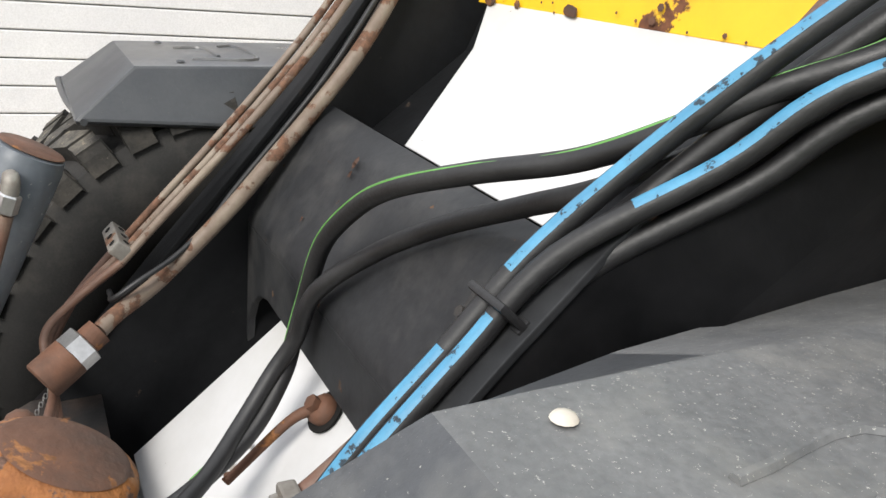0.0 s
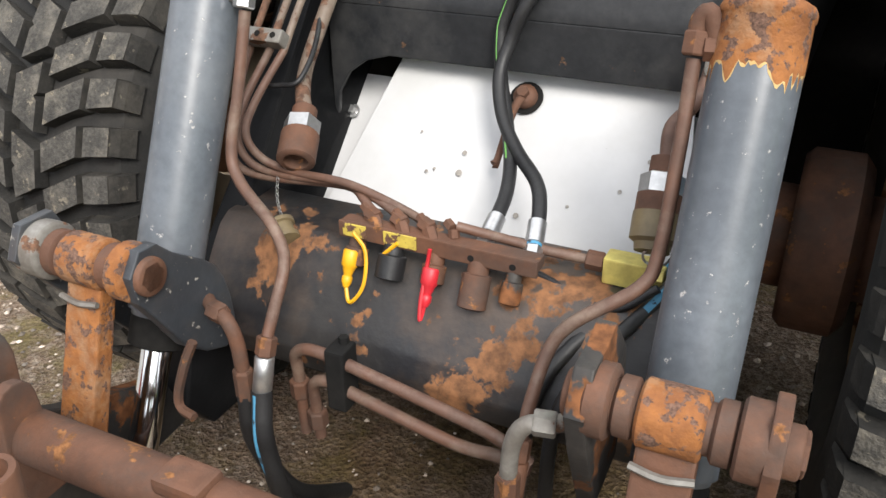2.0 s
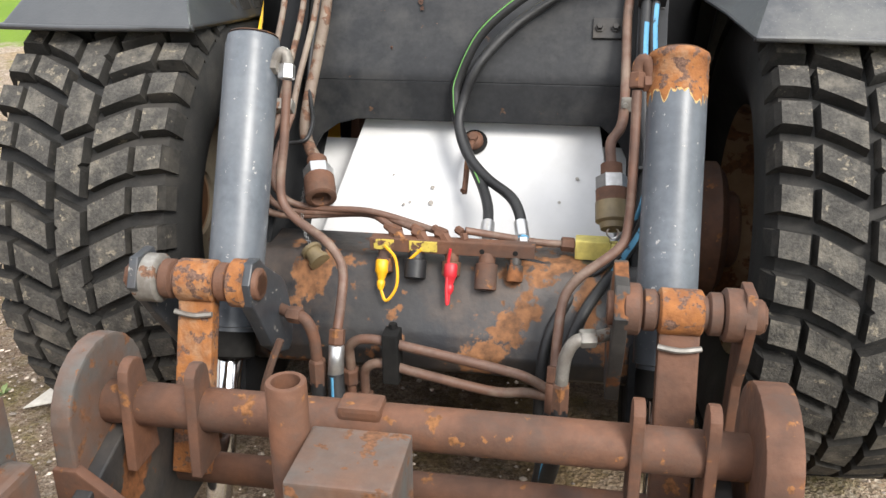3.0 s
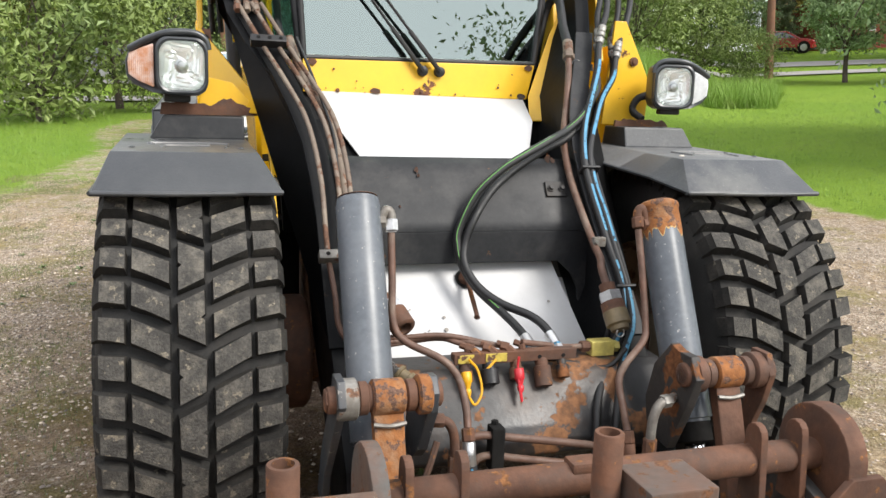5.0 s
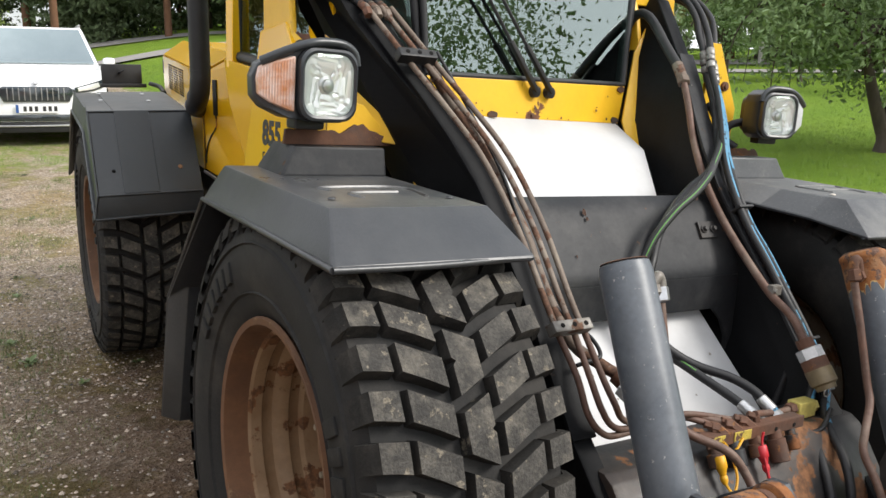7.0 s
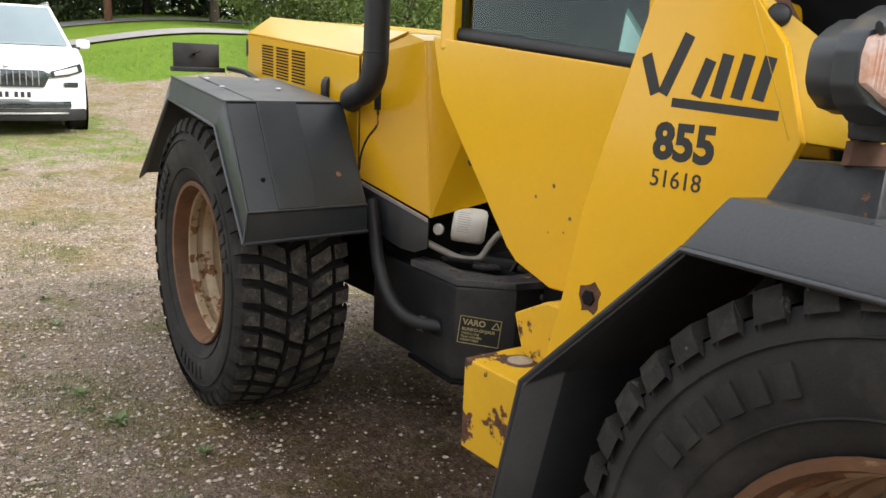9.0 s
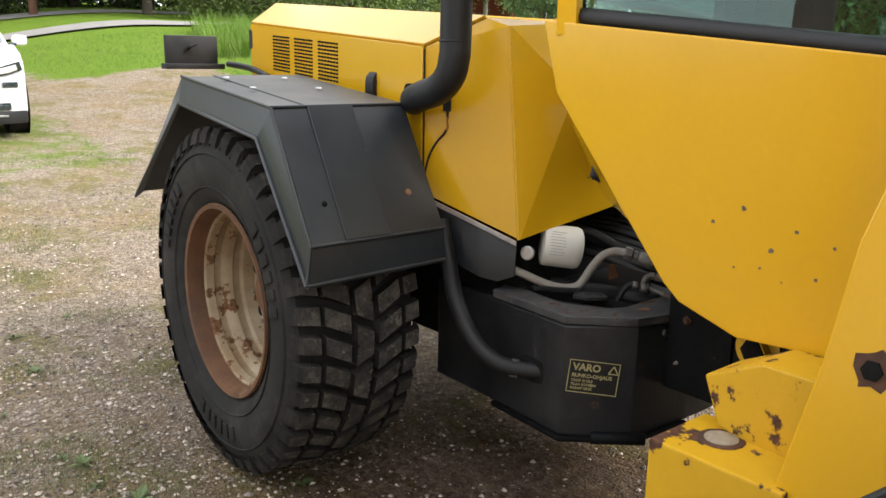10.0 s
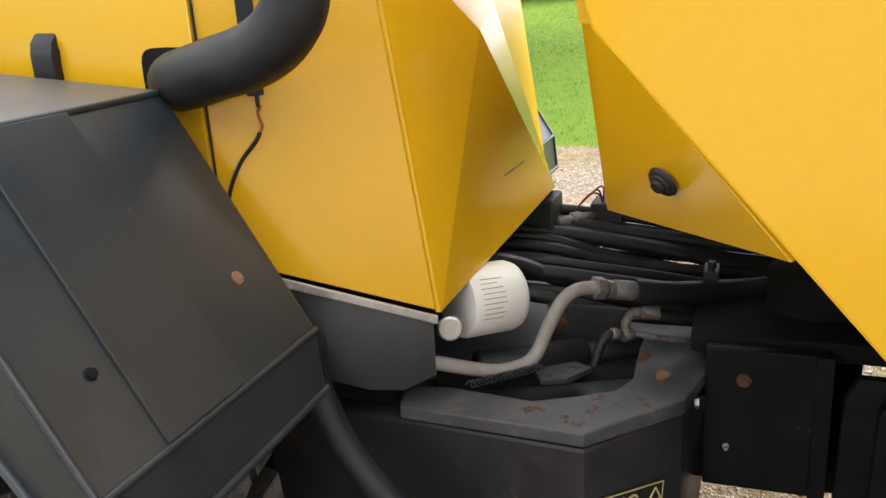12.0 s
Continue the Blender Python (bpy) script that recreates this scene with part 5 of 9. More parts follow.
    for x0, x1, r, mt in ((0.395, 0.468, 0.040, ORANGE_RUST), (0.475, 0.500, 0.037, RUSTY), (0.500, 0.548, 0.046, CLAMP if s < 0 else RUSTY), (0.335, 0.366, 0.045, ORANGE_RUST if s < 0 else RUSTY), (0.368, 0.393, 0.036, RUSTY)):
        fpart("boss", lathe([(0, r - 0.005), (0.004, r), (x1 - x0 - 0.004, r), (x1 - x0, r - 0.005)], (s * x0, py, pz), (s, 0, 0), 26), mt, pin)
    for x0, x1 in ((0.548, 0.570), (0.335, 0.310)):
        fpart("bolt", hexnut((s * x0, py, pz), (s * x1, py, pz), 0.026), RUSTY if x0 > 0.5 or s < 0 else ZINC, pin, "hexagonal bolt head")
    # bell crank plates
    chipped = [(-0.945, 0.775), (-0.917, 0.747), (-0.853, 0.702), (-0.832, 0.682), (-0.818, 0.655), (-0.808, 0.615), (-0.804, 0.564), (-0.815, 0.535), (-0.836, 0.526), (-0.880, 0.545), (-0.923, 0.580), (-0.965, 0.650), (-0.998, 0.70), (-1.005, 0.745), (-0.98, 0.778)]
    crankplate = prism(chipped if s < 0 else [(-0.935, 0.785), (-0.90, 0.795), (-0.83, 0.72), (-0.80, 0.62), (-0.82, 0.53), (-0.92, 0.52), (-0.99, 0.66), (-1.02, 0.735), (-0.99, 0.785)], s * 0.345, s * 0.320, "x", 0.003)
    fpart("bell_crank", crankplate, CRANK if s < 0 else BLACK_RUST, label="black bell crank plate, chipped")
    strap = [(-0.94, 0.785), (-1.00, 0.785), (-1.025, 0.735), (-0.99, 0.69), (-0.84, 0.50), (-0.80, 0.40), (-0.74, 0.42), (-0.80, 0.56), (-0.90, 0.70)] if s < 0 else [(-0.94, 0.785), (-1.00, 0.785), (-1.022, 0.735), (-1.0, 0.66), (-0.972, 0.60), (-0.965, 0.30), (-0.92, 0.30), (-0.925, 0.62)]
    fpart("bell_crank", prism(strap, s * 0.548, s * 0.530, "x", 0.003), CRANK if s < 0 else RUSTY, label="dark outer crank strap" if s < 0 else "rusty bell crank strap")
    # link down to the coupler
    link = fpart("link", merge(prism([(-0.955, 0.72), (-0.99, 0.715), (-1.10, 0.40), (-1.07, 0.38)], s * 0.398, s * 0.466, "x", 0.004)), ORANGE_RUST if s < 0 else RUSTY, label="rusty link bar with weld seams")
    fpart("weld", tube([(s * 0.396, -1.008, 0.685), (s * 0.432, -1.012, 0.682), (s * 0.468, -1.008, 0.686)], 0.005, 6, 4), CLAMP, link)
    # side port elbow beside the crank
    b = Vector((0.29, -0.955, 0.665)) if s > 0 else Vector((-0.292, -0.880, 0.632))
    fpart("port_elbow", merge(tube([b + Vector((s * 0.03, 0.02, 0.0)), b, b + Vector((-s * 0.030, -0.01, -0.005)), b + Vector((-s * 0.046, -0.012, -0.04)), b + Vector((-s * 0.05, -0.012, -0.10))], 0.012, 10, 5),
                              hexnut(b + Vector((s * 0.006, 0, 0)), b + Vector((-s * 0.022, -0.006, 0)), 0.017)), CLAMP if s > 0 else RUSTY, label="hydraulic elbow fitting")
    hose_top = b + Vector((-s * 0.05, -0.012, -0.09))
    fpart("ferrule", hexnut(hose_top, hose_top + Vector((0, 0, -0.06)), 0.017), RUSTY)
    fpart("hose", tube([hose_top + Vector((0, 0, -0.05)), hose_top + Vector((-s * 0.005, 0.0, -0.15)), hose_top + Vector((-s * 0.03, 0.06, -0.30)), hose_top + Vector((-s * 0.04, 0.20, -0.42))], 0.016, 10, 6), HOSE, label="black hydraulic hose")


for s in (-1, 1):
    tilt_cylinder(s)

# pipes from the cylinder heads down to the hoses below
for pts, s in (([(-0.352, -0.645, 1.045), (-0.355, -0.68, 0.93), (-0.358, -0.715, 0.83), (-0.330, -0.735, 0.785), (-0.245, -0.775, 0.745), (-0.208, -0.80, 0.70), (-0.202, -0.845, 0.64), (-0.204, -0.868, 0.60)], -1),
               ([(0.352, -0.645, 1.045), (0.354, -0.68, 0.93), (0.352, -0.72, 0.80), (0.335, -0.745, 0.755), (0.262, -0.785, 0.705), (0.235, -0.805, 0.665), (0.228, -0.85, 0.61), (0.226, -0.88, 0.56)], 1)):
    pp = fpart("steel_pipe", tube(pts, 0.0098, 12, 6), PIPE, label="bent rusty hydraulic pipe")
    e = Vector(pts[-1])
    fpart("nut", hexnut(e, e + Vector((0, -0.012, -0.03)), 0.0165), RUSTY, pp)
    fpart("ferrule", rod(e + Vector((0, -0.012, -0.03)), e + Vector((0, -0.03, -0.09)), 0.016), ZINC if s < 0 else RUSTY, pp)
    hz = fpart("hose", tube([e + Vector((0, -0.03, -0.085)), e + Vector((-s * 0.01, -0.05, -0.18)), e + Vector((-s * 0.03, -0.02, -0.35)), e + Vector((-s * 0.03, 0.10, -0.45))], 0.017, 12, 6), HOSE, label="black hydraulic hose with blue print")
    fpart("print", tube([e + Vector((-0.002, -0.0455, -0.085)), e + Vector((-s * 0.01 - 0.003, -0.066, -0.18)), e + Vector((-s * 0.03 - 0.003, -0.037, -0.34))], 0.0035, 6, 6), BLUE, hz, "blue printed stripe")


# ---- pipes down the lift arm ----
ARM_D = Vector((0, 0.518, 0.585)).normalized()
ARM_N = Vector((0, -0.585, 0.518)).normalized()


def arm_line(z, off, lift):
    """A point off to the side of the arm's front flange at height z."""
    t = (z - 0.941) / 0.585
    return Vector((-(arm_x(z) - 0.012) + off, -0.465 + 0.518 * t, z)) + ARM_N * lift


for k, (off, spread) in enumerate(((-0.033, 0.07), (0.012, 0.09), (0.042, 0.11), (0.0, 0.0))):
    pts = [arm_line(z, off + spread * min(max(0, z - 1.0), 0.25) * (1 if z < 1.35 else max(0, 1.66 - z) / 0.31), 0.008) for z in (1.66, 1.52, 1.42, 1.30, 1.15, 1.0, 0.93)]
    if k < 3:
        x = -0.475 + 0.028 * k
        pts += [(x, -0.545 - 0.010 * k, 0.86), (x + 0.004, -0.585 - 0.01 * k, 0.79 + 0.012 * k), (x + 0.035, -0.605, 0.748 + 0.012 * k), (x + 0.10, -0.60, 0.735 + 0.01 * k), (-0.215 + 0.01 * k, -0.600 - 0.008 * k, 0.748 + 0.006 * k)]
        pts += [(-0.16 + 0.045 * k, -0.628, 0.742 - 0.004 * k), (-0.12 + 0.05 * k, -0.655, 0.728)]
    else:
        pts = [(-0.52, 0.13, 1.56), (-0.485, 0.04, 1.44), (-0.425, -0.06, 1.31), (-0.405, -0.15, 1.20), (-0.397, -0.225, 1.115), (-0.400, -0.290, 1.035), (-0.401, -0.358, 0.962), (-0.393, -0.433, 0.893), (-0.362, -0.495, 0.862), (-0.338, -0.526, 0.845)]
    cutoff = 7 if k < 3 else len(pts)
    fpart("arm_pipe", tube(pts[:cutoff], 0.0074 if k < 3 else 0.0145, 10, 5), PIPE_PALE, label="hydraulic pipe with flaking rust down the arm")
    if k < 3:
        fpart("arm_pipe", tube(pts[cutoff - 1 :], 0.0076, 10, 6), PIPE, label="rusty hydraulic pipe bending to the manifold")
    if k < 3:
        e = Vector(pts[-1])
        fpart("nut", hexnut(e + Vector((-0.022, 0.010, 0.004)), e, 0.0135), RUSTY)
        fpart("nut", hexnut(e + Vector((-0.005, 0.0, 0.0)), e + Vector((0.010, -0.016, -0.014)), 0.0120), RUSTY)
fpart("arm_cable", tube([(-0.50, 0.09, 1.56), (-0.455, -0.01, 1.42), (-0.415, -0.12, 1.27), (-0.413, -0.20, 1.165), (-0.413, -0.285, 1.06), (-0.408, -0.34, 0.99), (-0.385, -0.40, 0.945), (-0.365, -0.46, 0.915), (-0.37, -0.50, 0.885), (-0.41, -0.50, 0.875), (-0.44, -0.50, 0.87)], 0.0050, 8, 6), HOSE, label="black electric cable")
for z, w in ((1.526, 0.115), (0.941, 0.115)):
    c = arm_line(z, -0.010, 0.022)
    m = FRONT @ Matrix.Translation(c) @ ARM_D.to_track_quat("Z", "Y").to_matrix().to_4x4()
    cl = part("pipe_clamp", box(-0.058, 0.052, -0.016, 0.016, -0.014, 0.014, 0.004), HOSE if z > 1.2 else CLAMP, loader, "pipe clamp with bolt holes", m)
    for k in range(3):
        part("hole", lathe([(0, 0.006), (0.001, 0.006)], (-0.040 + 0.034 * k, 0, 0.0145), (0, 0, 1), 8), DARK, cl, "", m)
        part("hole", lathe([(0, 0.006), (0.001, 0.006)], (-0.040 + 0.034 * k, 0.0165, 0), (0, 1, 0), 8), DARK, cl, "", m)
# hoses that feed the pipes from the tower: two pass over the outer lug, one bows out beside it
TOWER_RUNS = [[(-0.675, 0.22, 1.676), (-0.715, 0.24, 1.700), (-0.791, 0.30, 1.721), (-0.837, 0.34, 1.746), (-0.872, 0.38, 1.787), (-0.877, 0.42, 1.822), (-0.855, 0.46, 1.848), (-0.812, 0.50, 1.852), (-0.777, 0.54, 1.830), (-0.74, 0.60, 1.70)],
              [(-0.648, 0.22, 1.679), (-0.712, 0.26, 1.723), (-0.765, 0.31, 1.771), (-0.792, 0.36, 1.813), (-0.804, 0.40, 1.853), (-0.815, 0.47, 1.905), (-0.80, 0.56, 1.92), (-0.76, 0.64, 1.84), (-0.74, 0.66, 1.60)],
              [(-0.624, 0.23, 1.690), (-0.667, 0.26, 1.723), (-0.722, 0.30, 1.756), (-0.760, 0.34, 1.792), (-0.780, 0.40, 1.843), (-0.785, 0.47, 1.895), (-0.765, 0.56, 1.90), (-0.73, 0.64, 1.82), (-0.71, 0.66, 1.60)]]
for k, run_ in enumerate(TOWER_RUNS):
    a = arm_line(1.655, -0.033 + 0.029 * k, 0.006)
    b = Vector(run_[0])
    d = (b - a).normalized()
    fpart("hose_end", merge(rod(a - ARM_D * 0.004, a + d * 0.035, 0.0108), hexnut(a - ARM_D * 0.030, a - ARM_D * 0.006, 0.0125)), RUSTY if k == 0 else PIPE_PALE, label="crimped hose end")
    fpart("tower_hose", tube([a + d * 0.02, *run_], 0.0108, 10, 6), HOSE, label="black hydraulic hose looping over the tower")
fpart("tower_hose", tube([(-0.60, 0.46, 1.60), (-0.585, 0.44, 1.73), (-0.564, 0.43, 1.778), (-0.546, 0.40, 1.775), (-0.538, 0.34, 1.687), (-0.537, 0.28, 1.61), (-0.53, 0.20, 1.54)], 0.0125, 10, 6), HOSE, label="black hose behind the arm")

# big pipe couplings at the foot of both arms
for s in (-1, 1):
    a = Vector((-0.338, -0.526, 0.845)) if s < 0 else Vector((0.318, -0.549, 0.868))
    d = Vector((0.024, -0.063, -0.043) if s < 0 else (0.006, -0.055, -0.075)).normalized()
    cp = fpart("quick_coupling", lathe([(0, 0.018), (0.0, 0.023), (0.025, 0.023), (0.027, 0.027), (0.055, 0.027), (0.057, 0.0345), (0.112, 0.0345), (0.115, 0.031), (0.115, 0.022), (0.095, 0.020)], a, d, 20), RUSTY, label="rusty quick coupling with a bright collar")
    fpart("collar", lathe([(0.026, 0.0300), (0.028, 0.0340), (0.056, 0.0340), (0.058, 0.0300)], a, d, 6), ZINC, cp, "bright hexagonal collar")
    if s > 0:
        fpart("cap", lathe([(0.085, 0.036), (0.125, 0.036), (0.130, 0.028), (0.142, 0.026)], a, d, 20), OLIVE, cp, "olive dust cap")
        fpart("ring", tube([a + d * 0.142 + Vector((0.012 * math.cos(t), 0, 0.012 * math.sin(t) - 0.008)) for t in (2 * math.pi * k / 10 for k in range(11))], 0.002, 6, 2), ZINC, cp)
        fpart("feed_pipe", tube([a, a - d * 0.05, (0.335, -0.470, 0.930), (0.343, -0.408, 0.962), (0.345, -0.300, 1.055), (0.346, -0.205, 1.150), (0.362, -0.110, 1.255), (0.410, -0.010, 1.365), (0.445, 0.06, 1.475), (0.462, 0.105, 1.545)], 0.0115, 10, 5), PIPE, label="rusty pipe behind the hoses")
        fpart("pipe_clamp", merge(box(0.335, 0.375, -0.425, -0.405, 0.955, 0.985, 0.004), lathe([(0, 0.007), (0.008, 0.006)], (0.344, -0.424, 0.970), (0, -1, 0), 6)), CLAMP, label="small bolted pipe clamp")
fpart("feed_hose", tube([(0.476, 0.145, 1.59), (0.487, 0.22, 1.659), (0.510, 0.30, 1.729), (0.526, 0.36, 1.770), (0.527, 0.41, 1.779), (0.512, 0.44, 1.738), (0.494, 0.44, 1.657), (0.478, 0.44, 1.553), (0.46, 0.42, 1.40)], 0.0165, 12, 6), HOSE, label="thick black hose beside the tower")
fpart("hose_end", merge(rod((0.462, 0.105, 1.545), (0.478, 0.155, 1.600), 0.0185, 14), hexnut((0.460, 0.098, 1.537), (0.466, 0.115, 1.556), 0.0215)), PIPE_PALE, label="worn crimped hose end")
chain = [Vector((-0.352, -0.575, 0.80)), Vector((-0.356, -0.595, 0.76)), Vector((-0.345, -0.625, 0.71)), Vector((-0.322, -0.645, 0.678))]
cpts = smooth_path(chain, 8)
links = bmesh.new()
for k, p in enumerate(cpts[:-1]):
    q = cpts[k + 1]
    merge(links, tube([p + (q - p) * 0.5 + Vector((0.003 * math.cos(t) if k % 2 else 0, 0.003 * math.cos(t) if not k % 2 else 0, 0.0055 * math.sin(t))) for t in (2 * math.pi * j / 6 for j in range(7))], 0.0009, 4, 1))
fpart("cap_chain", links, ZINC, label="thin steel chain")
fpart("hanging_cap", lathe([(0, 0.024), (0.008, 0.024), (0.010, 0.019), (0.030, 0.019), (0.032, 0.024), (0.042, 0.024), (0.044, 0.012)], (-0.325, -0.648, 0.675), (0.5, -0.4, -0.35), 16), OLIVE, label="olive dust cap on a chain")

# ---- manifold bar with its couplers ----
def mpart(name, bm, material, parent=None, label=""):
    """A part of the manifold, which sits a little behind and above where its pieces are drawn."""
    bm.transform(Matrix.Translation((0, 0.024, 0.006)))
    return fpart(name, bm, material, parent, label)


bar = mpart("manifold_bar", merge(box(-0.182, 0.170, -0.700, -0.668, 0.696, 0.716, 0.004), box(-0.182, 0.170, -0.704, -0.697, 0.688, 0.718, 0.003)), RUSTY, label="manifold bar with flaking yellow paint")
for x0, x1 in ((-0.172, -0.128), (-0.095, -0.035)):
    mpart("paint_patch", box(x0, x1, -0.7065, -0.7035, 0.693, 0.716, 0.001), OLD_YELLOW, bar, "old yellow paint")
for x in (0.06, 0.13):
    mpart("hole", lathe([(0, 0.0055), (0.001, 0.0055)], (x, -0.7042, 0.70), (0, -1, 0), 10), DARK, bar)
DOWN = Vector((0.0, -0.45, -0.9)).normalized()
for x, r, ln, mt in ((-0.150, 0.020, 0.05, RUSTY), (-0.082, 0.024, 0.060, HOSE), (-0.005, 0.020, 0.05, RUSTY), (0.070, 0.0235, 0.075, RUSTY), (0.130, 0.017, 0.055, BLACK_RUST)):
    mpart("coupler", lathe([(0, r * 0.7), (0.005, r * 0.75), (0.02, r * 0.75), (0.022, r), (ln, r), (ln + 0.002, r * 0.85), (ln + 0.002, r * 0.6), (ln - 0.02, r * 0.55)], (x, -0.690, 0.690), DOWN, 18), mt, bar, "hydraulic quick coupler")
for x, mt, nm in ((-0.152, YELLOW_PLASTIC, "yellow"), (-0.004, RED_PLASTIC, "red")):
    p = Vector((x, -0.712, 0.672))
    cap = mpart("dust_cap", lathe([(0, 0.0125), (0.003, 0.0145), (0.026, 0.0145), (0.030, 0.0115), (0.044, 0.007), (0.046, 0.009), (0.055, 0.009), (0.064, 0.005)], p, DOWN, 18), mt, bar, nm + " plastic dust cap")
    sgn = 1 if x < -0.1 else -0.15
    mpart("strap", tube([p + DOWN * 0.062, p + DOWN * 0.085 + Vector((0.015 * sgn, -0.004, 0)), p + DOWN * 0.05 + Vector((0.036 * sgn, -0.008, 0)), p + DOWN * 0.0 + Vector((0.030 * sgn, -0.008, 0.006)), p + Vector((0.006 * sgn, -0.004, 0.035))], 0.0034, 6, 6), mt, cap, nm + " plastic strap")
mpart("strap", tube([(-0.100, -0.712, 0.668), (-0.085, -0.712, 0.684), (-0.068, -0.709, 0.70)], 0.0036, 6, 3), YELLOW_PLASTIC, bar, "yellow plastic strap")
for x, z in ((-0.135, 0.735), (-0.075, 0.735), (-0.03, 0.735), (0.02, 0.735)):
    mpart("fitting", merge(hexnut((x, -0.678, 0.714), (x - 0.003, -0.674, 0.728), 0.0095), hexnut((x - 0.006, -0.672, 0.728), (x - 0.020, -0.662, 0.732), 0.0090)), RUSTY, bar, "rusty pipe fitting")
fpart("return_pipe", tube([(0.02, -0.645, 0.738), (0.09, -0.625, 0.722), (0.17, -0.605, 0.705), (0.245, -0.595, 0.700)], 0.0085, 8, 4), PIPE, label="thin rusty pipe")
fpart("nut", hexnut((0.222, -0.597, 0.701), (0.250, -0.594, 0.699), 0.016), RUSTY)
fpart("valve_block", merge(box(0.252, 0.325, -0.612, -0.572, 0.672, 0.716, 0.004), hexnut((0.325, -0.592, 0.694), (0.345, -0.592, 0.694), 0.017)), BRASS, label="yellow zinc valve block")
fpart("valve_block", box(0.275, 0.30, -0.60, -0.58, 0.63, 0.672, 0.004), HOSE)
fpart("looped_cable", tube([(0.345, -0.64, 0.70), (0.28, -0.655, 0.655), (0.18, -0.63, 0.665), (0.10, -0.61, 0.68)], 0.007, 8, 5), HOSE, label="black cable loop")

# two loop hoses with bright ferrules
for k, (pts, stripe) in enumerate((([(0.565, 0.075, 1.475), (0.536, 0.014, 1.43), (0.488, -0.043, 1.393), (0.435, -0.097, 1.347), (0.360, -0.145, 1.300), (0.270, -0.205, 1.265), (0.172, -0.248, 1.223), (0.085, -0.260, 1.172), (0.0, -0.270, 1.094), (-0.050, -0.276, 0.99), (-0.055, -0.286, 0.94), (-0.044, -0.305, 0.882), (-0.010, -0.358, 0.82), (0.030, -0.44, 0.777), (0.052, -0.51, 0.750), (0.060, -0.572, 0.731), (0.061, -0.600, 0.720)], GREEN),
                                   ([(0.560, 0.085, 1.435), (0.53, 0.03, 1.395), (0.46, -0.060, 1.335), (0.370, -0.122, 1.272), (0.277, -0.142, 1.228), (0.165, -0.182, 1.170), (0.071, -0.226, 1.105), (0.0, -0.277, 1.027), (-0.034, -0.291, 0.945), (-0.041, -0.323, 0.888), (-0.014, -0.372, 0.832), (0.038, -0.43, 0.793), (0.102, -0.503, 0.772), (0.128, -0.558, 0.750), (0.137, -0.600, 0.722)], None))):
    hz = fpart("loop_hose", tube(pts, 0.0125, 12, 7), HOSE, label="black hydraulic hose in a loose loop")
    if stripe:
        fpart("print", tube([Vector(p) + Vector((-0.0042, -0.0092, 0.0066)) for p in pts[:14]], 0.0019, 6, 7), stripe, hz, "green printed line")
    e = Vector(pts[-1])
    d = (e - Vector(pts[-2])).normalized()
    fpart("ferrule", lathe([(-0.03, 0.013), (-0.028, 0.0155), (0.012, 0.0155), (0.014, 0.012)], e, d, 16), ZINC, hz, "bright crimped ferrule")
    fpart("ring", lathe([(0.013, 0.0135), (0.018, 0.0135)], e, d, 14), BLUE, hz, "blue ring")
    fpart("nut", hexnut(e + d * 0.018, e + d * 0.042, 0.0155), ZINC, hz)

# four hoses with blue print down the other arm
HIGH = [[(0.601, 0.13, 1.660), (0.638, 0.18, 1.714), (0.671, 0.25, 1.787), (0.677, 0.32, 1.848), (0.655, 0.39, 1.881), (0.620, 0.46, 1.883), (0.605, 0.53, 1.85), (0.60, 0.58, 1.70)],
        [(0.709, 0.20, 1.612), (0.759, 0.25, 1.684), (0.804, 0.31, 1.770), (0.825, 0.37, 1.823), (0.808, 0.42, 1.864), (0.771, 0.47, 1.878), (0.70, 0.54, 1.86), (0.65, 0.60, 1.70)],
        [(0.593, 0.15, 1.650), (0.609, 0.19, 1.701), (0.645, 0.25, 1.773), (0.658, 0.32, 1.835), (0.643, 0.39, 1.861), (0.608, 0.46, 1.863), (0.59, 0.54, 1.83), (0.59, 0.58, 1.70)],
        [(0.690, 0.23, 1.630), (0.735, 0.28, 1.694), (0.770, 0.34, 1.775), (0.780, 0.40, 1.830), (0.755, 0.45, 1.855), (0.70, 0.50, 1.86), (0.66, 0.56, 1.84), (0.64, 0.60, 1.70)]]
RUN_A = [(0.570, 0.090, 1.592), (0.535, 0.018, 1.505), (0.483, -0.054, 1.416), (0.425, -0.130, 1.313), (0.390, -0.208, 1.217), (0.382, -0.280, 1.127), (0.381, -0.357, 1.042), (0.386, -0.430, 0.95)]
RUN_B = [(0.672, 0.150, 1.545), (0.632, 0.085, 1.480), (0.535, -0.025, 1.400), (0.485, -0.086, 1.324), (0.417, -0.195, 1.227), (0.402, -0.268, 1.135), (0.403, -0.349, 1.048), (0.404, -0.430, 0.95)]
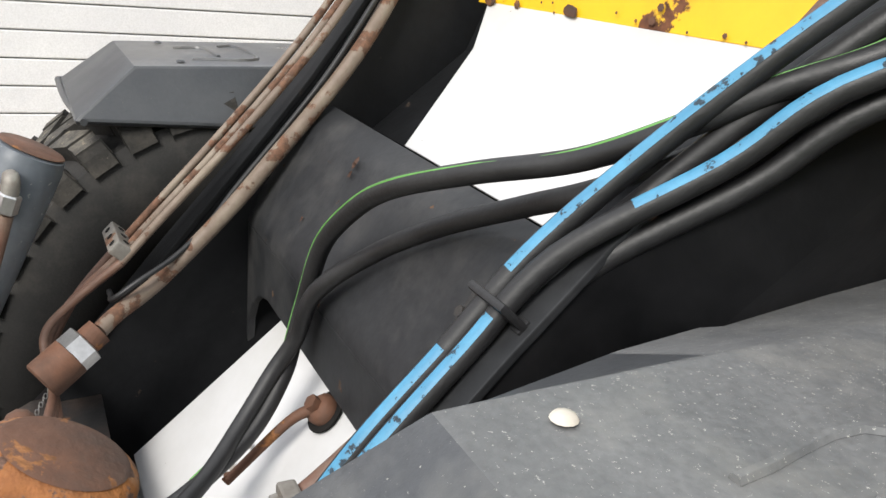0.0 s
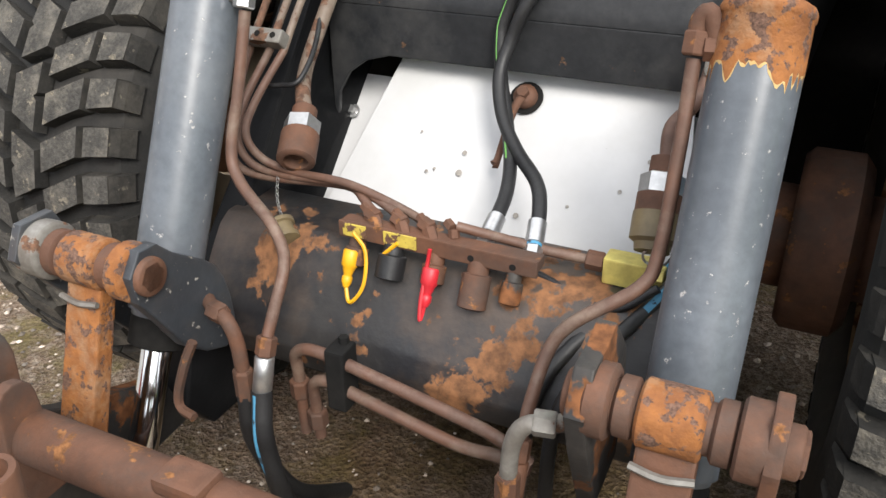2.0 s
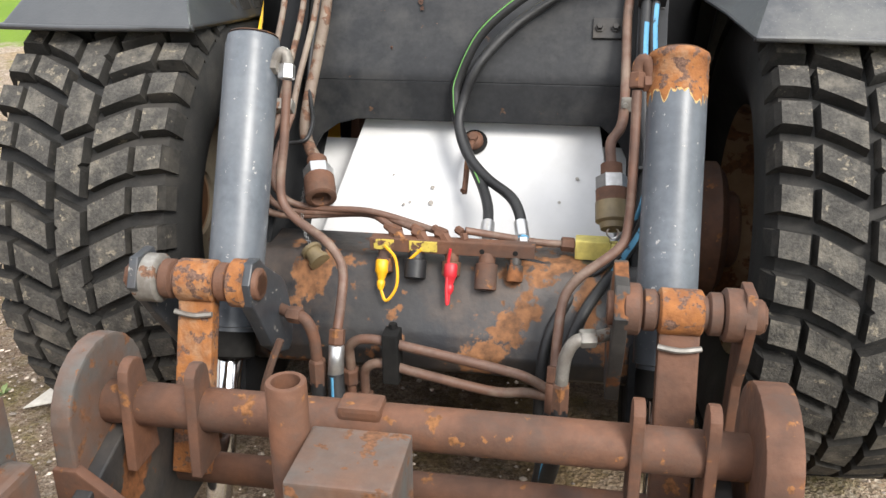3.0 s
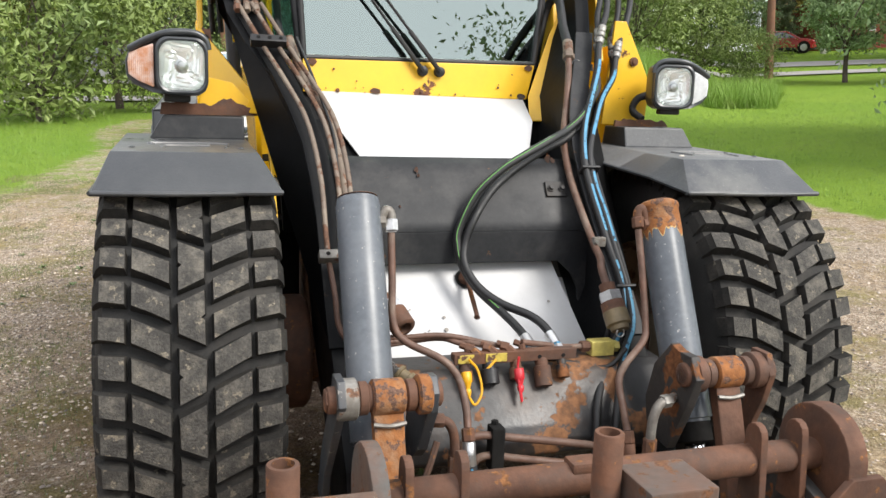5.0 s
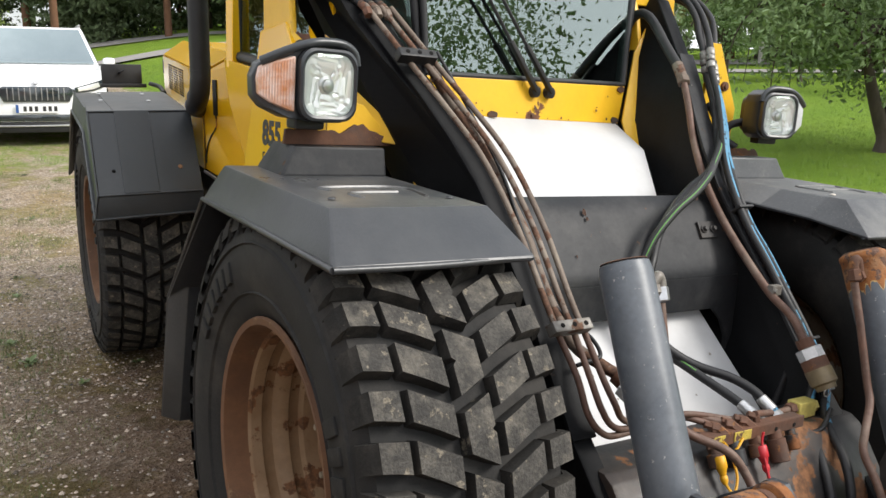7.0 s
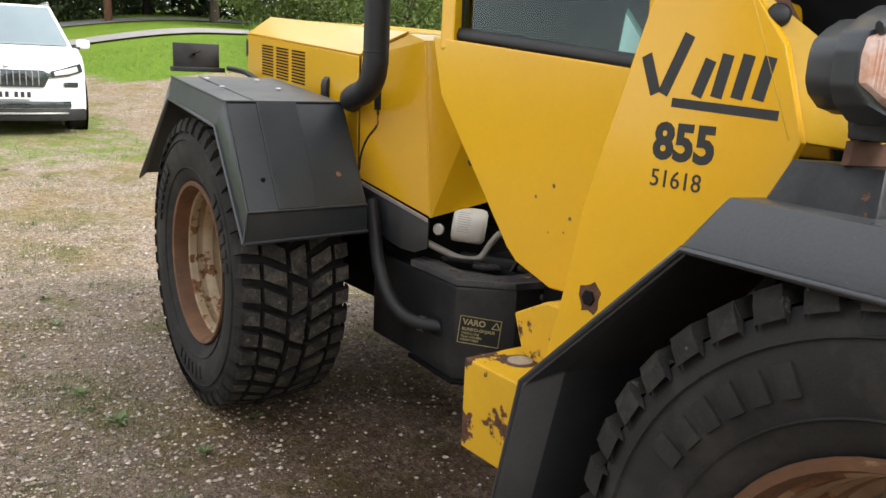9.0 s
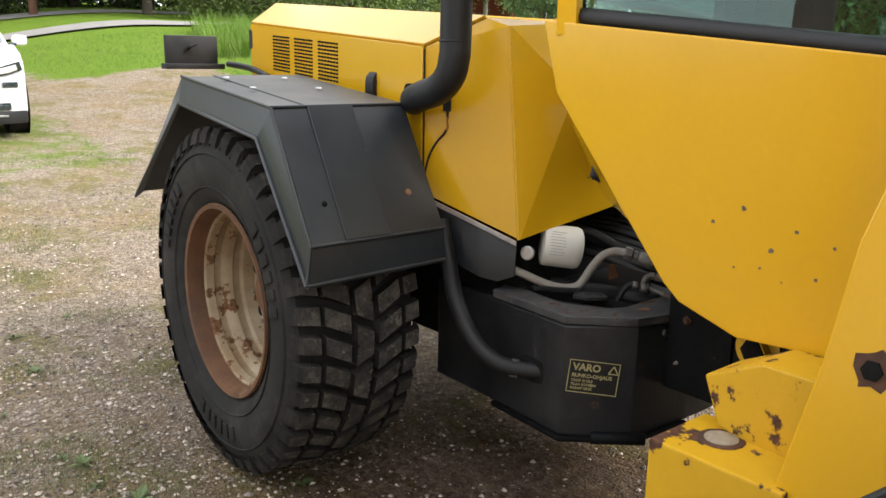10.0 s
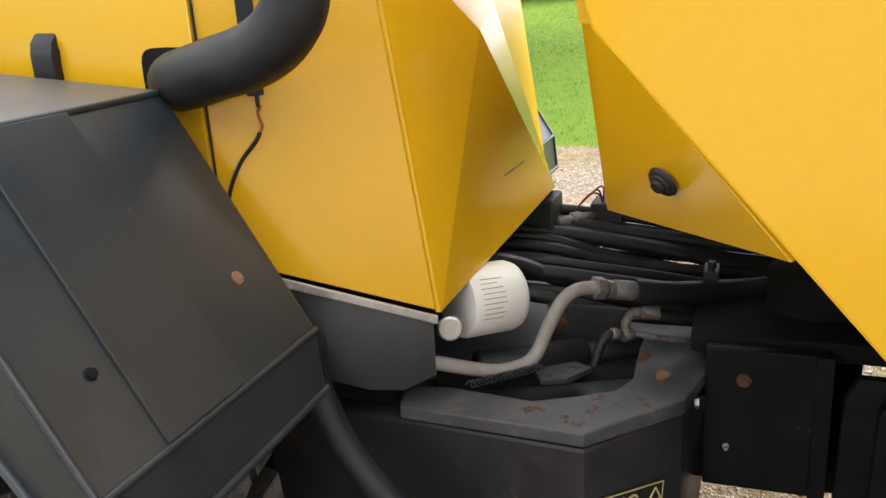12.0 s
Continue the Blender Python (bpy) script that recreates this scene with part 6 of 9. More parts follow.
for k, (run_, shift, blue) in enumerate(((RUN_A, (0, 0, 0), True), (RUN_B, (0, 0, 0), True), (RUN_A, (0.012, 0.030, -0.012), False), (RUN_B, (0.008, 0.030, -0.014), False))):
    low = ([(0.393, -0.510, 0.845), (0.375, -0.560, 0.75), (0.319, -0.591, 0.665), (0.238, -0.698, 0.603), (0.201, -0.765, 0.524), (0.195, -0.80, 0.35)] if k == 0 else [(0.405, -0.515, 0.845), (0.390, -0.585, 0.75), (0.341, -0.632, 0.670), (0.277, -0.738, 0.608), (0.245, -0.790, 0.52), (0.24, -0.80, 0.35)] if k == 1 else [(0.398, -0.480, 0.84), (0.390, -0.46, 0.70), (0.37, -0.42, 0.50), (0.36, -0.40, 0.35)])
    high = HIGH[k]
    mid = [Vector(p) + Vector(shift) for p in run_]
    pts = high[::-1] + mid + low
    hz = fpart("arm_hose", tube(pts, 0.0118, 12, 6), HOSE, label="black hydraulic hose tied along the arm")
    e, d = Vector(high[0]), (Vector(mid[0]) - Vector(high[0])).normalized()
    fpart("joint", merge(hexnut(e + d * 0.030, e + d * 0.050, 0.0155), hexnut(e + d * 0.056, e + d * 0.080, 0.0160), rod(e + d * 0.0, e + d * 0.03, 0.0145)), CLAMP if k > 1 else GREY_ZINC, hz, "bright hose joint")
    if blue:
        path = smooth_path(pts, 6)
        for i0, i1 in ((52, 74), (78, 88), (92, 110)) if k == 0 else ((52, 70), (76, 90), (96, 110)):
            band = bmesh.new()
            rows = []
            for i in range(i0, i1):
                d = (path[i + 1] - path[i - 1]).normalized()
                up = Vector((0.30, -0.45, 0.84))
                up = (up - d * up.dot(d)).normalized()
                across = d.cross(up)
                rows.append([band.verts.new(path[i] + (up * math.cos(a) + across * math.sin(a)) * 0.0122) for a in (radians(-28 + 14 * j) for j in range(5))])
            for a, b in zip(rows, rows[1:]):
                for j in range(4):
                    band.faces.new((a[j], b[j], b[j + 1], a[j + 1]))
            bmesh.ops.recalc_face_normals(band, faces=band.faces)
            fpart("print", band, BLUE, hz, "faded blue printed band")
for c in ((0.397, -0.240, 1.175), (0.398, -0.512, 0.846)):
    m = FRONT @ Matrix.Translation(c) @ ARM_D.to_track_quat("Z", "Y").to_matrix().to_4x4()
    tie = rounded(box(-0.032, 0.032, -0.019, 0.019, -0.0045, 0.0045, 0.004))
    part("cable_tie", merge(tie, box(-0.030, -0.014, -0.026, -0.016, -0.008, 0.008, 0.002), box(-0.024, -0.020, -0.045, -0.02, -0.003, 0.003, 0.001)), HOSE, loader, "black cable tie round the hoses", m)
fpart("hose_bracket", sheet([[(0.446, 0.105, 1.548), (0.560, 0.115, 1.524), (0.565, 0.115, 1.500), (0.446, 0.105, 1.526)]], 0.006, 0.001), CRANK, label="dark steel hose bracket")
slope = Matrix.Translation((0.302, -0.197, 1.106)) @ pose(0, 0, 0, -30.7)
small = merge(box(-0.036, 0.034, -0.006, 0.004, -0.026, 0.026, 0.002), *[lathe([(0, 0.012), (0.004, 0.012), (0.005, 0.008), (0.014, 0.007)], (x, -0.006, 0), (0, -1, 0), 6) for x in (-0.020, 0.018)])
small.transform(slope)
fpart("bolt_plate", small, BLACK_RUST, label="small rusty bolted plate")
# flakes of rust and weld spatter on the cross member
rf = random.Random(12)
for x, y, z, r in ((-0.162, -0.166, 1.163, 0.009), (-0.157, -0.176, 1.146, 0.006), (-0.225, -0.227, 1.056, 0.004), (0.298, -0.126, 1.198, 0.014), (0.315, -0.130, 1.195, 0.010), (0.258, -0.226, 1.041, 0.006), (0.225, -0.232, 1.035, 0.004)):
    n_, d_ = Vector((0, -0.86, 0.51)), Vector((0, 0.51, 0.86))
    flake = bmesh.new()
    flake.faces.new([flake.verts.new(Vector((x, y, z)) + n_ * 0.0012 + (Vector((1, 0, 0)) * math.cos(k * 0.7) + d_ * math.sin(k * 0.7) * 1.3) * r * rf.uniform(0.5, 1.2)) for k in range(9)])
    bmesh.ops.solidify(flake, geom=flake.faces[:], thickness=0.0008)
    fpart("rust_flake", flake, RUSTY, cross)

# low pipes in front of the torque box
for k, z in enumerate((0.545, 0.49)):
    fpart("low_pipe", tube([(-0.20 + 0.03 * k, -0.80, 0.36), (-0.20 + 0.03 * k, -0.805, z - 0.06), (-0.195 + 0.03 * k, -0.812, z - 0.01), (-0.15 + 0.02 * k, -0.818, z + 0.01), (-0.05, -0.820, z - 0.005), (0.10, -0.825, z - 0.03), (0.17, -0.828, z - 0.045 + 0.02 * k), (0.225, -0.83, z - 0.075 + 0.045 * k)], 0.0105, 10, 6), PIPE, label="rusty return pipe")
    fpart("nut", hexnut((-0.20 + 0.03 * k, -0.805, z - 0.07), (-0.20 + 0.03 * k, -0.803, z - 0.105), 0.018), RUSTY)
fpart("pipe_clamp", merge(box(-0.125, -0.09, -0.835, -0.79, 0.46, 0.575, 0.005), lathe([(0, 0.010), (0.01, 0.009)], (-0.1075, -0.8, 0.575), (0, 0, 1), 6)), DARK, label="black pipe clamp")
fpart("stay", tube([(-0.30, -0.93, 0.60), (-0.315, -0.94, 0.56), (-0.335, -0.945, 0.50), (-0.33, -0.95, 0.475), (-0.30, -0.955, 0.47)], 0.008, 6, 4), RUSTY, label="rusty bent stay")
# axle and frame seen between the wheels
fpart("front_axle", merge(rod((-0.66, AXLE_Y, AXLE_Z), (0.66, AXLE_Y, AXLE_Z), 0.10, 24, 0.01), lathe([(0, 0.15), (0.03, 0.17), (0.22, 0.17), (0.25, 0.14)], (-0.125, AXLE_Y, AXLE_Z), (1, 0, 0), 24)), RUSTY, label="rusty front axle")
for s in (-1, 1):
    fpart("brake_drum", lathe([(0, 0.16), (0.015, 0.175), (0.10, 0.175), (0.12, 0.15)], (s * 0.50, AXLE_Y, AXLE_Z), (s, 0, 0), 28), RUSTY, label="rusty drum behind the wheel")
    fpart("frame_rail", prism([(-0.10, 0.30), (-0.06, 0.62), (0.05, 1.02), (0.45, 1.18), (0.95, 0.86), (0.95, 0.42), (0.0, 0.30)], s * 0.40, s * 0.375, "x", 0.004), RUSTY, label="rusty frame rail")
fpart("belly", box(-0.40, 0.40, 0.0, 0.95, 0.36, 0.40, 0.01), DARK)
# dark boxes added to fill the gaps behind the wheels with shade
fpart("gap_box", box(0.42, 0.80, 0.60, 0.70, 0.34, 1.15, 0.02), DARK, label="dark box added to fill the gap behind the wheel")
fpart("gap_box", box(-0.62, -0.42, 0.60, 0.70, 0.34, 1.0, 0.02), DARK, label="dark box added to fill the gap behind the wheel")
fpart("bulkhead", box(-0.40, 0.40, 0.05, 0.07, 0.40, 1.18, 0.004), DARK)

# ---- coupler frame carried in front ----
def coupler_frame():
    y0, z0 = -1.20, 0.612
    roller = fpart("coupler_frame", rod((-0.50, y0, z0), (0.58, y0, z0), 0.036, 24, 0.003), RUSTY, label="rusty coupler frame with a round cross shaft")
    for x, w in ((-0.515, 0.034), (0.545, 0.052)):
        pts = [(y0 + 0.115 * math.cos(radians(a)), z0 + 0.115 * math.sin(radians(a))) for a in range(-10, 200, 15)] + [(y0 - 0.13, 0.30), (y0 + 0.10, 0.30)]
        fpart("end_disc", prism(pts, x - w / 2, x + w / 2, "x", 0.005), CARRIAGE if x < 0 else RUSTY, roller, "thick round-topped end plate")
        fpart("gusset", prism([(x - 0.02, 0.56), (x + 0.02, 0.56), (x + (0.16 if x > 0 else 0.14), 0.46), (x - 0.02, 0.46)] if x < 0 else [(x - 0.12, 0.50), (x - 0.02, 0.60), (x + 0.06, 0.60), (x + 0.16, 0.50)], y0 - 0.125, y0 - 0.105, "y", 0.003), RUSTY, roller)
    for x in (-0.447, -0.335, 0.355, 0.462):
        tab = [(y0 + 0.028 * math.cos(radians(a)) - 0.01, z0 + 0.062 + 0.028 * math.sin(radians(a))) for a in range(0, 181, 30)] + [(y0 - 0.05, z0 - 0.10), (y0 + 0.03, z0 - 0.10)]
        fpart("tab", prism(tab, x - 0.009, x + 0.009, "x", 0.003), RUSTY, roller)
    fpart("stub", prism([(y0 - 0.03, z0 + 0.02), (y0 - 0.03, z0 + 0.045), (y0 + 0.02, z0 + 0.045), (y0 + 0.02, z0 + 0.02)], -0.10, -0.03, "x", 0.008), RUSTY, roller)
    # beam with a row of bolt holes
    beam_ = fpart("beam", merge(box(-0.50, 1.25, -1.475, -1.395, 0.40, 0.568, 0.004)), RUSTY, roller, "rusty beam with bolt holes along its top")
    x = -0.43
    while x < 1.2:
        fpart("bolt_hole", lathe([(0, 0.011), (0.0008, 0.011)], (x, -1.435, 0.5682), (0, 0, 1), 12), DARK, beam_)
        x += 0.088
    fpart("beam_lip", box(-0.50, 1.25, -1.49, -1.475, 0.40, 0.540, 0.003), CARRIAGE, beam_, "front face with blue-grey paint left on it")
    fpart("beam_end", box(-0.80, -0.50, -1.47, -1.40, 0.36, 0.50, 0.004), RUSTY, roller)
    for x, t in ((-0.703, 0.792), (-0.114, 0.795)):
        fpart("socket", merge(lathe([(0, 0.0275), (0.19, 0.0275), (0.192, 0.026), (0.192, 0.0195), (0.05, 0.019)], (x, -1.389, t - 0.192), (0, 0, 1), 22)), RUSTY, roller, "open pipe socket")
        fpart("socket_foot", rod((x, -1.389, 0.42), (x, -1.389, t - 0.19), 0.022, 16), RUSTY, roller)
    for x0, x1 in ((-0.682, -0.546), (-0.086, 0.051)):
        fpart("fork_post", box(x0, x1, -1.50, -1.375, 0.30, 0.722, 0.004), CARRIAGE, roller, "square steel post with blue-grey paint left on it")
        fpart("post_lug", box(x1 + 0.002, x1 + 0.05, -1.485, -1.40, 0.40, 0.635, 0.012), CARRIAGE, roller)
        fpart("post_lug", box(x0 - 0.045, x0 - 0.002, -1.455, -1.41, 0.40, 0.615, 0.008), CARRIAGE, roller)
    for s in (-1, 1):
        fpart("hook_plate", prism([(-0.80, 0.30), (-1.30, 0.26), (-1.42, 0.36), (-1.40, 0.50), (-1.18, 0.58), (-1.05, 0.50), (-0.85, 0.42)], s * 0.50, s * 0.47, "x", 0.004), BLACK_RUST, roller, "coupler side plate")
    fpart("lower_tube", rod((-0.52, -1.05, 0.38), (0.52, -1.05, 0.38), 0.03, 18), RUSTY, roller)


coupler_frame()

# ---- rear half ----
SHEAR = Matrix(((1, 0.05, 0, -0.05 * 2.66), (0, 1, 0, 0), (0, 0, 1, 0), (0, 0, 0, 1)))


def rpart(name, bm, material, parent=None, label="", smooth=True):
    return part(name, bm, material, parent or loader, label, None, smooth)


def rear_fender(s):
    x = lambda v: v if s < 0 else -0.06 - v  # noqa: E731
    lip = [(3.470, 0.855), (2.915, 1.258), (2.300, 1.193), (2.010, 0.822)]
    top = [(3.440, 0.885), (2.925, 1.346), (2.235, 1.282), (2.015, 0.925)]
    xo, xt, xi = x(-1.085), x(-1.068), x(-0.605)
    faces = []
    for i in range(3):
        faces.append([(xt, *top[i]), (xt, *top[i + 1]), (xi, *top[i + 1]), (xi, *top[i])])
        faces.append([(xo, *lip[i]), (xo, *lip[i + 1]), (xt, *top[i + 1]), (xt, *top[i])])
    faces.append([(xt, 2.015, 0.925), (xo, 2.010, 0.822), (xi, 2.010, 0.830), (xi, 2.015, 0.925)])
    bm = sheet(faces, 0.010, 0.005)
    bm.transform(SHEAR)
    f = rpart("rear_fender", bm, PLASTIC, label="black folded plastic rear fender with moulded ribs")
    # level faces take the paler material that carries the painted sheen
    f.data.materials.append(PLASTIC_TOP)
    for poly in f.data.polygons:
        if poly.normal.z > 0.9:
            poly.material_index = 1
    for x0, x1, x2 in ((-0.955, -0.800, -0.612),):
        (ya, za), (yb, zb), (yc, zc), n1, n2 = top[3], top[2], top[1], Vector((0, -0.85, 0.52)) * 0.0052, Vector((0, -0.09, 0.99)) * 0.0045
        p = lambda xx, yy, zz, n: Vector((x(xx), yy, zz)) + n  # noqa: E731
        pad = sheet([[p(x0, ya + 0.002, za + 0.004, n1), p(x1, ya + 0.002, za + 0.004, n1), p(x1, yb, zb, n1), p(x0, yb, zb, n1)]], 0.010, 0.003)
        pad.transform(SHEAR)
        rpart("rib_pad", pad, PLASTIC, f)
        pad = sheet([[p(x0, yb + 0.002, zb, n2), p(x2, yb + 0.002, zb, n2), p(x2, yc - 0.002, zc, n2), p(x0, yc - 0.002, zc, n2)]], 0.010, 0.003)
        pad.transform(SHEAR)
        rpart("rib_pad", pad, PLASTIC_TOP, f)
    bar = tube([(xo, 3.47, 0.855), (xo, 2.915, 1.256), (xo, 2.300, 1.191), (xo, 2.010, 0.820)], 0.007, 8, 1)
    merge(bar, tube([(xo, 2.008, 0.820), ((xo + xi) / 2, 2.008, 0.824), (xi, 2.008, 0.828)], 0.007, 8, 2))
    bar.transform(SHEAR)
    rpart("lip", bar, PLASTIC, f)
    # beads added along the folds so their edges show a bright line
    worn = bmesh.new()
    for q0, q1 in (((xt, *top[3]), (xi, *top[3])), ((xt, *top[2]), (xi, *top[2])), ((xt, *top[3]), (xt, *top[2])), ((xt, *top[2]), (xt, *top[1])), ((xt, *top[3]), (xo, *lip[3]))):
        q0, q1 = Vector(q0), Vector(q1)
        merge(worn, tube([q0, (q0 + q1) / 2, q1], 0.0054, 10, 1))
    worn.transform(SHEAR)
    rpart("fold", rounded(worn), PLASTIC, f)
    if s < 0:
        for px_, py, pz, mt, r in ((-0.722, 2.083, 1.032, ORANGE_RUST, 0.012), (-1.018, 2.075, 1.027, DARK, 0.008)):
            rpart("screw", lathe([(0, r), (0.004, r * 0.8), (0.005, r * 0.3)], (px_, py, pz), (0, -0.85, 0.52), 12), mt, f, "small screw")
        for px_, py in ((-0.98, 2.55), (-0.76, 2.52), (-0.95, 2.80), (-0.74, 2.78)):
            rpart("rivet", lathe([(0, 0.012), (0.004, 0.009)], (px_, py, 1.285 + 0.092 * (py - 2.235) + 0.008), (0, 0, 1), 10), ZINC, f, "small rivet")


for s in (-1, 1):
    rear_fender(s)


def hood_x(y):
    return -0.575 + 0.10 * (y - 2.13)


# engine hood: door side, sloped shoulder, folded nose
MIDX = -0.03
hood_mirror = lambda p: (2 * MIDX - p[0], p[1], p[2])  # noqa: E731
yr = 3.62
D0, D1, D2, D3 = (-0.5675, 2.205, 1.0), (-0.5675, 2.205, 1.458), (hood_x(yr), yr, 1.552), (hood_x(yr), yr, 1.02)
R1, R2 = (-0.455, 2.05, 1.545), (-0.30, yr, 1.640)
K0, K1 = (-0.436, 1.894, 0.884), (-0.430, 1.975, 1.520)
N0 = (0.02, 1.800, 0.990)
N1 = (-0.26, 1.86, 1.33)
for mirror in (False, True):
    g = (lambda p: hood_mirror(p)) if mirror else (lambda p: p)
    rpart("hood_door", sheet([[g(D0), g(D1), g(D2), g(D3)]], 0.010, 0.003), YELLOW, label="yellow engine door with a punched grille")
    rpart("hood_shoulder", sheet([[g(D1), g(R1), g(R2), g(D2)]], 0.010, 0.002), YELLOW)
    rpart("hood_cheek", sheet([[g((-0.5672, 2.2040, 0.999)), g(K0), g(K1), g((-0.5672, 2.2040, 1.457))], [g((-0.5672, 2.2040, 1.457)), g(K1), g((-0.454, 2.045, 1.545))]], 0.008, 0.002), YELLOW, label="yellow folded hood cheek")
    nose_m, nose_t = (MIDX, 1.90, 1.36), (MIDX, 1.99, 1.545)
    rpart("hood_nose", sheet([[K0, N0, N1], [K0, N1, K1], [N0, nose_m, N1], [N1, nose_m, nose_t, K1]] if not mirror else [[g(K0), nose_m, N0], [g(K0), g(K1), nose_t, nose_m]], 0.006, 0.0015), YELLOW, label="yellow creased hood front")
    rpart("fold_edge", tube([g(K0), tuple((a + b) / 2 for a, b in zip(g(K0), g(K1))), g(K1)], 0.0062, 10, 3), YELLOW)
    strip = sheet([[g((-0.578, 2.20, 0.998)), g((-0.448, 1.892, 0.882)), g((-0.448, 1.892, 0.866)), g((-0.578, 2.20, 0.982))]], 0.006, 0.002)
    rpart("trim_strip", strip, ZINC, label="bright metal edge strip with screws")
rpart("hood_top", sheet([[R1, hood_mirror(R1), hood_mirror(R2), R2], [(-0.43, 1.98, 1.522), (0.37, 1.98, 1.522), hood_mirror(R1), R1]], 0.010, 0.002), YELLOW, label="yellow hood top")
rpart("hood_back", sheet([[D3, D2, hood_mirror(D2), hood_mirror(D3)], [D2, R2, hood_mirror(R2), hood_mirror(D2)]], 0.010, 0.002), YELLOW, label="yellow hood back")
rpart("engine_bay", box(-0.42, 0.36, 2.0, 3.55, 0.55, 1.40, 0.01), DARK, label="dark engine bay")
# unseen frame and axle, added near-black to darken the gap between the wheels
rpart("rear_frame", merge(box(-0.33, -0.25, 1.95, 3.45, 0.42, 0.62, 0.01), box(0.19, 0.27, 1.95, 3.45, 0.42, 0.62, 0.01), box(-0.30, 0.24, 2.2, 3.4, 0.50, 0.60, 0.01)), DARK, label="dark rear frame rails added to shade the gap between the wheels")
rpart("rear_axle", merge(rod((-0.72, 2.66, 0.60), (0.66, 2.66, 0.60), 0.095, 18, 0.01), lathe([(0, 0.10), (0.06, 0.17), (0.20, 0.17), (0.26, 0.10)], (-0.16, 2.66, 0.60), (1, 0, 0), 20)), DARK, label="dark rear axle added to shade the gap between the wheels")
# grille: three fields of slots
for f0 in range(3):
    gy = 3.36 - f0 * 0.215
    field = bmesh.new()
    for r in range(11):
        for c in range(7):
            y = gy - c * 0.0245
            z = 1.330 + r * 0.0135 + 0.055 * (y - 2.78)
            b = box(-0.0016, 0.0016, -0.0082, 0.0082, -0.0034, 0.0034, 0)
            b.transform(Matrix.Translation((hood_x(y) - 0.0116, y, z)) @ pose(0, 0, 0, 0, 0, -5.7))
            merge(field, b)
    tagged(rpart("grille", field, DARK, label="dark punched grille slots"), kind="stuff")
rpart("door_seam", tube([(-0.5725, 2.203, 1.0), (-0.5725, 2.203, 1.2), (-0.5725, 2.203, 1.45)], 0.0016, 6, 1), INK_BLACK)
rpart("rear_lamp", box(hood_x(yr) - 0.012, hood_x(yr) + 0.04, yr - 0.05, yr + 0.02, 1.44, 1.53, 0.01), HOSE, label="small rear marker lamp")
# exhaust pipe
ex = rpart("exhaust_pipe", rounded(tube([(-0.48, 2.275, 1.290), (-0.545, 2.262, 1.289), (-0.596, 2.220, 1.295), (-0.626, 2.140, 1.312), (-0.634, 2.060, 1.333), (-0.637, 2.008, 1.368), (-0.637, 1.985, 1.42), (-0.634, 1.982, 1.55), (-0.630, 1.985, 2.35)], 0.0455, 22, 7)), HOSE, label="thick black exhaust pipe with an elbow")
rpart("exhaust_sleeve", merge(rod((-0.636, 1.983, 1.47), (-0.636, 1.983, 1.475), 0.0475, 20, 0.002)), HOSE, ex)
cutout = [(0, 2.261 + 0.052 * math.copysign(abs(math.cos(a)) ** 0.45, math.cos(a)), 1.295 + 0.048 * math.copysign(abs(math.sin(a)) ** 0.45, math.sin(a))) for a in (2 * math.pi * k / 24 for k in range(24))]
cb = bmesh.new()
cb.faces.new([cb.verts.new((hood_x(y) - 0.0114, y, z)) for _, y, z in cutout])
rpart("cut_out", cb, DARK, label="dark oval opening", smooth=False)
rpart("latch", prism([(0.0, 1.262), (0.0, 1.43), (0.026, 1.43), (0.026, 1.262), (0.018, 1.262), (0.018, 1.244), (0.012, 1.244), (0.012, 1.262)], -0.004, 0.012, "y", 0.002), HOSE, label="black hood latch").data.transform(Matrix.Translation((-0.536, 2.150, 0)) @ pose(0, 0, 0, 0, 0, -64))
rpart("wire", tube([(-0.527, 2.133, 1.246), (-0.530, 2.138, 1.235), (-0.530, 2.133, 1.215), (-0.533, 2.137, 1.205)], 0.0026, 6, 4), mat("orange_wire", (0.5, 0.16, 0.04), None, 20, 0.5), label="orange wire")
rpart("wire", tube([(-0.533, 2.137, 1.205), (-0.537, 2.144, 1.191), (-0.549, 2.167, 1.162), (-0.560, 2.185, 1.123), (-0.567, 2.197, 1.073), (-0.568, 2.20, 1.03)], 0.0036, 6, 5), HOSE, label="black wire")
brk = rpart("hinge_bracket", rounded(prism([(-0.493, 1.26), (-0.493, 1.338), (-0.498, 1.358), (-0.511, 1.372), (-0.530, 1.377), (-0.549, 1.372), (-0.562, 1.358), (-0.567, 1.338), (-0.567, 1.26)], 2.490, 2.537, "y", 0.005)), HOSE, label="black rubber-bushed bracket")
rpart("bush", lathe([(0, 0.021), (0.0012, 0.021), (0.0015, 0.014)], (-0.530, 2.4895, 1.338), (0, -1, 0), 18), DARK, brk)
lb = rpart("plate_bracket", merge(box(-0.79, -0.55, 3.72, 3.735, 1.375, 1.495, 0.004), box(-0.80, -0.53, 3.69, 3.75, 1.352, 1.376, 0.004), tube([(-0.68, 3.722, 1.44), (-0.69, 3.70, 1.445), (-0.66, 3.69, 1.46)], 0.006, 6, 4)), HOSE, label="black rear plate bracket")
rpart("stay", tube([(-0.50, 3.72, 1.375), (-0.48, 3.55, 1.36), (-0.50, 3.35, 1.33)], 0.014, 8, 4), HOSE, lb)
rpart("dent", tube([(-0.20, 1.838, 1.065), (-0.12, 1.822, 1.075)], 0.0012, 4, 2), INK_BLACK)
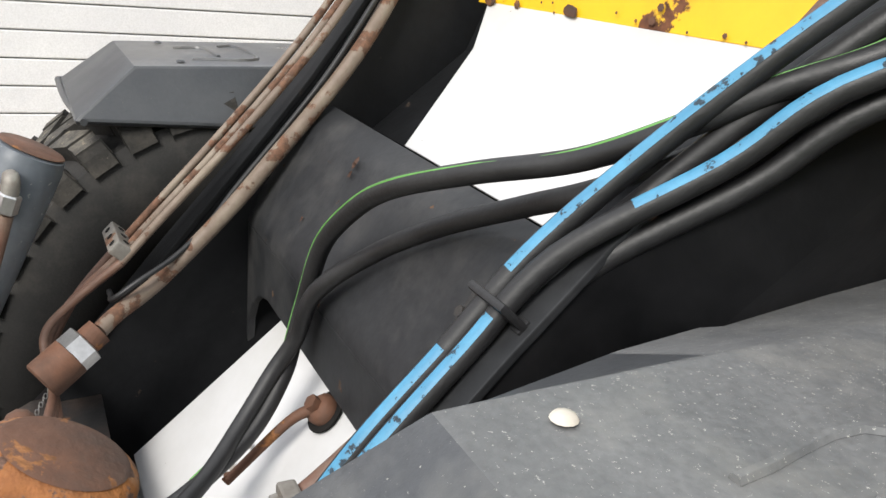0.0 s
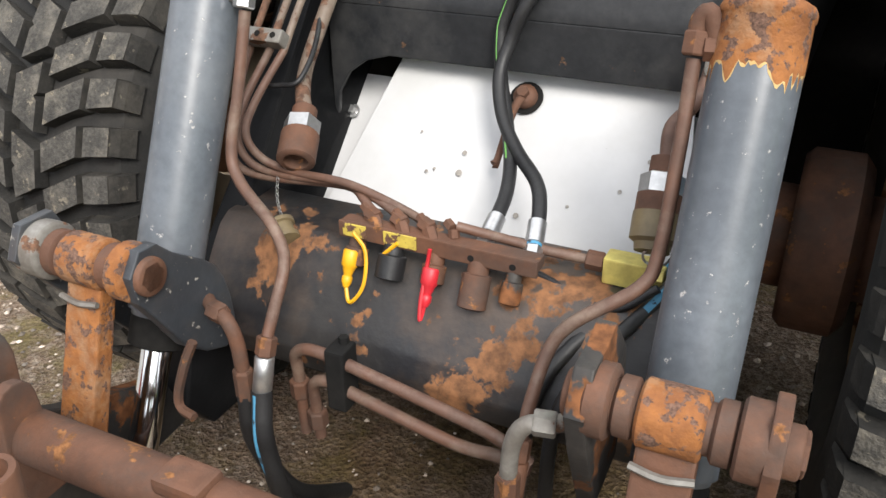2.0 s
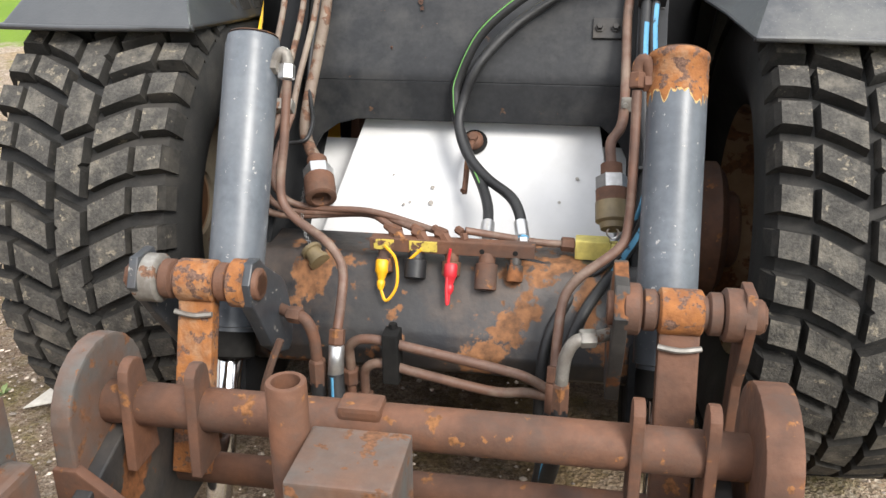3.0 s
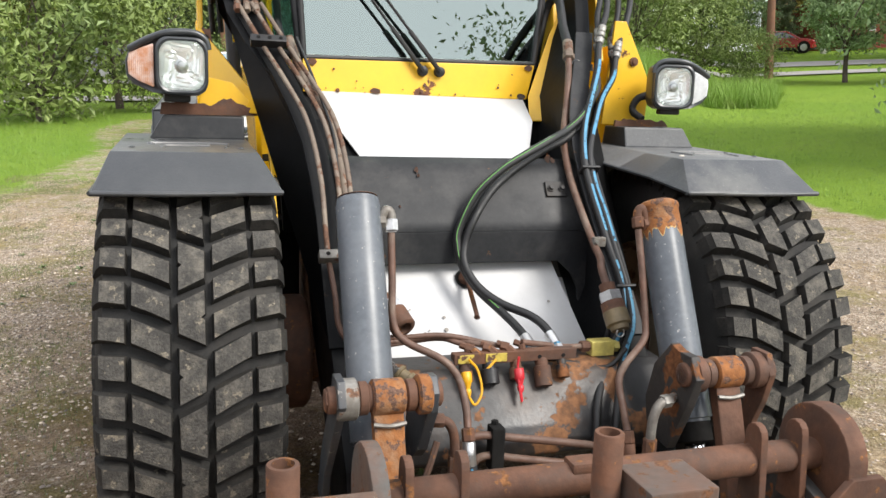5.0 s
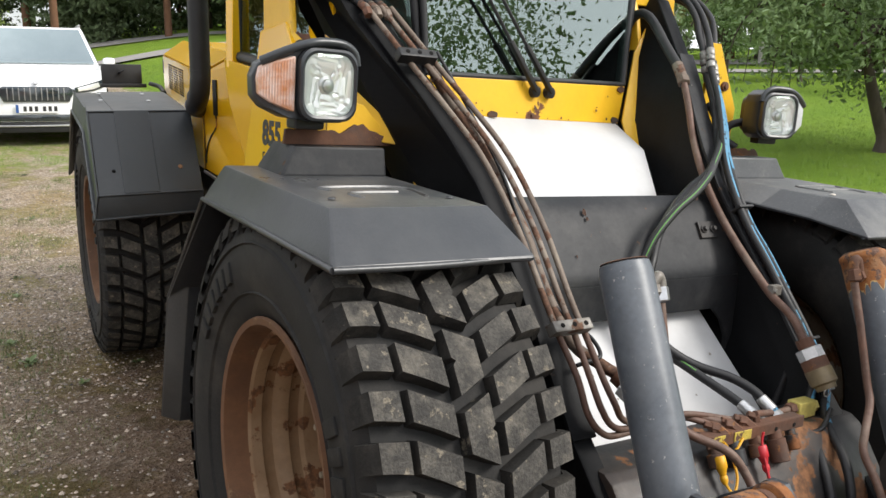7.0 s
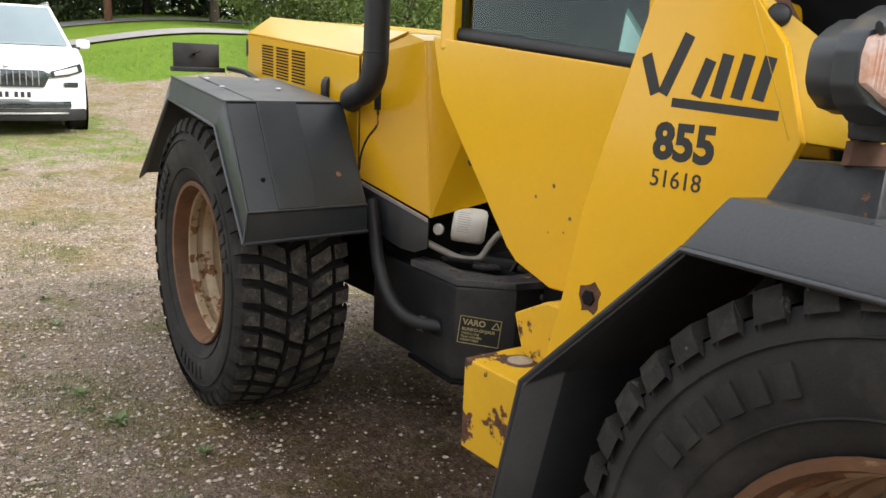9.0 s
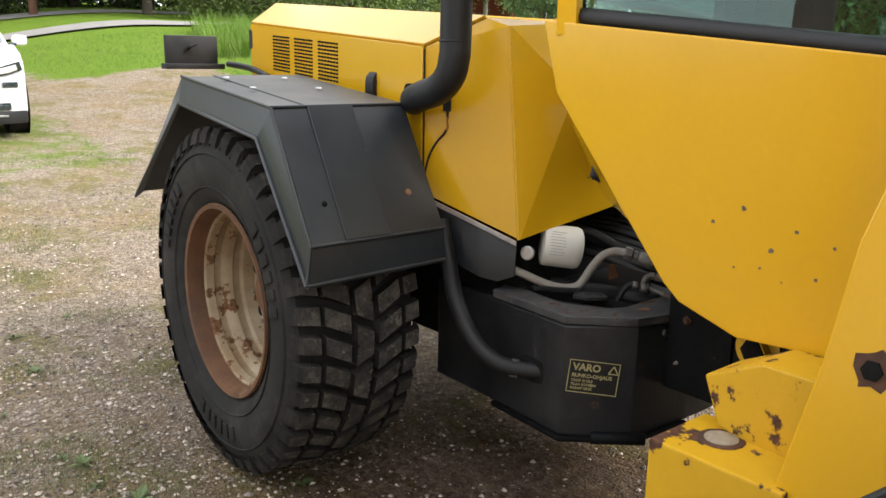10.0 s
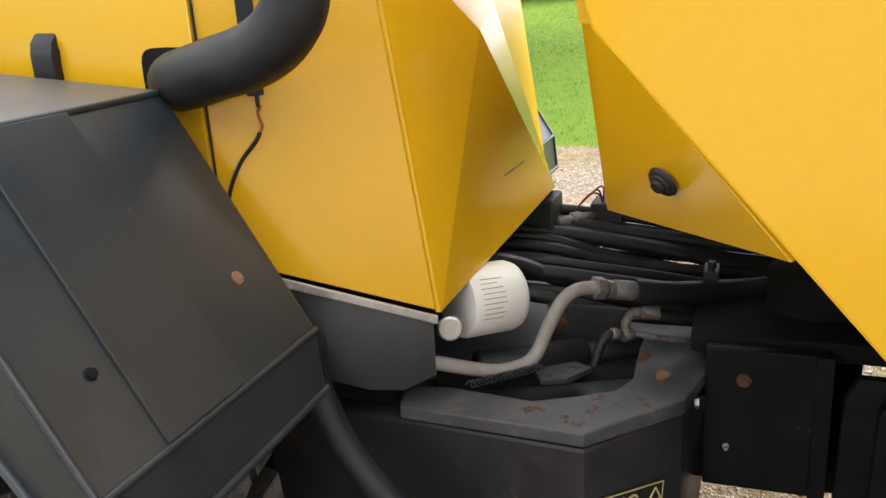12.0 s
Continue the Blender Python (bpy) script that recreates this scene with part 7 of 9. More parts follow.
# black apron under the hood and the articulation box with the warning plate
ap_top = [(-0.575, 2.35, 0.97), (-0.562, 2.19, 0.986), (-0.537, 2.133, 0.962), (-0.512, 2.076, 0.939), (-0.487, 2.019, 0.915), (-0.462, 1.962, 0.892), (-0.437, 1.905, 0.868)]
ap_low = [(-0.545, 2.33, 0.83), (-0.532, 2.19, 0.815), (-0.526, 2.125, 0.800), (-0.514, 2.068, 0.772), (-0.490, 2.010, 0.749), (-0.464, 1.957, 0.742), (-0.440, 1.905, 0.765)]
rpart("apron", rounded(sheet([[ap_top[k], ap_top[k + 1], ap_low[k + 1], ap_low[k]] for k in range(6)], 0.008, 0.002)), PLASTIC, label="black bent rubber apron")
TOPL = [(-0.472, 1.965), (-0.492, 1.640), (-0.345, 1.497), (-0.215, 1.466), (-0.10, 1.475), (-0.10, 1.595), (-0.146, 1.597), (-0.281, 1.592), (-0.333, 1.616), (-0.371, 1.682), (-0.402, 1.745), (-0.385, 1.90), (-0.400, 1.985)]
tank = rpart("articulation_box", prism([(-0.470, 1.935), (-0.492, 1.640), (-0.335, 1.500), (-0.10, 1.480), (0.10, 1.480), (0.27, 1.500), (0.43, 1.640), (0.41, 1.935), (0.40, 2.25), (-0.46, 2.25)], 0.345, 0.688, "z", 0.008), TANK_BLACK, label="black steel box round the steering joint")
rpart("joint_plate", merge(box(-0.240, -0.215, 1.262, 1.47, 0.495, 0.770, 0.004), box(-0.246, -0.238, 1.262, 1.290, 0.495, 0.770, 0.002)), BOX_BLACK, label="black steel joint plate")
rpart("bolt", lathe([(0, 0.006), (0.005, 0.006), (0.006, 0.0035), (0.014, 0.0035)], (-0.240, 1.430, 0.580), (-1, 0, 0), 6), GREY_ZINC, label="zinc bolt")
rpart("bolt", lathe([(0, 0.013), (0.008, 0.013), (0.009, 0.008), (0.014, 0.008)], (-0.240, 1.405, 0.715), (-1, 0, 0), 6), RUSTY, label="rusty bolt")
for y, z0, z1, x in ((1.215, 0.42, 0.745, -0.262), (1.165, 0.36, 0.735, -0.285)):
    rpart("joint_lug", rounded(prism([(y - 0.26, z0 - 0.04), (y - 0.02, z0 - 0.03), (y + 0.036, z0 + 0.05), (y + 0.030, z1 - 0.04), (y + 0.01, z1), (y - 0.26, z1)], x, x + 0.022, "x", 0.004)), BOX_BLACK, label="black joint lug")
rpart("pin", lathe([(0, 0.042), (0.02, 0.040), (0.026, 0.025), (0.04, 0.024)], (-0.285, 1.175, 0.40), (-1, 0, 0), 16), BLACK, label="greasy black pivot pin")
rpart("box_rim", prism(TOPL, 0.690, 0.716, "z", 0.004), WORN, tank, "worn top flange with paint gone")
rpart("rust_flake", prism([(-0.260 + 0.022 * (1 + 0.3 * math.sin(k * 2.3)) * math.cos(k * 0.63), 1.543 + 0.012 * (1 + 0.3 * math.sin(k * 1.7)) * math.sin(k * 0.63)) for k in range(10)], 0.7162, 0.7170, "z", 0), ORANGE_RUST, tank, "orange rust where paint has flaked")
rpart("box_foot", merge(prism([(-0.480, 1.95), (-0.503, 1.636), (-0.340, 1.490), (-0.10, 1.466), (-0.10, 1.52), (-0.33, 1.53), (-0.48, 1.66), (-0.46, 1.95)], 0.330, 0.346, "z", 0.004), rod((-0.43, 1.575, 0.345), (-0.31, 1.47, 0.345), 0.018, 12)), BOX_BLACK, tank)
hm = prism([(1.770 + 0.050 * math.copysign(abs(math.cos(a)) ** 0.5, math.cos(a)), 0.511 + 0.038 * math.copysign(abs(math.sin(a)) ** 0.5, math.sin(a))) for a in (2 * math.pi * k / 24 for k in range(24))], -0.4865, -0.476, "x", 0)
rpart("hose_opening", hm, DARK, tank, "dark rounded opening")
rpart("black_hose", tube([(-0.55, 2.13, 0.92), (-0.565, 2.075, 0.80), (-0.575, 2.02, 0.68), (-0.575, 1.93, 0.575), (-0.545, 1.85, 0.52), (-0.490, 1.775, 0.508), (-0.44, 1.72, 0.51)], 0.026, 14, 7), HOSE, label="thick black rubber hose into the box")
rpart("hose_clip", rod((-0.522, 1.822, 0.510), (-0.508, 1.802, 0.508), 0.028, 16, 0.001), ZINC)
# warning plate, on the slanting wall
A, B = Vector((-0.480, 1.641, 0.590)), Vector((-0.362, 1.536, 0.575))
ux = (B - A).normalized()
un = Vector((ux.y, -ux.x, 0)).normalized()
uz = un.cross(ux) * -1
if uz.z < 0:
    uz = -uz
if un.dot(Vector((-1, -1, 0))) < 0:
    un = -un
PM = Matrix((ux, uz, un)).transposed().to_4x4()
wall_a, wall_b = Vector((-0.492, 1.640, 0)), Vector((-0.335, 1.500, 0))
plate_at = wall_a.lerp(wall_b, 0.08) + un * 0.0025 + Vector((0, 0, 0.592))
PM.translation = plate_at
W, H = 0.153, 0.106
plate = rpart("warning_plate", box(0, W, -H, 0, 0, 0.0025, 0.0008, PM), SIGN, label="black warning plate with yellow border and lettering")
for b in (box(0.003, W - 0.003, -0.0055, -0.003, 0.0025, 0.0032, 0, PM), box(0.003, W - 0.003, -H + 0.003, -H + 0.0055, 0.0025, 0.0032, 0, PM), box(0.003, 0.0055, -H + 0.003, -0.003, 0.0025, 0.0032, 0, PM), box(W - 0.0055, W - 0.003, -H + 0.003, -0.003, 0.0025, 0.0032, 0, PM)):
    rpart("border", b, INK, plate)
for text, size, x, y, bold in (("VARO", 0.030, 0.014, -0.034, 0.0009), ("RUNKO-OHJAUS", 0.0155, 0.014, -0.055, 0.0004), ("TÄSSÄ EI OLE", 0.0105, 0.014, -0.069, 0.0002), ("TILAA KONEEN", 0.0105, 0.014, -0.081, 0.0002), ("KÄÄNTYESSÄ", 0.0105, 0.014, -0.093, 0.0002)):
    words(text, size, INK, PM @ pose(x, y, 0.0028), plate, "lettering", bold=bold)
tri_ = bmesh.new()
for p, q in (((0.118, -0.036), (0.146, -0.036)), ((0.146, -0.036), (0.132, -0.012)), ((0.132, -0.012), (0.118, -0.036))):
    p, q = Vector((*p, 0.0028)), Vector((*q, 0.0028))
    merge(tri_, tube([p, (p + q) / 2, q], 0.0017, 6, 1))
tri_.transform(PM)
rpart("triangle", tri_, INK, plate)
# inside the box: filter, gauge, pipes, hoses
filt = rpart("oil_filter", lathe([(0, 0.050), (0.004, 0.064), (0.012, 0.067), (0.108, 0.067), (0.122, 0.062), (0.129, 0.048), (0.129, 0.01)], (-0.325, 1.905, 0.855), (0.72, -0.60, -0.10), 26), FILTER, label="off-white spin-on oil filter")
fa = Vector((0.72, -0.60, -0.10)).normalized()
fc = Vector((-0.80, -0.55, 0.35))
fc = (fc - fa * fc.dot(fa)).normalized()
fs_ = fa.cross(fc)
rf_ = random.Random(6)
for k in range(9):
    a = radians(-32 + 8 * k)
    q0 = Vector((-0.325, 1.905, 0.855)) + (fc * math.cos(a) + fs_ * math.sin(a)) * 0.0672
    u0, u1 = 0.018 + rf_.uniform(0, 0.006), 0.050 + rf_.uniform(0, 0.024)
    rpart("print", tube([q0 + fa * u0, q0 + fa * (u0 + u1) / 2, q0 + fa * u1], 0.0007, 4, 1), SCUFF, filt)
gauge = rpart("gauge", lathe([(0, 0.020), (0.004, 0.0225), (0.014, 0.0225), (0.016, 0.019)], (-0.392, 1.893, 0.838), (-0.93, -0.36, 0.05), 20), ZINC, label="small round pressure gauge")
rpart("dial", lathe([(0.0165, 0.0185), (0.0168, 0.0185)], (-0.392, 1.893, 0.838), (-0.93, -0.36, 0.05), 20), PALE, gauge)
rpart("grey_pipe", tube([(-0.43, 1.935, 0.785), (-0.41, 1.908, 0.773), (-0.35, 1.836, 0.738), (-0.31, 1.792, 0.733), (-0.285, 1.768, 0.748), (-0.265, 1.748, 0.795), (-0.240, 1.728, 0.836), (-0.215, 1.704, 0.853), (-0.19, 1.671, 0.852)], 0.0130, 14, 6), mat("grey_pipe", (0.33, 0.31, 0.27), (0.26, 0.23, 0.19), 14.0, 0.45, 0.6, bump=0.1), label="grey bent metal pipe")
rpart("pipe_nut", merge(hexnut((-0.195, 1.677, 0.852), (-0.180, 1.660, 0.847), 0.022), hexnut((-0.178, 1.656, 0.845), (-0.170, 1.646, 0.842), 0.018), rod((-0.168, 1.645, 0.841), (-0.130, 1.597, 0.826), 0.019, 14, 0.002)), CLAMP, label="steel pipe nut and ferrule")
rpart("hose", tube([(-0.14, 1.61, 0.830), (-0.08, 1.535, 0.808), (0.02, 1.42, 0.785), (0.12, 1.20, 0.78), (0.12, 0.9, 0.78)], 0.024, 12, 5), HOSE, label="black hydraulic hose")
rnd = random.Random(3)
for k in range(13):
    z = 0.752 + 0.0085 * k + rnd.uniform(-0.012, 0.012)
    x0 = -0.17 + 0.020 * k
    rpart("hose", tube([(x0, 2.02, z + 0.07), (x0 + 0.04, 1.82, z + 0.06), (x0 + 0.09, 1.62 + rnd.uniform(-0.03, 0.03), z + rnd.uniform(0.0, 0.03)), (0.02 + 0.014 * k, 1.35, z - 0.03 + rnd.uniform(-0.02, 0.02)), (0.06 + 0.008 * k, 0.95, z - 0.02)], 0.0095 + rnd.uniform(0, 0.009), 10, 5), HOSE, label="black hydraulic hose through the joint")
rpart("hose_clamp", merge(box(-0.02, 0.04, 1.46, 1.49, 0.80, 0.835, 0.004), lathe([(0, 0.008), (0.012, 0.008)], (0.01, 1.475, 0.835), (0, 0, 1), 6)), HOSE, label="hose clamp")
rpart("fitting", merge(hexnut((-0.168, 1.628, 0.748), (-0.150, 1.612, 0.748), 0.015), tube([(-0.159, 1.620, 0.748), (-0.160, 1.622, 0.770), (-0.155, 1.614, 0.785), (-0.148, 1.606, 0.788)], 0.009, 8, 4), hexnut((-0.150, 1.611, 0.787), (-0.136, 1.594, 0.786), 0.012), rod((-0.138, 1.596, 0.786), (-0.128, 1.562, 0.783), 0.013, 12, 0.002), hexnut((-0.186, 1.646, 0.757), (-0.174, 1.634, 0.753), 0.012)), CLAMP, label="small steel pipe fittings")
rpart("thin_pipe", tube([(-0.150, 1.612, 0.747), (-0.12, 1.548, 0.728), (-0.094, 1.508, 0.712), (-0.086, 1.492, 0.695), (-0.088, 1.488, 0.655), (-0.090, 1.480, 0.60)], 0.0062, 8, 5), CLAMP, label="thin grey pipe over the flange")
rpart("short_hose", tube([(-0.184, 1.644, 0.757), (-0.196, 1.655, 0.752), (-0.206, 1.664, 0.735), (-0.225, 1.676, 0.690), (-0.24, 1.686, 0.66)], 0.0095, 10, 5), HOSE, label="short black hose with pale print")
rpart("spring", tube([(-0.40 + 0.0011 * k, 1.86 - 0.0012 * k + 0.007 * math.cos(k * 1.2), 0.732 + 0.007 * math.sin(k * 1.2)) for k in range(90)], 0.0022, 5, 1), BLACK, label="thin coil spring")
rpart("inner_cylinder", merge(rod((-0.30, 1.88, 0.715), (-0.165, 1.70, 0.700), 0.034, 18, 0.004), rod((-0.17, 1.71, 0.700), (-0.10, 1.60, 0.693), 0.027, 16, 0.003)), HOSE, label="black cylinder lying behind the flange")
rpart("fitting_plate", box(-0.135, -0.128, 1.62, 1.78, 0.70, 0.79, 0.003), BLACK_RUST, label="dirty upright steel plate")
rpart("valve", merge(rounded(prism([(-0.345, 1.745), (-0.30, 1.77), (-0.255, 1.70), (-0.275, 1.665), (-0.33, 1.70)], 0.716, 0.728, "z", 0.003)), *[lathe([(0, 0.006), (0.003, 0.005)], (-0.325 + 0.022 * (k % 3), 1.735 - 0.022 * (k % 3) + 0.014 * (k // 3), 0.728), (0, 0, 1), 8) for k in range(6)]), BLACK, label="small perforated black lock plate")
rpart("bolt", merge(lathe([(0, 0.012), (0.008, 0.012)], (-0.23, 1.487, 0.655), (0, -1, 0), 6)), ZINC, label="zinc bolt")
rpart("steering_cylinder", merge(rod((-0.33, 1.95, 0.69), (-0.12, 1.40, 0.66), 0.032, 16)), DARK, label="dark steering cylinder")
rpart("joint", merge(rod((-0.02, 1.28, 0.48), (-0.02, 1.28, 0.86), 0.09, 20, 0.01), box(-0.20, 0.16, 1.12, 1.50, 0.48, 0.53, 0.01), box(-0.20, 0.16, 1.12, 1.50, 0.74, 0.78, 0.01)), DARK, label="dark centre joint")
rpart("bolt_plate_far", prism([(0.16, 1.40), (0.20, 1.72), (0.40, 1.78), (0.44, 1.60), (0.36, 1.40)], 0.785, 0.800, "z", 0.004), WORN, label="worn steel flange on the far side")
rpart("connector", merge(rod((0.06, 1.80, 0.90), (0.13, 1.73, 0.90), 0.013, 12), hexnut((0.085, 1.775, 0.90), (0.105, 1.755, 0.90), 0.018)), CLAMP, label="grey hose connector")
for cb_ in (box(0.12, 0.20, 1.67, 1.74, 0.86, 0.93, 0.006), box(0.02, 0.12, 1.80, 1.87, 0.84, 0.96, 0.006)):
    rpart("connector_block", cb_, HOSE, label="black connector block")
RED_WIRE = mat("red_wire", (0.28, 0.035, 0.03), None, 20, 0.5)
for k in range(3):
    rpart("wire", tube([(0.10 + 0.012 * k, 1.765, 0.925), (0.115 + 0.01 * k, 1.735 - 0.01 * k, 0.955 + 0.006 * k), (0.145, 1.715, 0.935 - 0.012 * k), (0.135 + 0.008 * k, 1.70, 0.885), (0.15, 1.66, 0.855)], 0.0022, 6, 6), RED_WIRE, label="thin red wire")
rpart("hose", tube([(-0.20, 1.99, 0.90), (-0.12, 1.86, 0.87), (-0.05, 1.74, 0.80), (0.02, 1.60, 0.745), (0.08, 1.40, 0.73)], 0.016, 12, 5), HOSE, label="black hydraulic hose crossing the others")
rpart("pivot_bolt", merge(lathe([(0, 0.058), (0.012, 0.056), (0.013, 0.036)], (-0.470, 1.06, 0.782), (-1, 0, 0), 22), lathe([(0.012, 0.036), (0.035, 0.033)], (-0.470, 1.06, 0.782), (-1, 0, 0), 6)), YELLOW_RUSTY, label="pivot boss with a dark bolt")
rpart("bolt", lathe([(0.036, 0.03), (0.04, 0.028)], (-0.470, 1.06, 0.782), (-1, 0, 0), 6), DARK)
# yellow hinge block (step) behind the front wheel
step_ = rpart("hinge_block", merge(box(-0.90, -0.70, 0.76, 1.045, 0.44, 0.690, 0.006)), YELLOW_WORN, label="yellow steel step block with rusty edges")
rpart("step_knob", merge(lathe([(0, 0.034), (0.004, 0.034), (0.008, 0.022), (0.010, 0.01)], (-0.79, 0.95, 0.690), (0, 0, 1), 20)), PLUG_PALE, step_, "pale filler plug")
rpart("knob_rust", lathe([(0, 0.048), (0.0015, 0.046)], (-0.79, 0.95, 0.6905), (0, 0, 1), 14), RUSTY, step_)
rpart("hinge_rib", prism([(0.80, 0.66), (0.98, 0.70), (1.02, 0.80), (0.90, 0.86), (0.78, 0.86)], -0.76, -0.62, "x", 0.006), YELLOW_WORN, label="yellow bracket with rusty edges")
pb = fpart("side_bolt", lathe([(0, 0.018), (0.006, 0.018), (0.007, 0.011)], (-0.8055, 0.675, 0.945), (-1, 0, 0), 6), DARK, label="dark bolt in a rust spot")
fpart("rust_spot", prism([(0.675 + (0.031 + 0.009 * math.sin(k * 2.7)) * math.cos(k * 0.52), 0.945 + (0.036 + 0.009 * math.sin(k * 1.9)) * math.sin(k * 0.52)) for k in range(12)], -0.8062, -0.8050, "x", 0), RUSTY, pb)

# stencilled marks on the yellow side plate: the name as plain strokes, the numbers as they are
SIDE = FRONT @ Matrix(((0, 0, -1, -0.8058), (-1, 0, 0, 0.605), (0, 1, 0, 1.245), (0, 0, 0, 1)))
def stroke(points, r):
    bm = bmesh.new()
    for a, b in zip(points, points[1:]):
        a, b = Vector((*a, 0)), Vector((*b, 0))
        d = (b - a).normalized()
        n_ = Vector((-d.y, d.x, 0)) * r
        q = [a - d * r * 0.6 + n_, a - d * r * 0.6 - n_, b + d * r * 0.6 - n_, b + d * r * 0.6 + n_]
        vs = [bm.verts.new(v + Vector((0, 0, 0.0))) for v in q]
        bm.faces.new(vs)
    bm.transform(SIDE)
    return bm


for pts in ([(0.006, 0.222), (0.034, 0.160)], [(0.058, 0.160), (0.100, 0.262)], [(0.138, 0.160), (0.156, 0.215)], [(0.182, 0.160), (0.194, 0.225)], [(0.226, 0.160), (0.238, 0.225)], [(0.270, 0.160), (0.282, 0.222)], [(0.086, 0.138), (0.310, 0.128)]):
    part("name_stroke", stroke(pts, 0.013 if pts[0][1] > 0.15 else 0.009), INK_BLACK, loader, "slanting black painted strokes of a faded name", smooth=False)
words("855", 0.098, INK_BLACK, SIDE @ pose(0.050, 0.028, 0.0), loader, "number", "black stencilled number", bold=0.004)
words("51618", 0.050, INK_BLACK, SIDE @ pose(0.052, -0.030, 0.0), loader, "number", "small black stencilled number")

# ---- surroundings ----
def leaf_mesh(name, centres, size, material, parent, seed, label="", droop=0.0):
    """Many small folded leaves round the given centres, as one part."""
    rng = np.random.default_rng(seed)
    n = len(centres)
    d = rng.normal(size=(n, 3))
    d[:, 2] -= droop
    d /= np.linalg.norm(d, axis=1)[:, None]
    e = rng.normal(size=(n, 3))
    e -= d * (e * d).sum(1)[:, None]
    e /= np.linalg.norm(e, axis=1)[:, None]
    ln = size * rng.uniform(0.7, 1.35, (n, 1))
    w = ln * rng.uniform(0.42, 0.60, (n, 1))
    up = np.cross(d, e) * w * 0.35
    quads = np.stack([centres - d * ln * 0.5, centres + e * w * 0.5 + up, centres + d * ln * 0.5, centres - e * w * 0.5 + up], 1).reshape(-1, 3)
    faces = np.arange(4 * n).reshape(-1, 4)
    ob = raw(name, quads.tolist(), faces.tolist(), material, parent, label)
    return ob


def limb(p, q, r0, r1, bend, rng, seg=7):
    p, q = np.array(p, float), np.array(q, float)
    mid = (p + q) / 2 + rng.normal(size=3) * bend
    return tube([p, mid, q], [r0, (r0 + r1) / 2, r1], seg, 4)


def broadleaf(name, label, at, height, radius, trunk_h, leaf, bark, count, leaf_size, seed, trunk_r=0.12, flat=1.0, clumps=60, category="tree", fork_h=None, tight=(0.13, 0.26)):
    """A broad-leaved tree: forked trunk, limbs to clumps, leaves round each clump with gaps between."""
    rng = np.random.default_rng(seed)
    base = np.array([at[0], at[1], float(ground_z(at[0], at[1])) - 0.05])
    t = thing(name, label, category, base.tolist())
    fork = base + (rng.normal() * 0.05, rng.normal() * 0.05, fork_h or trunk_h)
    wood = tube([base, (base + fork) / 2 + rng.normal(size=3) * 0.03, fork], [trunk_r * 1.25, trunk_r, trunk_r * 0.85], 10, 4)
    centre = base + (0, 0, trunk_h + (height - trunk_h) * 0.48)
    pts = []
    while len(pts) < clumps:
        v = rng.normal(size=3)
        v /= np.linalg.norm(v)
        v *= rng.uniform(0.45, 1.0) ** 0.5
        pts.append(centre + v * (radius * rng.uniform(0.8, 1.12), radius * rng.uniform(0.8, 1.12), (height - trunk_h) * 0.52 * flat))
    pts = np.array(pts)
    if fork_h:
        # low forked: stout stems rise out of a short bole
        for dx, dy, dz, r in ((-0.55, 0.10, 1.15, 0.085), (0.05, -0.25, 1.30, 0.08), (0.50, 0.05, 1.20, 0.09), (-0.25, 0.35, 1.5, 0.06)):
            tip = fork + (dx, dy, dz)
            merge(wood, tube([fork - (0, 0, 0.12), fork + (dx * 0.55, dy * 0.55, dz * 0.42), tip], [trunk_r * 0.75, r, r * 0.7], 9, 5))
            near_ = sorted(range(len(pts)), key=lambda q: float(np.linalg.norm(pts[q] - tip)))[:7]
            for q in near_:
                merge(wood, limb(tip, pts[q], r * 0.5, 0.012, 0.12, rng, 6))
    for k in range(0 if fork_h else min(14, clumps)):
        merge(wood, limb(fork - (0, 0, rng.uniform(0, trunk_h * 0.25)), pts[k], trunk_r * 0.5, trunk_r * 0.08, radius * 0.12, rng))
    part("trunk", wood, bark, t)
    per = count // clumps
    cs = np.concatenate([p + rng.normal(size=(per, 3)) * radius * rng.uniform(*tight) * (1, 1, 0.75) for p in pts])
    leaf_mesh("crown", cs, leaf_size, leaf, t, seed + 1, droop=0.4)
    return t


def conifer(name, label, at, height, radius, needles, bark, count, seed, bare=0.15, trunk_r=0.16, size=0.34):
    """A pine or spruce: straight tapered trunk, whorls of drooping boughs set with tufts."""
    rng = np.random.default_rng(seed)
    base = np.array([at[0], at[1], float(ground_z(at[0], at[1])) - 0.05])
    t = thing(name, label, "tree", base.tolist())
    wood = tube([base, base + (rng.normal() * 0.1, rng.normal() * 0.1, height * 0.5), base + (0, 0, height)], [trunk_r, trunk_r * 0.7, 0.03], 10, 5)
    cs = []
    boughs = int(height * 7)
    for k in range(boughs):
        u = bare + (1 - bare) * (k + rng.uniform()) / boughs
        a = rng.uniform(0, 2 * math.pi)
        ln = radius * (1 - u) ** 0.75 * rng.uniform(0.6, 1.15) + 0.25
        p = base + (0, 0, height * u)
        q = p + (math.cos(a) * ln, math.sin(a) * ln, -ln * 0.22 + rng.normal() * 0.2)
        if k % 3 == 0:
            merge(wood, limb(p, q, 0.045 * (1 - u) + 0.012, 0.008, 0.05, rng, 5))
        m = max(6, int(count / boughs * ln / radius * 2.2))
        w = rng.uniform(0.25, 1.02, (m, 1))
        cs.append(p + (q - p) * w + rng.normal(size=(m, 3)) * (0.10 + 0.10 * ln) * (1, 1, 0.5))
    part("trunk", wood, bark, t)
    leaf_mesh("crown", np.concatenate(cs), size, needles, t, seed + 1, droop=0.5)
    return t


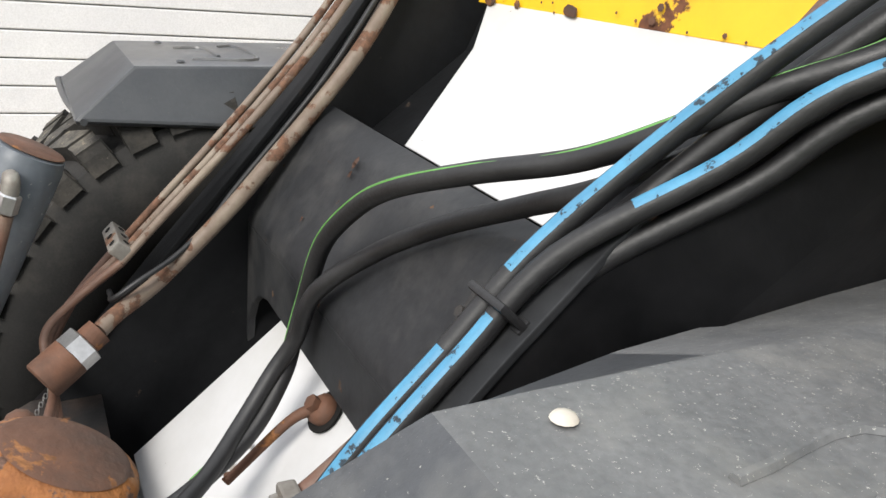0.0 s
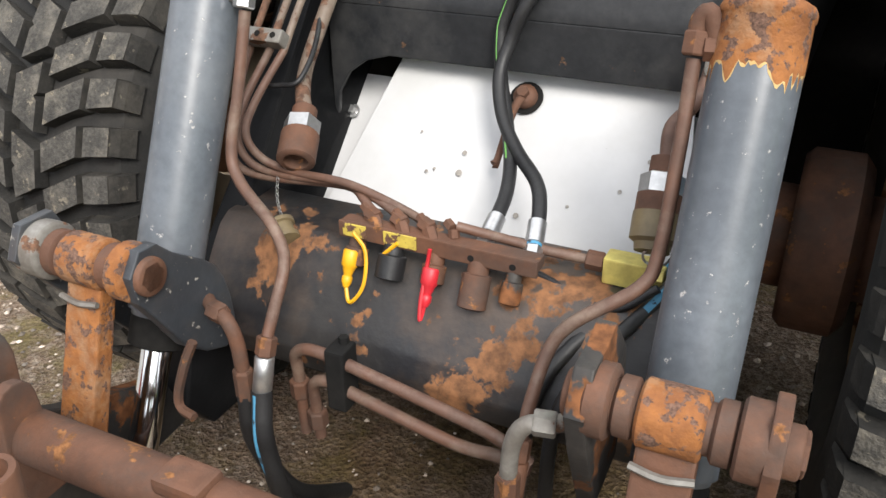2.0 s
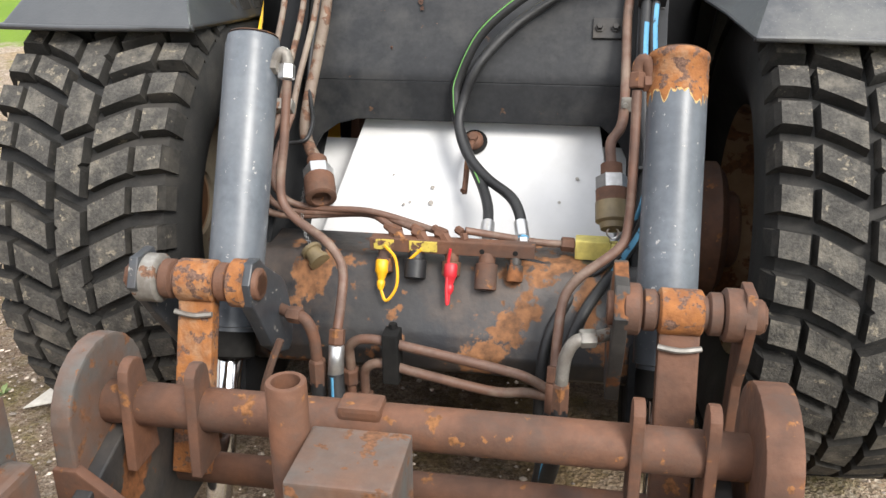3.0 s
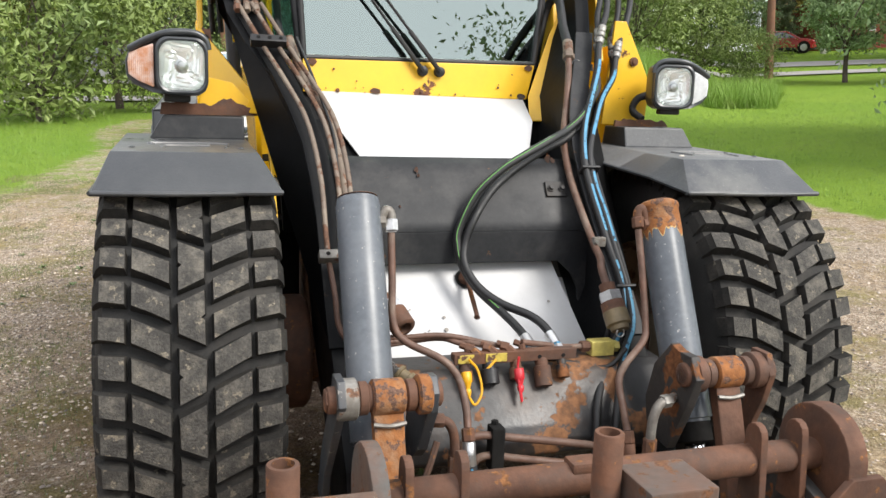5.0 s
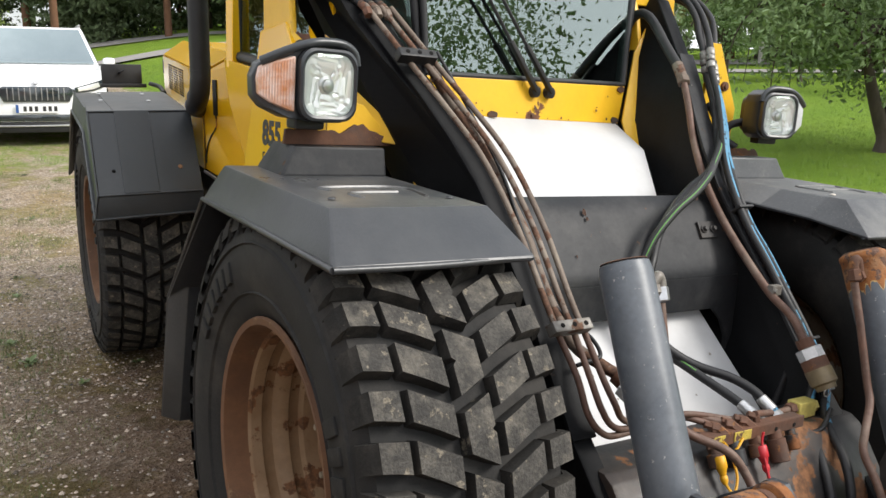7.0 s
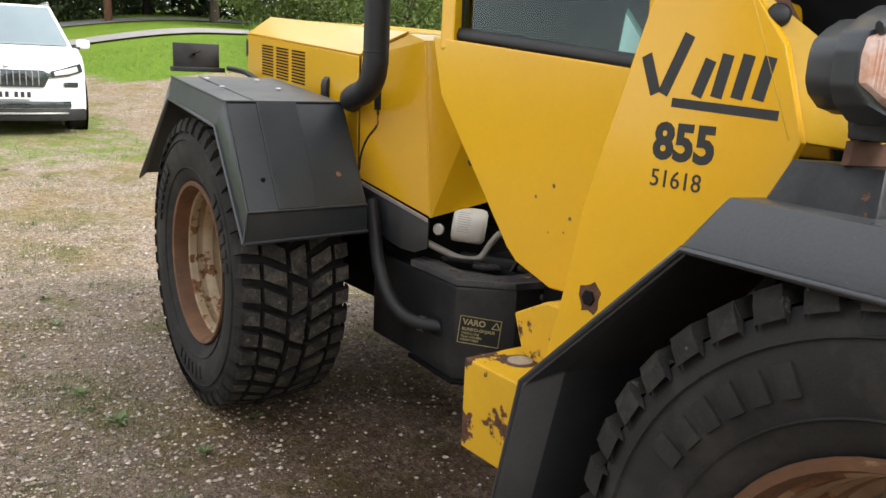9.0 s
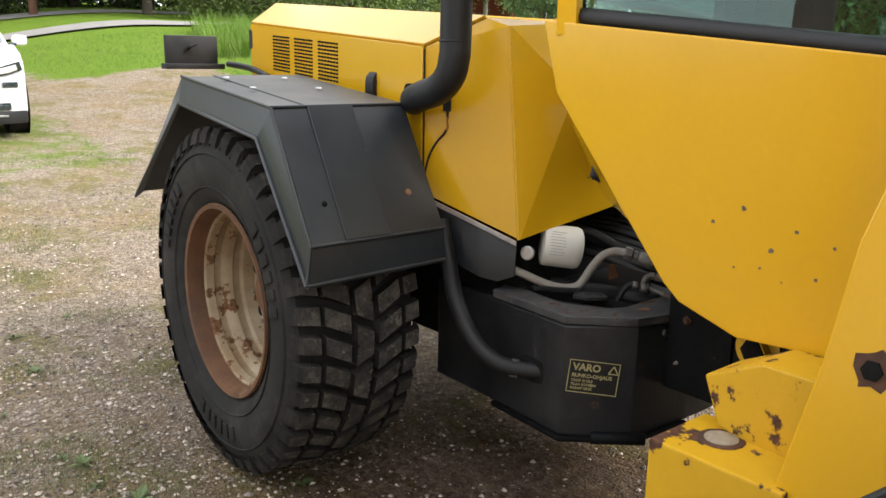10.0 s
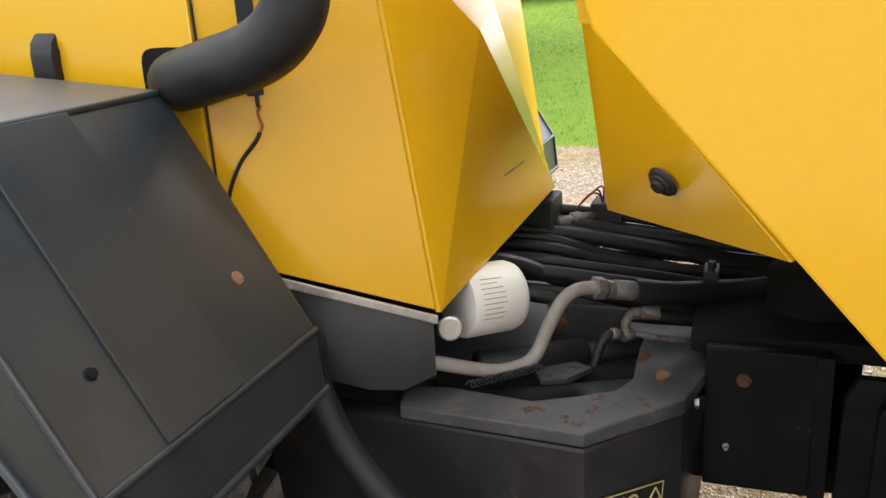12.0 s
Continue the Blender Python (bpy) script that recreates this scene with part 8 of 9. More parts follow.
def bearing(degrees, metres):
    """A place seen from the yard, degrees to the right of straight behind the machine."""
    a = radians(degrees)
    return (-1.2 + math.sin(a) * metres, -2.6 + math.cos(a) * metres)


def stand(ob, at, turn=0.0, scale=1.0):
    """A copy of a tree on the ground at another place."""
    c = copy_thing(ob, Matrix.Translation((at[0], at[1], float(ground_z(at[0], at[1])) - 0.05)) @ pose(0, 0, 0, 0, 0, turn))
    c.scale = (scale, scale, scale)
    return c


# the apple tree on the lawn
apple = broadleaf("apple_tree", "spreading old apple tree with low hanging boughs", (10.37, 5.46), 5.4, 3.0, 1.25, LEAF, BARK, 46000, 0.105, 11, trunk_r=0.15, clumps=150, fork_h=0.45, tight=(0.07, 0.14))
rng_a = np.random.default_rng(5)
bx, by = 10.37, 5.46
bz = float(ground_z(bx, by))
for k, (dx, dy, dz) in enumerate(((-2.15, 0.45, 0.25), (-2.6, 0.95, 0.65), (-3.05, 1.35, 1.25), (-2.0, 0.25, 0.85), (-2.35, 0.75, 1.0))):
    tip = np.array([bx + dx, by + dy, bz + dz])
    root = np.array([bx + dx * 0.55, by + dy * 0.55, bz + 2.5])
    w = rng_a.uniform(0, 1, (150, 1))
    bend = root + (tip - root) * w + np.array([-0.35, 0.1, 0.25]) * np.sin(w * 3.14)
    tagged(leaf_mesh("bough", bend + rng_a.normal(size=(150, 3)) * (0.13, 0.13, 0.12), 0.10, LEAF, apple, 60 + k, "", 0.8), kind="stuff")
    part("branch", tube([root, (root + tip) / 2 + np.array([-0.35, 0.1, 0.25]), tip], [0.022, 0.012, 0.004], 6, 5), BARK, apple)
ap = bmesh.new()
for k in range(22):
    v = rng_a.normal(size=3)
    v /= np.linalg.norm(v)
    c = np.array([bx, by, bz + 3.2]) + v * (2.7, 2.7, 1.7)
    merge(ap, lathe([(0, 0.012), (0.012, 0.030), (0.03, 0.034), (0.052, 0.022), (0.056, 0.008)], c, (0, 0, 1), 10))
tagged(part("apples", ap, mat("apple_skin", (0.28, 0.10, 0.04), (0.24, 0.22, 0.06), 20, 0.4), apple, "small red and green apples"), kind="stuff")
# the same kind behind the yard, seen only as reflections
broadleaf("young_apple_tree", "young loose apple tree across the yard", (8.6, -6.6), 4.6, 2.3, 1.1, LEAF, BARK, 5200, 0.105, 15, trunk_r=0.07, clumps=70)

# woods and garden trees behind
pine = conifer("pine_tree", "tall pine with reddish bare trunk", bearing(37.2, 36), 17, 3.2, NEEDLES, BARK_PINE, 9000, 21, bare=0.30, trunk_r=0.17, size=0.26)
spruce = conifer("spruce_tree", "dark dense spruce at the wood's edge", bearing(9, 47), 15, 3.0, NEEDLES, BARK, 11000, 31, bare=0.04, trunk_r=0.15, size=0.27)
broadleaf("rowan_tree", "rowan with light yellow-green leaves", bearing(-4.5, 26), 8.5, 3.0, 1.6, LEAF_LIGHT, BARK, 14000, 0.13, 41, trunk_r=0.10)
round_tree = broadleaf("globe_willow", "round-crowned green garden tree on a thin stem", bearing(41.6, 33), 3.9, 1.55, 1.2, LEAF, BARK, 12000, 0.11, 51, trunk_r=0.08, clumps=110, tight=(0.08, 0.16))
birch = broadleaf("birch_tree", "birch with yellowing leaves", bearing(44.5, 46), 13, 3.2, 3.0, LEAF_AUTUMN, BARK_BIRCH, 6000, 0.32, 61, trunk_r=0.15)
alder = broadleaf("leafy_tree", "dense green deciduous tree", bearing(28, 44), 12, 3.8, 2.0, LEAF, BARK, 7000, 0.34, 71, trunk_r=0.2)
bush = broadleaf("shrub", "loose light green shrub", bearing(29, 30), 4.2, 2.2, 0.4, LEAF_LIGHT, BARK, 6000, 0.17, 81, trunk_r=0.06, category="shrub")
for deg, d, s in ((47.5, 32, 1.05), (52, 35, 1.0), (57, 38, 1.1), (35.5, 52, 1.0)):
    stand(round_tree, bearing(deg, d), deg * 7, s)
rw = random.Random(12)
for k in range(40):
    deg = -16 + k * 2.2 + rw.uniform(-0.8, 0.8)
    d = rw.uniform(46, 58)
    if 34 < deg < 47:
        continue
    stand((spruce, pine, alder, spruce)[k % 4], bearing(deg, d), rw.uniform(0, 360), rw.uniform(0.85, 1.2))
for k in range(24):
    stand((spruce, alder)[k % 2], bearing(-14 + k * 3.7, rw.uniform(62, 76)), rw.uniform(0, 360), rw.uniform(1.0, 1.3) if not 33 < -14 + k * 3.7 < 48 else rw.uniform(0.35, 0.5))
for deg, d, s in ((2.0, 38, 0.9), (5.5, 40, 1.0), (12, 42, 1.0), (18, 40, 0.95), (24, 41, 0.9)):
    stand((pine, spruce, pine, alder, spruce)[int(deg) % 5], bearing(deg, d), deg * 31, s)
for deg, d, s in ((-1.5, 24, 0.55), (0.5, 27, 0.5), (33, 34, 0.8), (36, 33, 0.5), (62, 30, 1.2), (70, 28, 1.3), (25, 35, 1.0), (21, 36, 0.8)):
    stand(bush, bearing(deg, d), deg * 17, s)
for deg, d, s in ((40, 60, 1.0), (50, 48, 0.9), (66, 52, 1.0)):
    stand(birch, bearing(deg, d), deg * 13, s)
# birches beside the drive, towards the left
for deg, d in ((-13.5, 26), (-15.5, 30)):
    stand(birch, bearing(deg, d), deg * 40, 0.8)
stand(bush, bearing(-9.0, 22), 70, 1.1)
# a low far wood closes the view behind the camera
for k in range(14):
    a = radians(118 + k * 13)
    stand((alder, spruce)[k % 2], (-1 + math.sin(a) * rw.uniform(60, 80), -2 + math.cos(a) * rw.uniform(60, 80)), k * 50, rw.uniform(0.7, 0.9))


def strip(name, label, pts, width, material, lift):
    """A road laid on the ground."""
    path = smooth_path([(x, y, 0) for x, y in pts], 14)
    vs, fs = [], []
    for i, p in enumerate(path):
        d = (path[min(i + 1, len(path) - 1)] - path[max(i - 1, 0)]).normalized()
        n = Vector((-d.y, d.x, 0))
        for k in (-1, 0, 1):
            q = p + n * width / 2 * k
            vs.append((q.x, q.y, float(ground_z(q.x, q.y)) + lift))
        if i:
            b = 3 * i
            fs += [(b - 3, b - 2, b + 1, b), (b - 2, b - 1, b + 2, b + 1)]
    return tagged(raw(name, vs, fs, material), label, "road", kind="structure")


strip("road", "pale gravel road across the garden", [(-70, 36), (-30, 31.5), (-7.6, 29.0), (-2.4, 27.6), (2, 26.0), (6, 24.6), (10, 24.4)], 2.6, ROAD, 0.06)
strip("road", "pale gravel road beyond the lawn", [(19, 28.5), (28, 25), (46, 12), (74, -6)], 2.2, ROAD, 0.06)
strip("road", "asphalt lane at the wood's edge", [(-90, 44), (-20, 41), (0, 39.5), (22, 36), (44, 24), (80, 0)], 4.5, ROAD, 0.05)


def wheel_car(m, r, w, parent):
    ty = part("wheel", rounded(lathe([(0, r * 0.8), (0.02, r), (w - 0.02, r), (w, r * 0.8)], (-w / 2, 0, 0), (1, 0, 0), 28)), RUBBER, parent, "black car tyre", m)
    for s in (-1, 1):
        part("rim", lathe([(0, r * 0.66), (0.006, r * 0.66), (0.008, r * 0.2), (0.02, r * 0.18)], (s * (w / 2 - 0.002), 0, 0), (s, 0, 0), 10), ZINC, ty, "", m)
    return ty


def car(name, label, at, turn, paint, length=4.7, width=1.88, height=1.66, suv=True):
    """A car with its nose towards -y."""
    z = float(ground_z(*at))
    t = thing(name, label, "car", (at[0], at[1], z))
    m = Matrix.Translation((at[0], at[1], z)) @ pose(0, 0, 0, 0, 0, turn)
    h, w, L = height, width / 2, length
    low = [(0.03, 0.28), (0.0, 0.45), (0.02, 0.72), (0.10, 0.90), (0.45, 1.00), (1.10, 1.08), (L - 0.15, 1.08), (L - 0.02, 0.80), (L, 0.45), (L - 0.06, 0.28)]
    low = [(y, zz * h / 1.66) for y, zz in low]

    def warp(bm, cuts=()):
        """Draws the corners of the nose back and in."""
        for x in cuts:
            bmesh.ops.bisect_plane(bm, geom=bm.verts[:] + bm.edges[:] + bm.faces[:], plane_co=(x, 0, 0), plane_no=(1, 0, 0))
        for v in bm.verts:
            f = max(0.0, 0.95 - v.co.y) / 0.95
            v.co.y += 0.26 * f * min(1.0, abs(v.co.x) / w) ** 2.6
            v.co.x *= 1 - 0.05 * f
        return bm

    CUTS = [w * q for q in (-0.9, -0.78, -0.62, -0.42, -0.2, 0.2, 0.42, 0.62, 0.78, 0.9)]
    body = warp(bevelled(prism(low, -w, w, "x", 0), 0.07, 3), CUTS)
    part("body", rounded(body), paint, t, "", m)
    k = h / 1.66

    def frustum(y0, y1, z0, y2, y3, z1, w0, w1, bevel):
        bm = bmesh.new()
        a = [bm.verts.new(v) for v in ((-w0, y0, z0), (w0, y0, z0), (w0, y1, z0), (-w0, y1, z0))]
        b = [bm.verts.new(v) for v in ((-w1, y2, z1), (w1, y2, z1), (w1, y3, z1), (-w1, y3, z1))]
        bm.faces.new(a[::-1])
        bm.faces.new(b)
        for i in range(4):
            bm.faces.new((a[i], a[(i + 1) % 4], b[(i + 1) % 4], b[i]))
        bmesh.ops.recalc_face_normals(bm, faces=bm.faces)
        return bevelled(bm, bevel, 3) if bevel else bm

    ye = L - (0.12 if suv else 0.9)
    part("roof", rounded(frustum(1.12, ye, 1.06 * k, 1.95, ye - 0.30, 1.64 * k, w - 0.06, w - 0.24, 0.05)), paint, t, "", m)
    part("windscreen", sheet([[(-w + 0.13, 1.150, 1.10 * k), (w - 0.13, 1.150, 1.10 * k), (w - 0.28, 1.862, 1.595 * k), (-w + 0.28, 1.862, 1.595 * k)]], 0.02, 0.004), CAR_SCREEN, t, "windscreen reflecting the sky", m)
    for s in (-1, 1):
        part("side_window", sheet([[(s * (w - 0.062), 1.45, 1.12 * k), (s * (w - 0.062), ye - 0.25, 1.12 * k), (s * (w - 0.197), ye - 0.42, 1.55 * k), (s * (w - 0.197), 2.02, 1.55 * k)]], 0.02, 0.004), CAR_GLASS, t, "", m)
        part("head_light", warp(prism([(s * (w - 0.03), 0.79 * k), (s * (w - 0.06), 0.89 * k), (s * (w - 0.44), 0.79 * k), (s * (w - 0.43), 0.71 * k), (s * (w - 0.20), 0.74 * k)], -0.012, 0.16, "y", 0.01), CUTS), CAR_GLASS, t, "narrow head light", m)
        part("light_strip", warp(prism([(s * (w - 0.09), 0.795 * k), (s * (w - 0.11), 0.855 * k), (s * (w - 0.40), 0.780 * k), (s * (w - 0.39), 0.735 * k), (s * (w - 0.20), 0.76 * k)], -0.022, -0.010, "y", 0.004), CUTS), REFLECTOR, t, "", m)
        part("fog_light", warp(box(s * (w - 0.10), s * (w - 0.28), -0.014, 0.08, 0.60 * k, 0.66 * k, 0.01), CUTS), CAR_GLASS, t, "", m)
        mr = part("mirror", rounded(box(s * (w + 0.0), s * (w + 0.18), 1.34, 1.45, 1.07 * k, 1.20 * k, 0.05)), paint, t, "door mirror", m)
        part("mirror_foot", box(s * (w - 0.06), s * (w + 0.05), 1.34, 1.40, 1.06 * k, 1.10 * k, 0.01), CAR_GLASS, mr, "", m)
        if suv:
            part("roof_rail", tube([(s * (w - 0.27), 2.0, 1.64 * k), (s * (w - 0.26), 2.2, 1.685 * k), (s * (w - 0.26), ye - 0.6, 1.685 * k), (s * (w - 0.27), ye - 0.4, 1.64 * k)], 0.02, 8, 4), ZINC, t, "roof rail", m)
        part("tail_light", box(s * (w - 0.03), s * (w - 0.25), L - 0.10, L - 0.02, 0.78 * k, 1.0 * k, 0.02), AMBER, t, "", m)
        for y in (0.92, L - 0.95):
            part("arch", lathe([(0, 0.40), (0.012, 0.40)], (s * (w - 0.004), y, 0.36), (s, 0, 0), 24), DARK, t, "dark wheel arch", m)
            wheel_car(m @ Matrix.Translation((s * (w - 0.11), y, 0.345)), 0.345, 0.235, t)
    gr = part("grille", warp(rounded(prism([(-0.42, 0.80 * k), (0.42, 0.80 * k), (0.50, 0.75 * k), (0.42, 0.60 * k), (-0.42, 0.60 * k), (-0.50, 0.75 * k)], -0.018, 0.06, "y", 0.008)), CUTS), CAR_GLASS, t, "dark grille with bright frame", m)
    for j in range(11):
        part("grille_bar", warp(box(-0.37 + j * 0.072, -0.358 + j * 0.072, -0.026, -0.014, 0.62 * k, 0.785 * k, 0.002)), ZINC, gr, "", m)
    part("badge", lathe([(0, 0.035), (0.012, 0.03)], (0, 0.045, 0.855 * k), (0, -0.9, 0.4), 14), ZINC, t, "plain round badge", m)
    part("intake", warp(rounded(box(-0.74, 0.74, -0.016, 0.08, 0.345 * k, 0.43 * k, 0.02)), CUTS), CAR_GLASS, t, "wide lower intake", m)
    part("skid_strip", warp(box(-0.70, 0.70, -0.022, 0.05, 0.27 * k, 0.295 * k, 0.008), CUTS), ZINC, t, "", m)
    part("bumper_skirt", warp(rounded(box(-w + 0.01, w - 0.01, -0.004, 0.50, 0.19, 0.335, 0.03)), CUTS), HOSE, t, "black plastic cladding", m)
    for s in (-1, 1):
        part("sill", rounded(box(s * (w - 0.10), s * (w + 0.006), 1.36, L - 1.40, 0.20, 0.36, 0.03)), HOSE, t, "black plastic cladding", m)
    pl = part("number_plate", box(-0.26, 0.26, -0.024, -0.012, 0.455 * k, 0.565 * k, 0.003), CAR_WHITE, t, "white plate with dark bars", m)
    part("plate_edge", box(-0.26, -0.225, -0.0255, -0.0235, 0.457 * k, 0.563 * k, 0), CAR_BLUE, pl, "", m)
    for j in range(6):
        x = -0.17 + j * 0.068 + (0.03 if j > 2 else 0)
        part("plate_bar", box(x, x + 0.040, -0.0255, -0.0235, 0.477 * k, 0.543 * k, 0), INK_BLACK, pl, "", m)
    return t


car("parked_car", "white sport utility car parked on the grass edge", (-0.58, 10.55), -5.0, CAR_WHITE)
car("parked_car", "grey hatchback parked on the far lane", (-2.3, 42.0), 84, CAR_GREY, 4.1, 1.74, 1.55)
car("parked_car", "small red car far away by a house", bearing(39.6, 62), 60, CAR_RED, 4.0, 1.7, 1.45, False)
car("parked_van", "blue van far off on the lane", (-13.5, 27.5), 70, CAR_BLUE, 4.8, 1.9, 2.0)


def house(name, label, at, turn):
    z = float(ground_z(*at))
    t = thing(name, label, "house", (*at, z))
    m = Matrix.Translation((*at, z)) @ pose(0, 0, 0, 0, 0, turn)
    part("wall", box(-5, 5, -3.5, 3.5, -0.3, 2.9, 0), HOUSE_RED, t, "red board wall", m)
    part("roof", prism([(-4.0, 2.8), (0, 5.0), (4.0, 2.8), (0, 2.9)], -5.4, 5.4, "x", 0.02), ROOF, t, "dark pitched roof", m)
    part("chimney", box(1.0, 1.6, -0.3, 0.3, 4.4, 5.7, 0.02), ROOF, t, "", m)
    for x in (-3.0, 0.0, 3.0):
        wf = part("window", box(x - 0.6, x + 0.6, -3.56, -3.48, 1.0, 2.2, 0.01), CAR_WHITE, t, "white framed window", m)
        part("pane", box(x - 0.5, x + 0.5, -3.575, -3.55, 1.1, 2.1, 0), CAR_GLASS, wf, "", m)


house("house", "red wooden house among the trees", bearing(40.8, 70), 25)

# weeds and grass
def grass(name, label, xs, ys, hs, material, seed, blades=7, parent=None):
    rng = np.random.default_rng(seed)
    n = len(xs)
    X, Y, Hh = np.repeat(xs, blades), np.repeat(ys, blades), np.repeat(hs, blades)
    k = n * blades
    X, Y = X + rng.normal(0, 0.018, k) * (1 + Hh * 6), Y + rng.normal(0, 0.018, k) * (1 + Hh * 6)
    Z = ground_z(X, Y)
    a = rng.uniform(0, 2 * np.pi, k)
    lean = rng.uniform(0.2, 0.8, k) * Hh
    w = 0.0035 + 0.03 * Hh * rng.uniform(0.3, 0.8, k)
    base = np.stack([X, Y, Z - 0.005], 1)
    side = np.stack([-np.sin(a), np.cos(a), 0 * a], 1) * w[:, None]
    tip = base + np.stack([np.cos(a) * lean, np.sin(a) * lean, Hh * rng.uniform(0.6, 1.1, k)], 1)
    v = np.stack([base - side * 0.5, base + side * 0.5, tip], 1).reshape(-1, 3)
    return tagged(raw(name, v.tolist(), np.arange(3 * k).reshape(-1, 3).tolist(), material), label, "grass", kind="stuff")


rg = np.random.default_rng(77)
gx, gy = rg.uniform(3.8, 22, 60000), rg.uniform(-6, 20, 60000)
keep = (is_lawn(gx, gy) + rg.normal(0, 0.15, len(gx)) > 0.6) & (rg.uniform(0, 1, len(gx)) < 1.15 - np.clip((np.hypot(gx, gy) - 5) / 18, 0, 1))
grass("lawn_grass", "short mown lawn grass", gx[keep], gy[keep], rg.uniform(0.03, 0.07, keep.sum()), GRASS, 1, 6)
gx, gy = rg.uniform(-6, 7, 16000), rg.uniform(6.5, 22, 16000)
keep = is_lawn(gx, gy) + rg.normal(0, 0.2, len(gx)) > 0.6
grass("rough_grass", "rough grass beside the drive", gx[keep], gy[keep], rg.uniform(0.04, 0.10, keep.sum()), GRASS, 2, 6)
tx, ty = rg.uniform(-4, 4.8, 26000), rg.uniform(-3.5, 9.5, 26000)
patch = np.array([noise.noise((x * 0.9, y * 0.9, 7)) for x, y in zip(tx, ty)])
keep = (patch > 0.06) & ((np.abs(tx + 0.1) > 1.15) | (ty > 3.6)) & (rg.uniform(0, 1, len(tx)) < np.clip((patch - 0.02) * 3.0, 0, 1))
grass("weeds", "small green weeds in the gravel", tx[keep], ty[keep], rg.uniform(0.012, 0.045, keep.sum()), WEED, 3, 5)
# denser low tufts in patches along the path
tx, ty = rg.uniform(-3.4, -0.55, 70000), rg.uniform(0.6, 9.5, 70000)
patch = np.array([noise.noise((x * 1.7, y * 1.7, 2)) + 0.5 * noise.noise((x * 5.5, y * 5.5, 4)) for x, y in zip(tx, ty)])
keep = (rg.uniform(0, 1, len(tx)) < np.clip((patch - 0.01) * 2.4, 0, 0.85)) & ((tx < -1.05) | (ty > 3.5)) & (rg.uniform(0, 1, len(tx)) < np.clip((ty - 0.4) / 2.6, 0, 1))
grass("low_tufts", "low olive grass tufts in the gravel", tx[keep], ty[keep], rg.uniform(0.008, 0.034, keep.sum()), TUFT, 8, 5)
# a few broad-leaved weeds
rl = random.Random(31)
spots = [(-1.40, 2.62, 1.5), (-1.46, 2.98, 1.1), (-1.87, 4.35, 1.1), (-1.98, 6.2, 1.2), (-1.36, 4.0, 1.0), (-1.32, 4.55, 0.9), (-1.85, 3.75, 1.0), (-1.20, 2.20, 0.9), (-1.30, 0.9, 0.8), (-1.60, -0.30, 0.8), (0.10, -0.05, 0.9), (-0.12, 0.12, 0.8), (-2.1, 2.6, 0.8)]
spots += [(rl.uniform(-2.8, -0.9), rl.uniform(2.2, 8.5), rl.uniform(0.5, 1.1)) for k in range(26)]
for x, y, s in spots:
    z = float(ground_z(x, y)) + 0.003
    bm = bmesh.new()
    for k in range(15):
        a = rl.uniform(0, 6.28)
        ln = 0.050 * s * rl.uniform(0.55, 1.2)
        c, d = Vector((x, y, z)), Vector((math.cos(a), math.sin(a), rl.uniform(0.1, 1.1))).normalized()
        n_ = Vector((-math.sin(a), math.cos(a), 0)) * ln * rl.uniform(0.13, 0.22)
        mid_ = c + d * ln * 0.55
        tip = c + d * ln - Vector((0, 0, ln * 0.2))
        vs = [bm.verts.new(v) for v in (c, mid_ + n_, tip, mid_ - n_, mid_ - Vector((0, 0, ln * 0.05)))]
        for f3 in ((0, 1, 4), (1, 2, 4), (2, 3, 4), (3, 0, 4)):
            bm.faces.new([vs[q] for q in f3])
    bmesh.ops.remove_doubles(bm, verts=bm.verts, dist=1e-4)
    tagged(part("weed", bm, WEED, smooth=False), "small leafy weed in the gravel", "weed", "weeds in the yard")
# tall meadow growth beyond the drive
mb, md = np.radians(rg.uniform(19, 38, 5200)), rg.uniform(21, 26, 5200)
mx, my = -1.2 + np.sin(mb) * md, -2.6 + np.cos(mb) * md
keep = md > 21
grass("meadow", "tall meadow grass and flowers on the bank", mx[keep], my[keep], rg.uniform(0.25, 0.75, keep.sum()), GRASS, 4, 6)

# gravel stones
rs = np.random.default_rng(15)
base_v = np.array([(0, 0, 1), (0.9, 0, 0.2), (0.2, 0.85, 0.25), (-0.8, 0.3, 0.15), (-0.4, -0.8, 0.2), (0.5, -0.7, 0.25), (0, 0, -0.6)])
base_f = [(0, 1, 2), (0, 2, 3), (0, 3, 4), (0, 4, 5), (0, 5, 1), (6, 2, 1), (6, 3, 2), (6, 4, 3), (6, 5, 4), (6, 1, 5)]
n = 210000
sx, sy = rs.uniform(-3.9, 4.6, n), rs.uniform(-3.4, 7.5, n)
near = np.exp(-((sx + 1.5) ** 2 + (sy - 2.8) ** 2) / 5) + 0.22
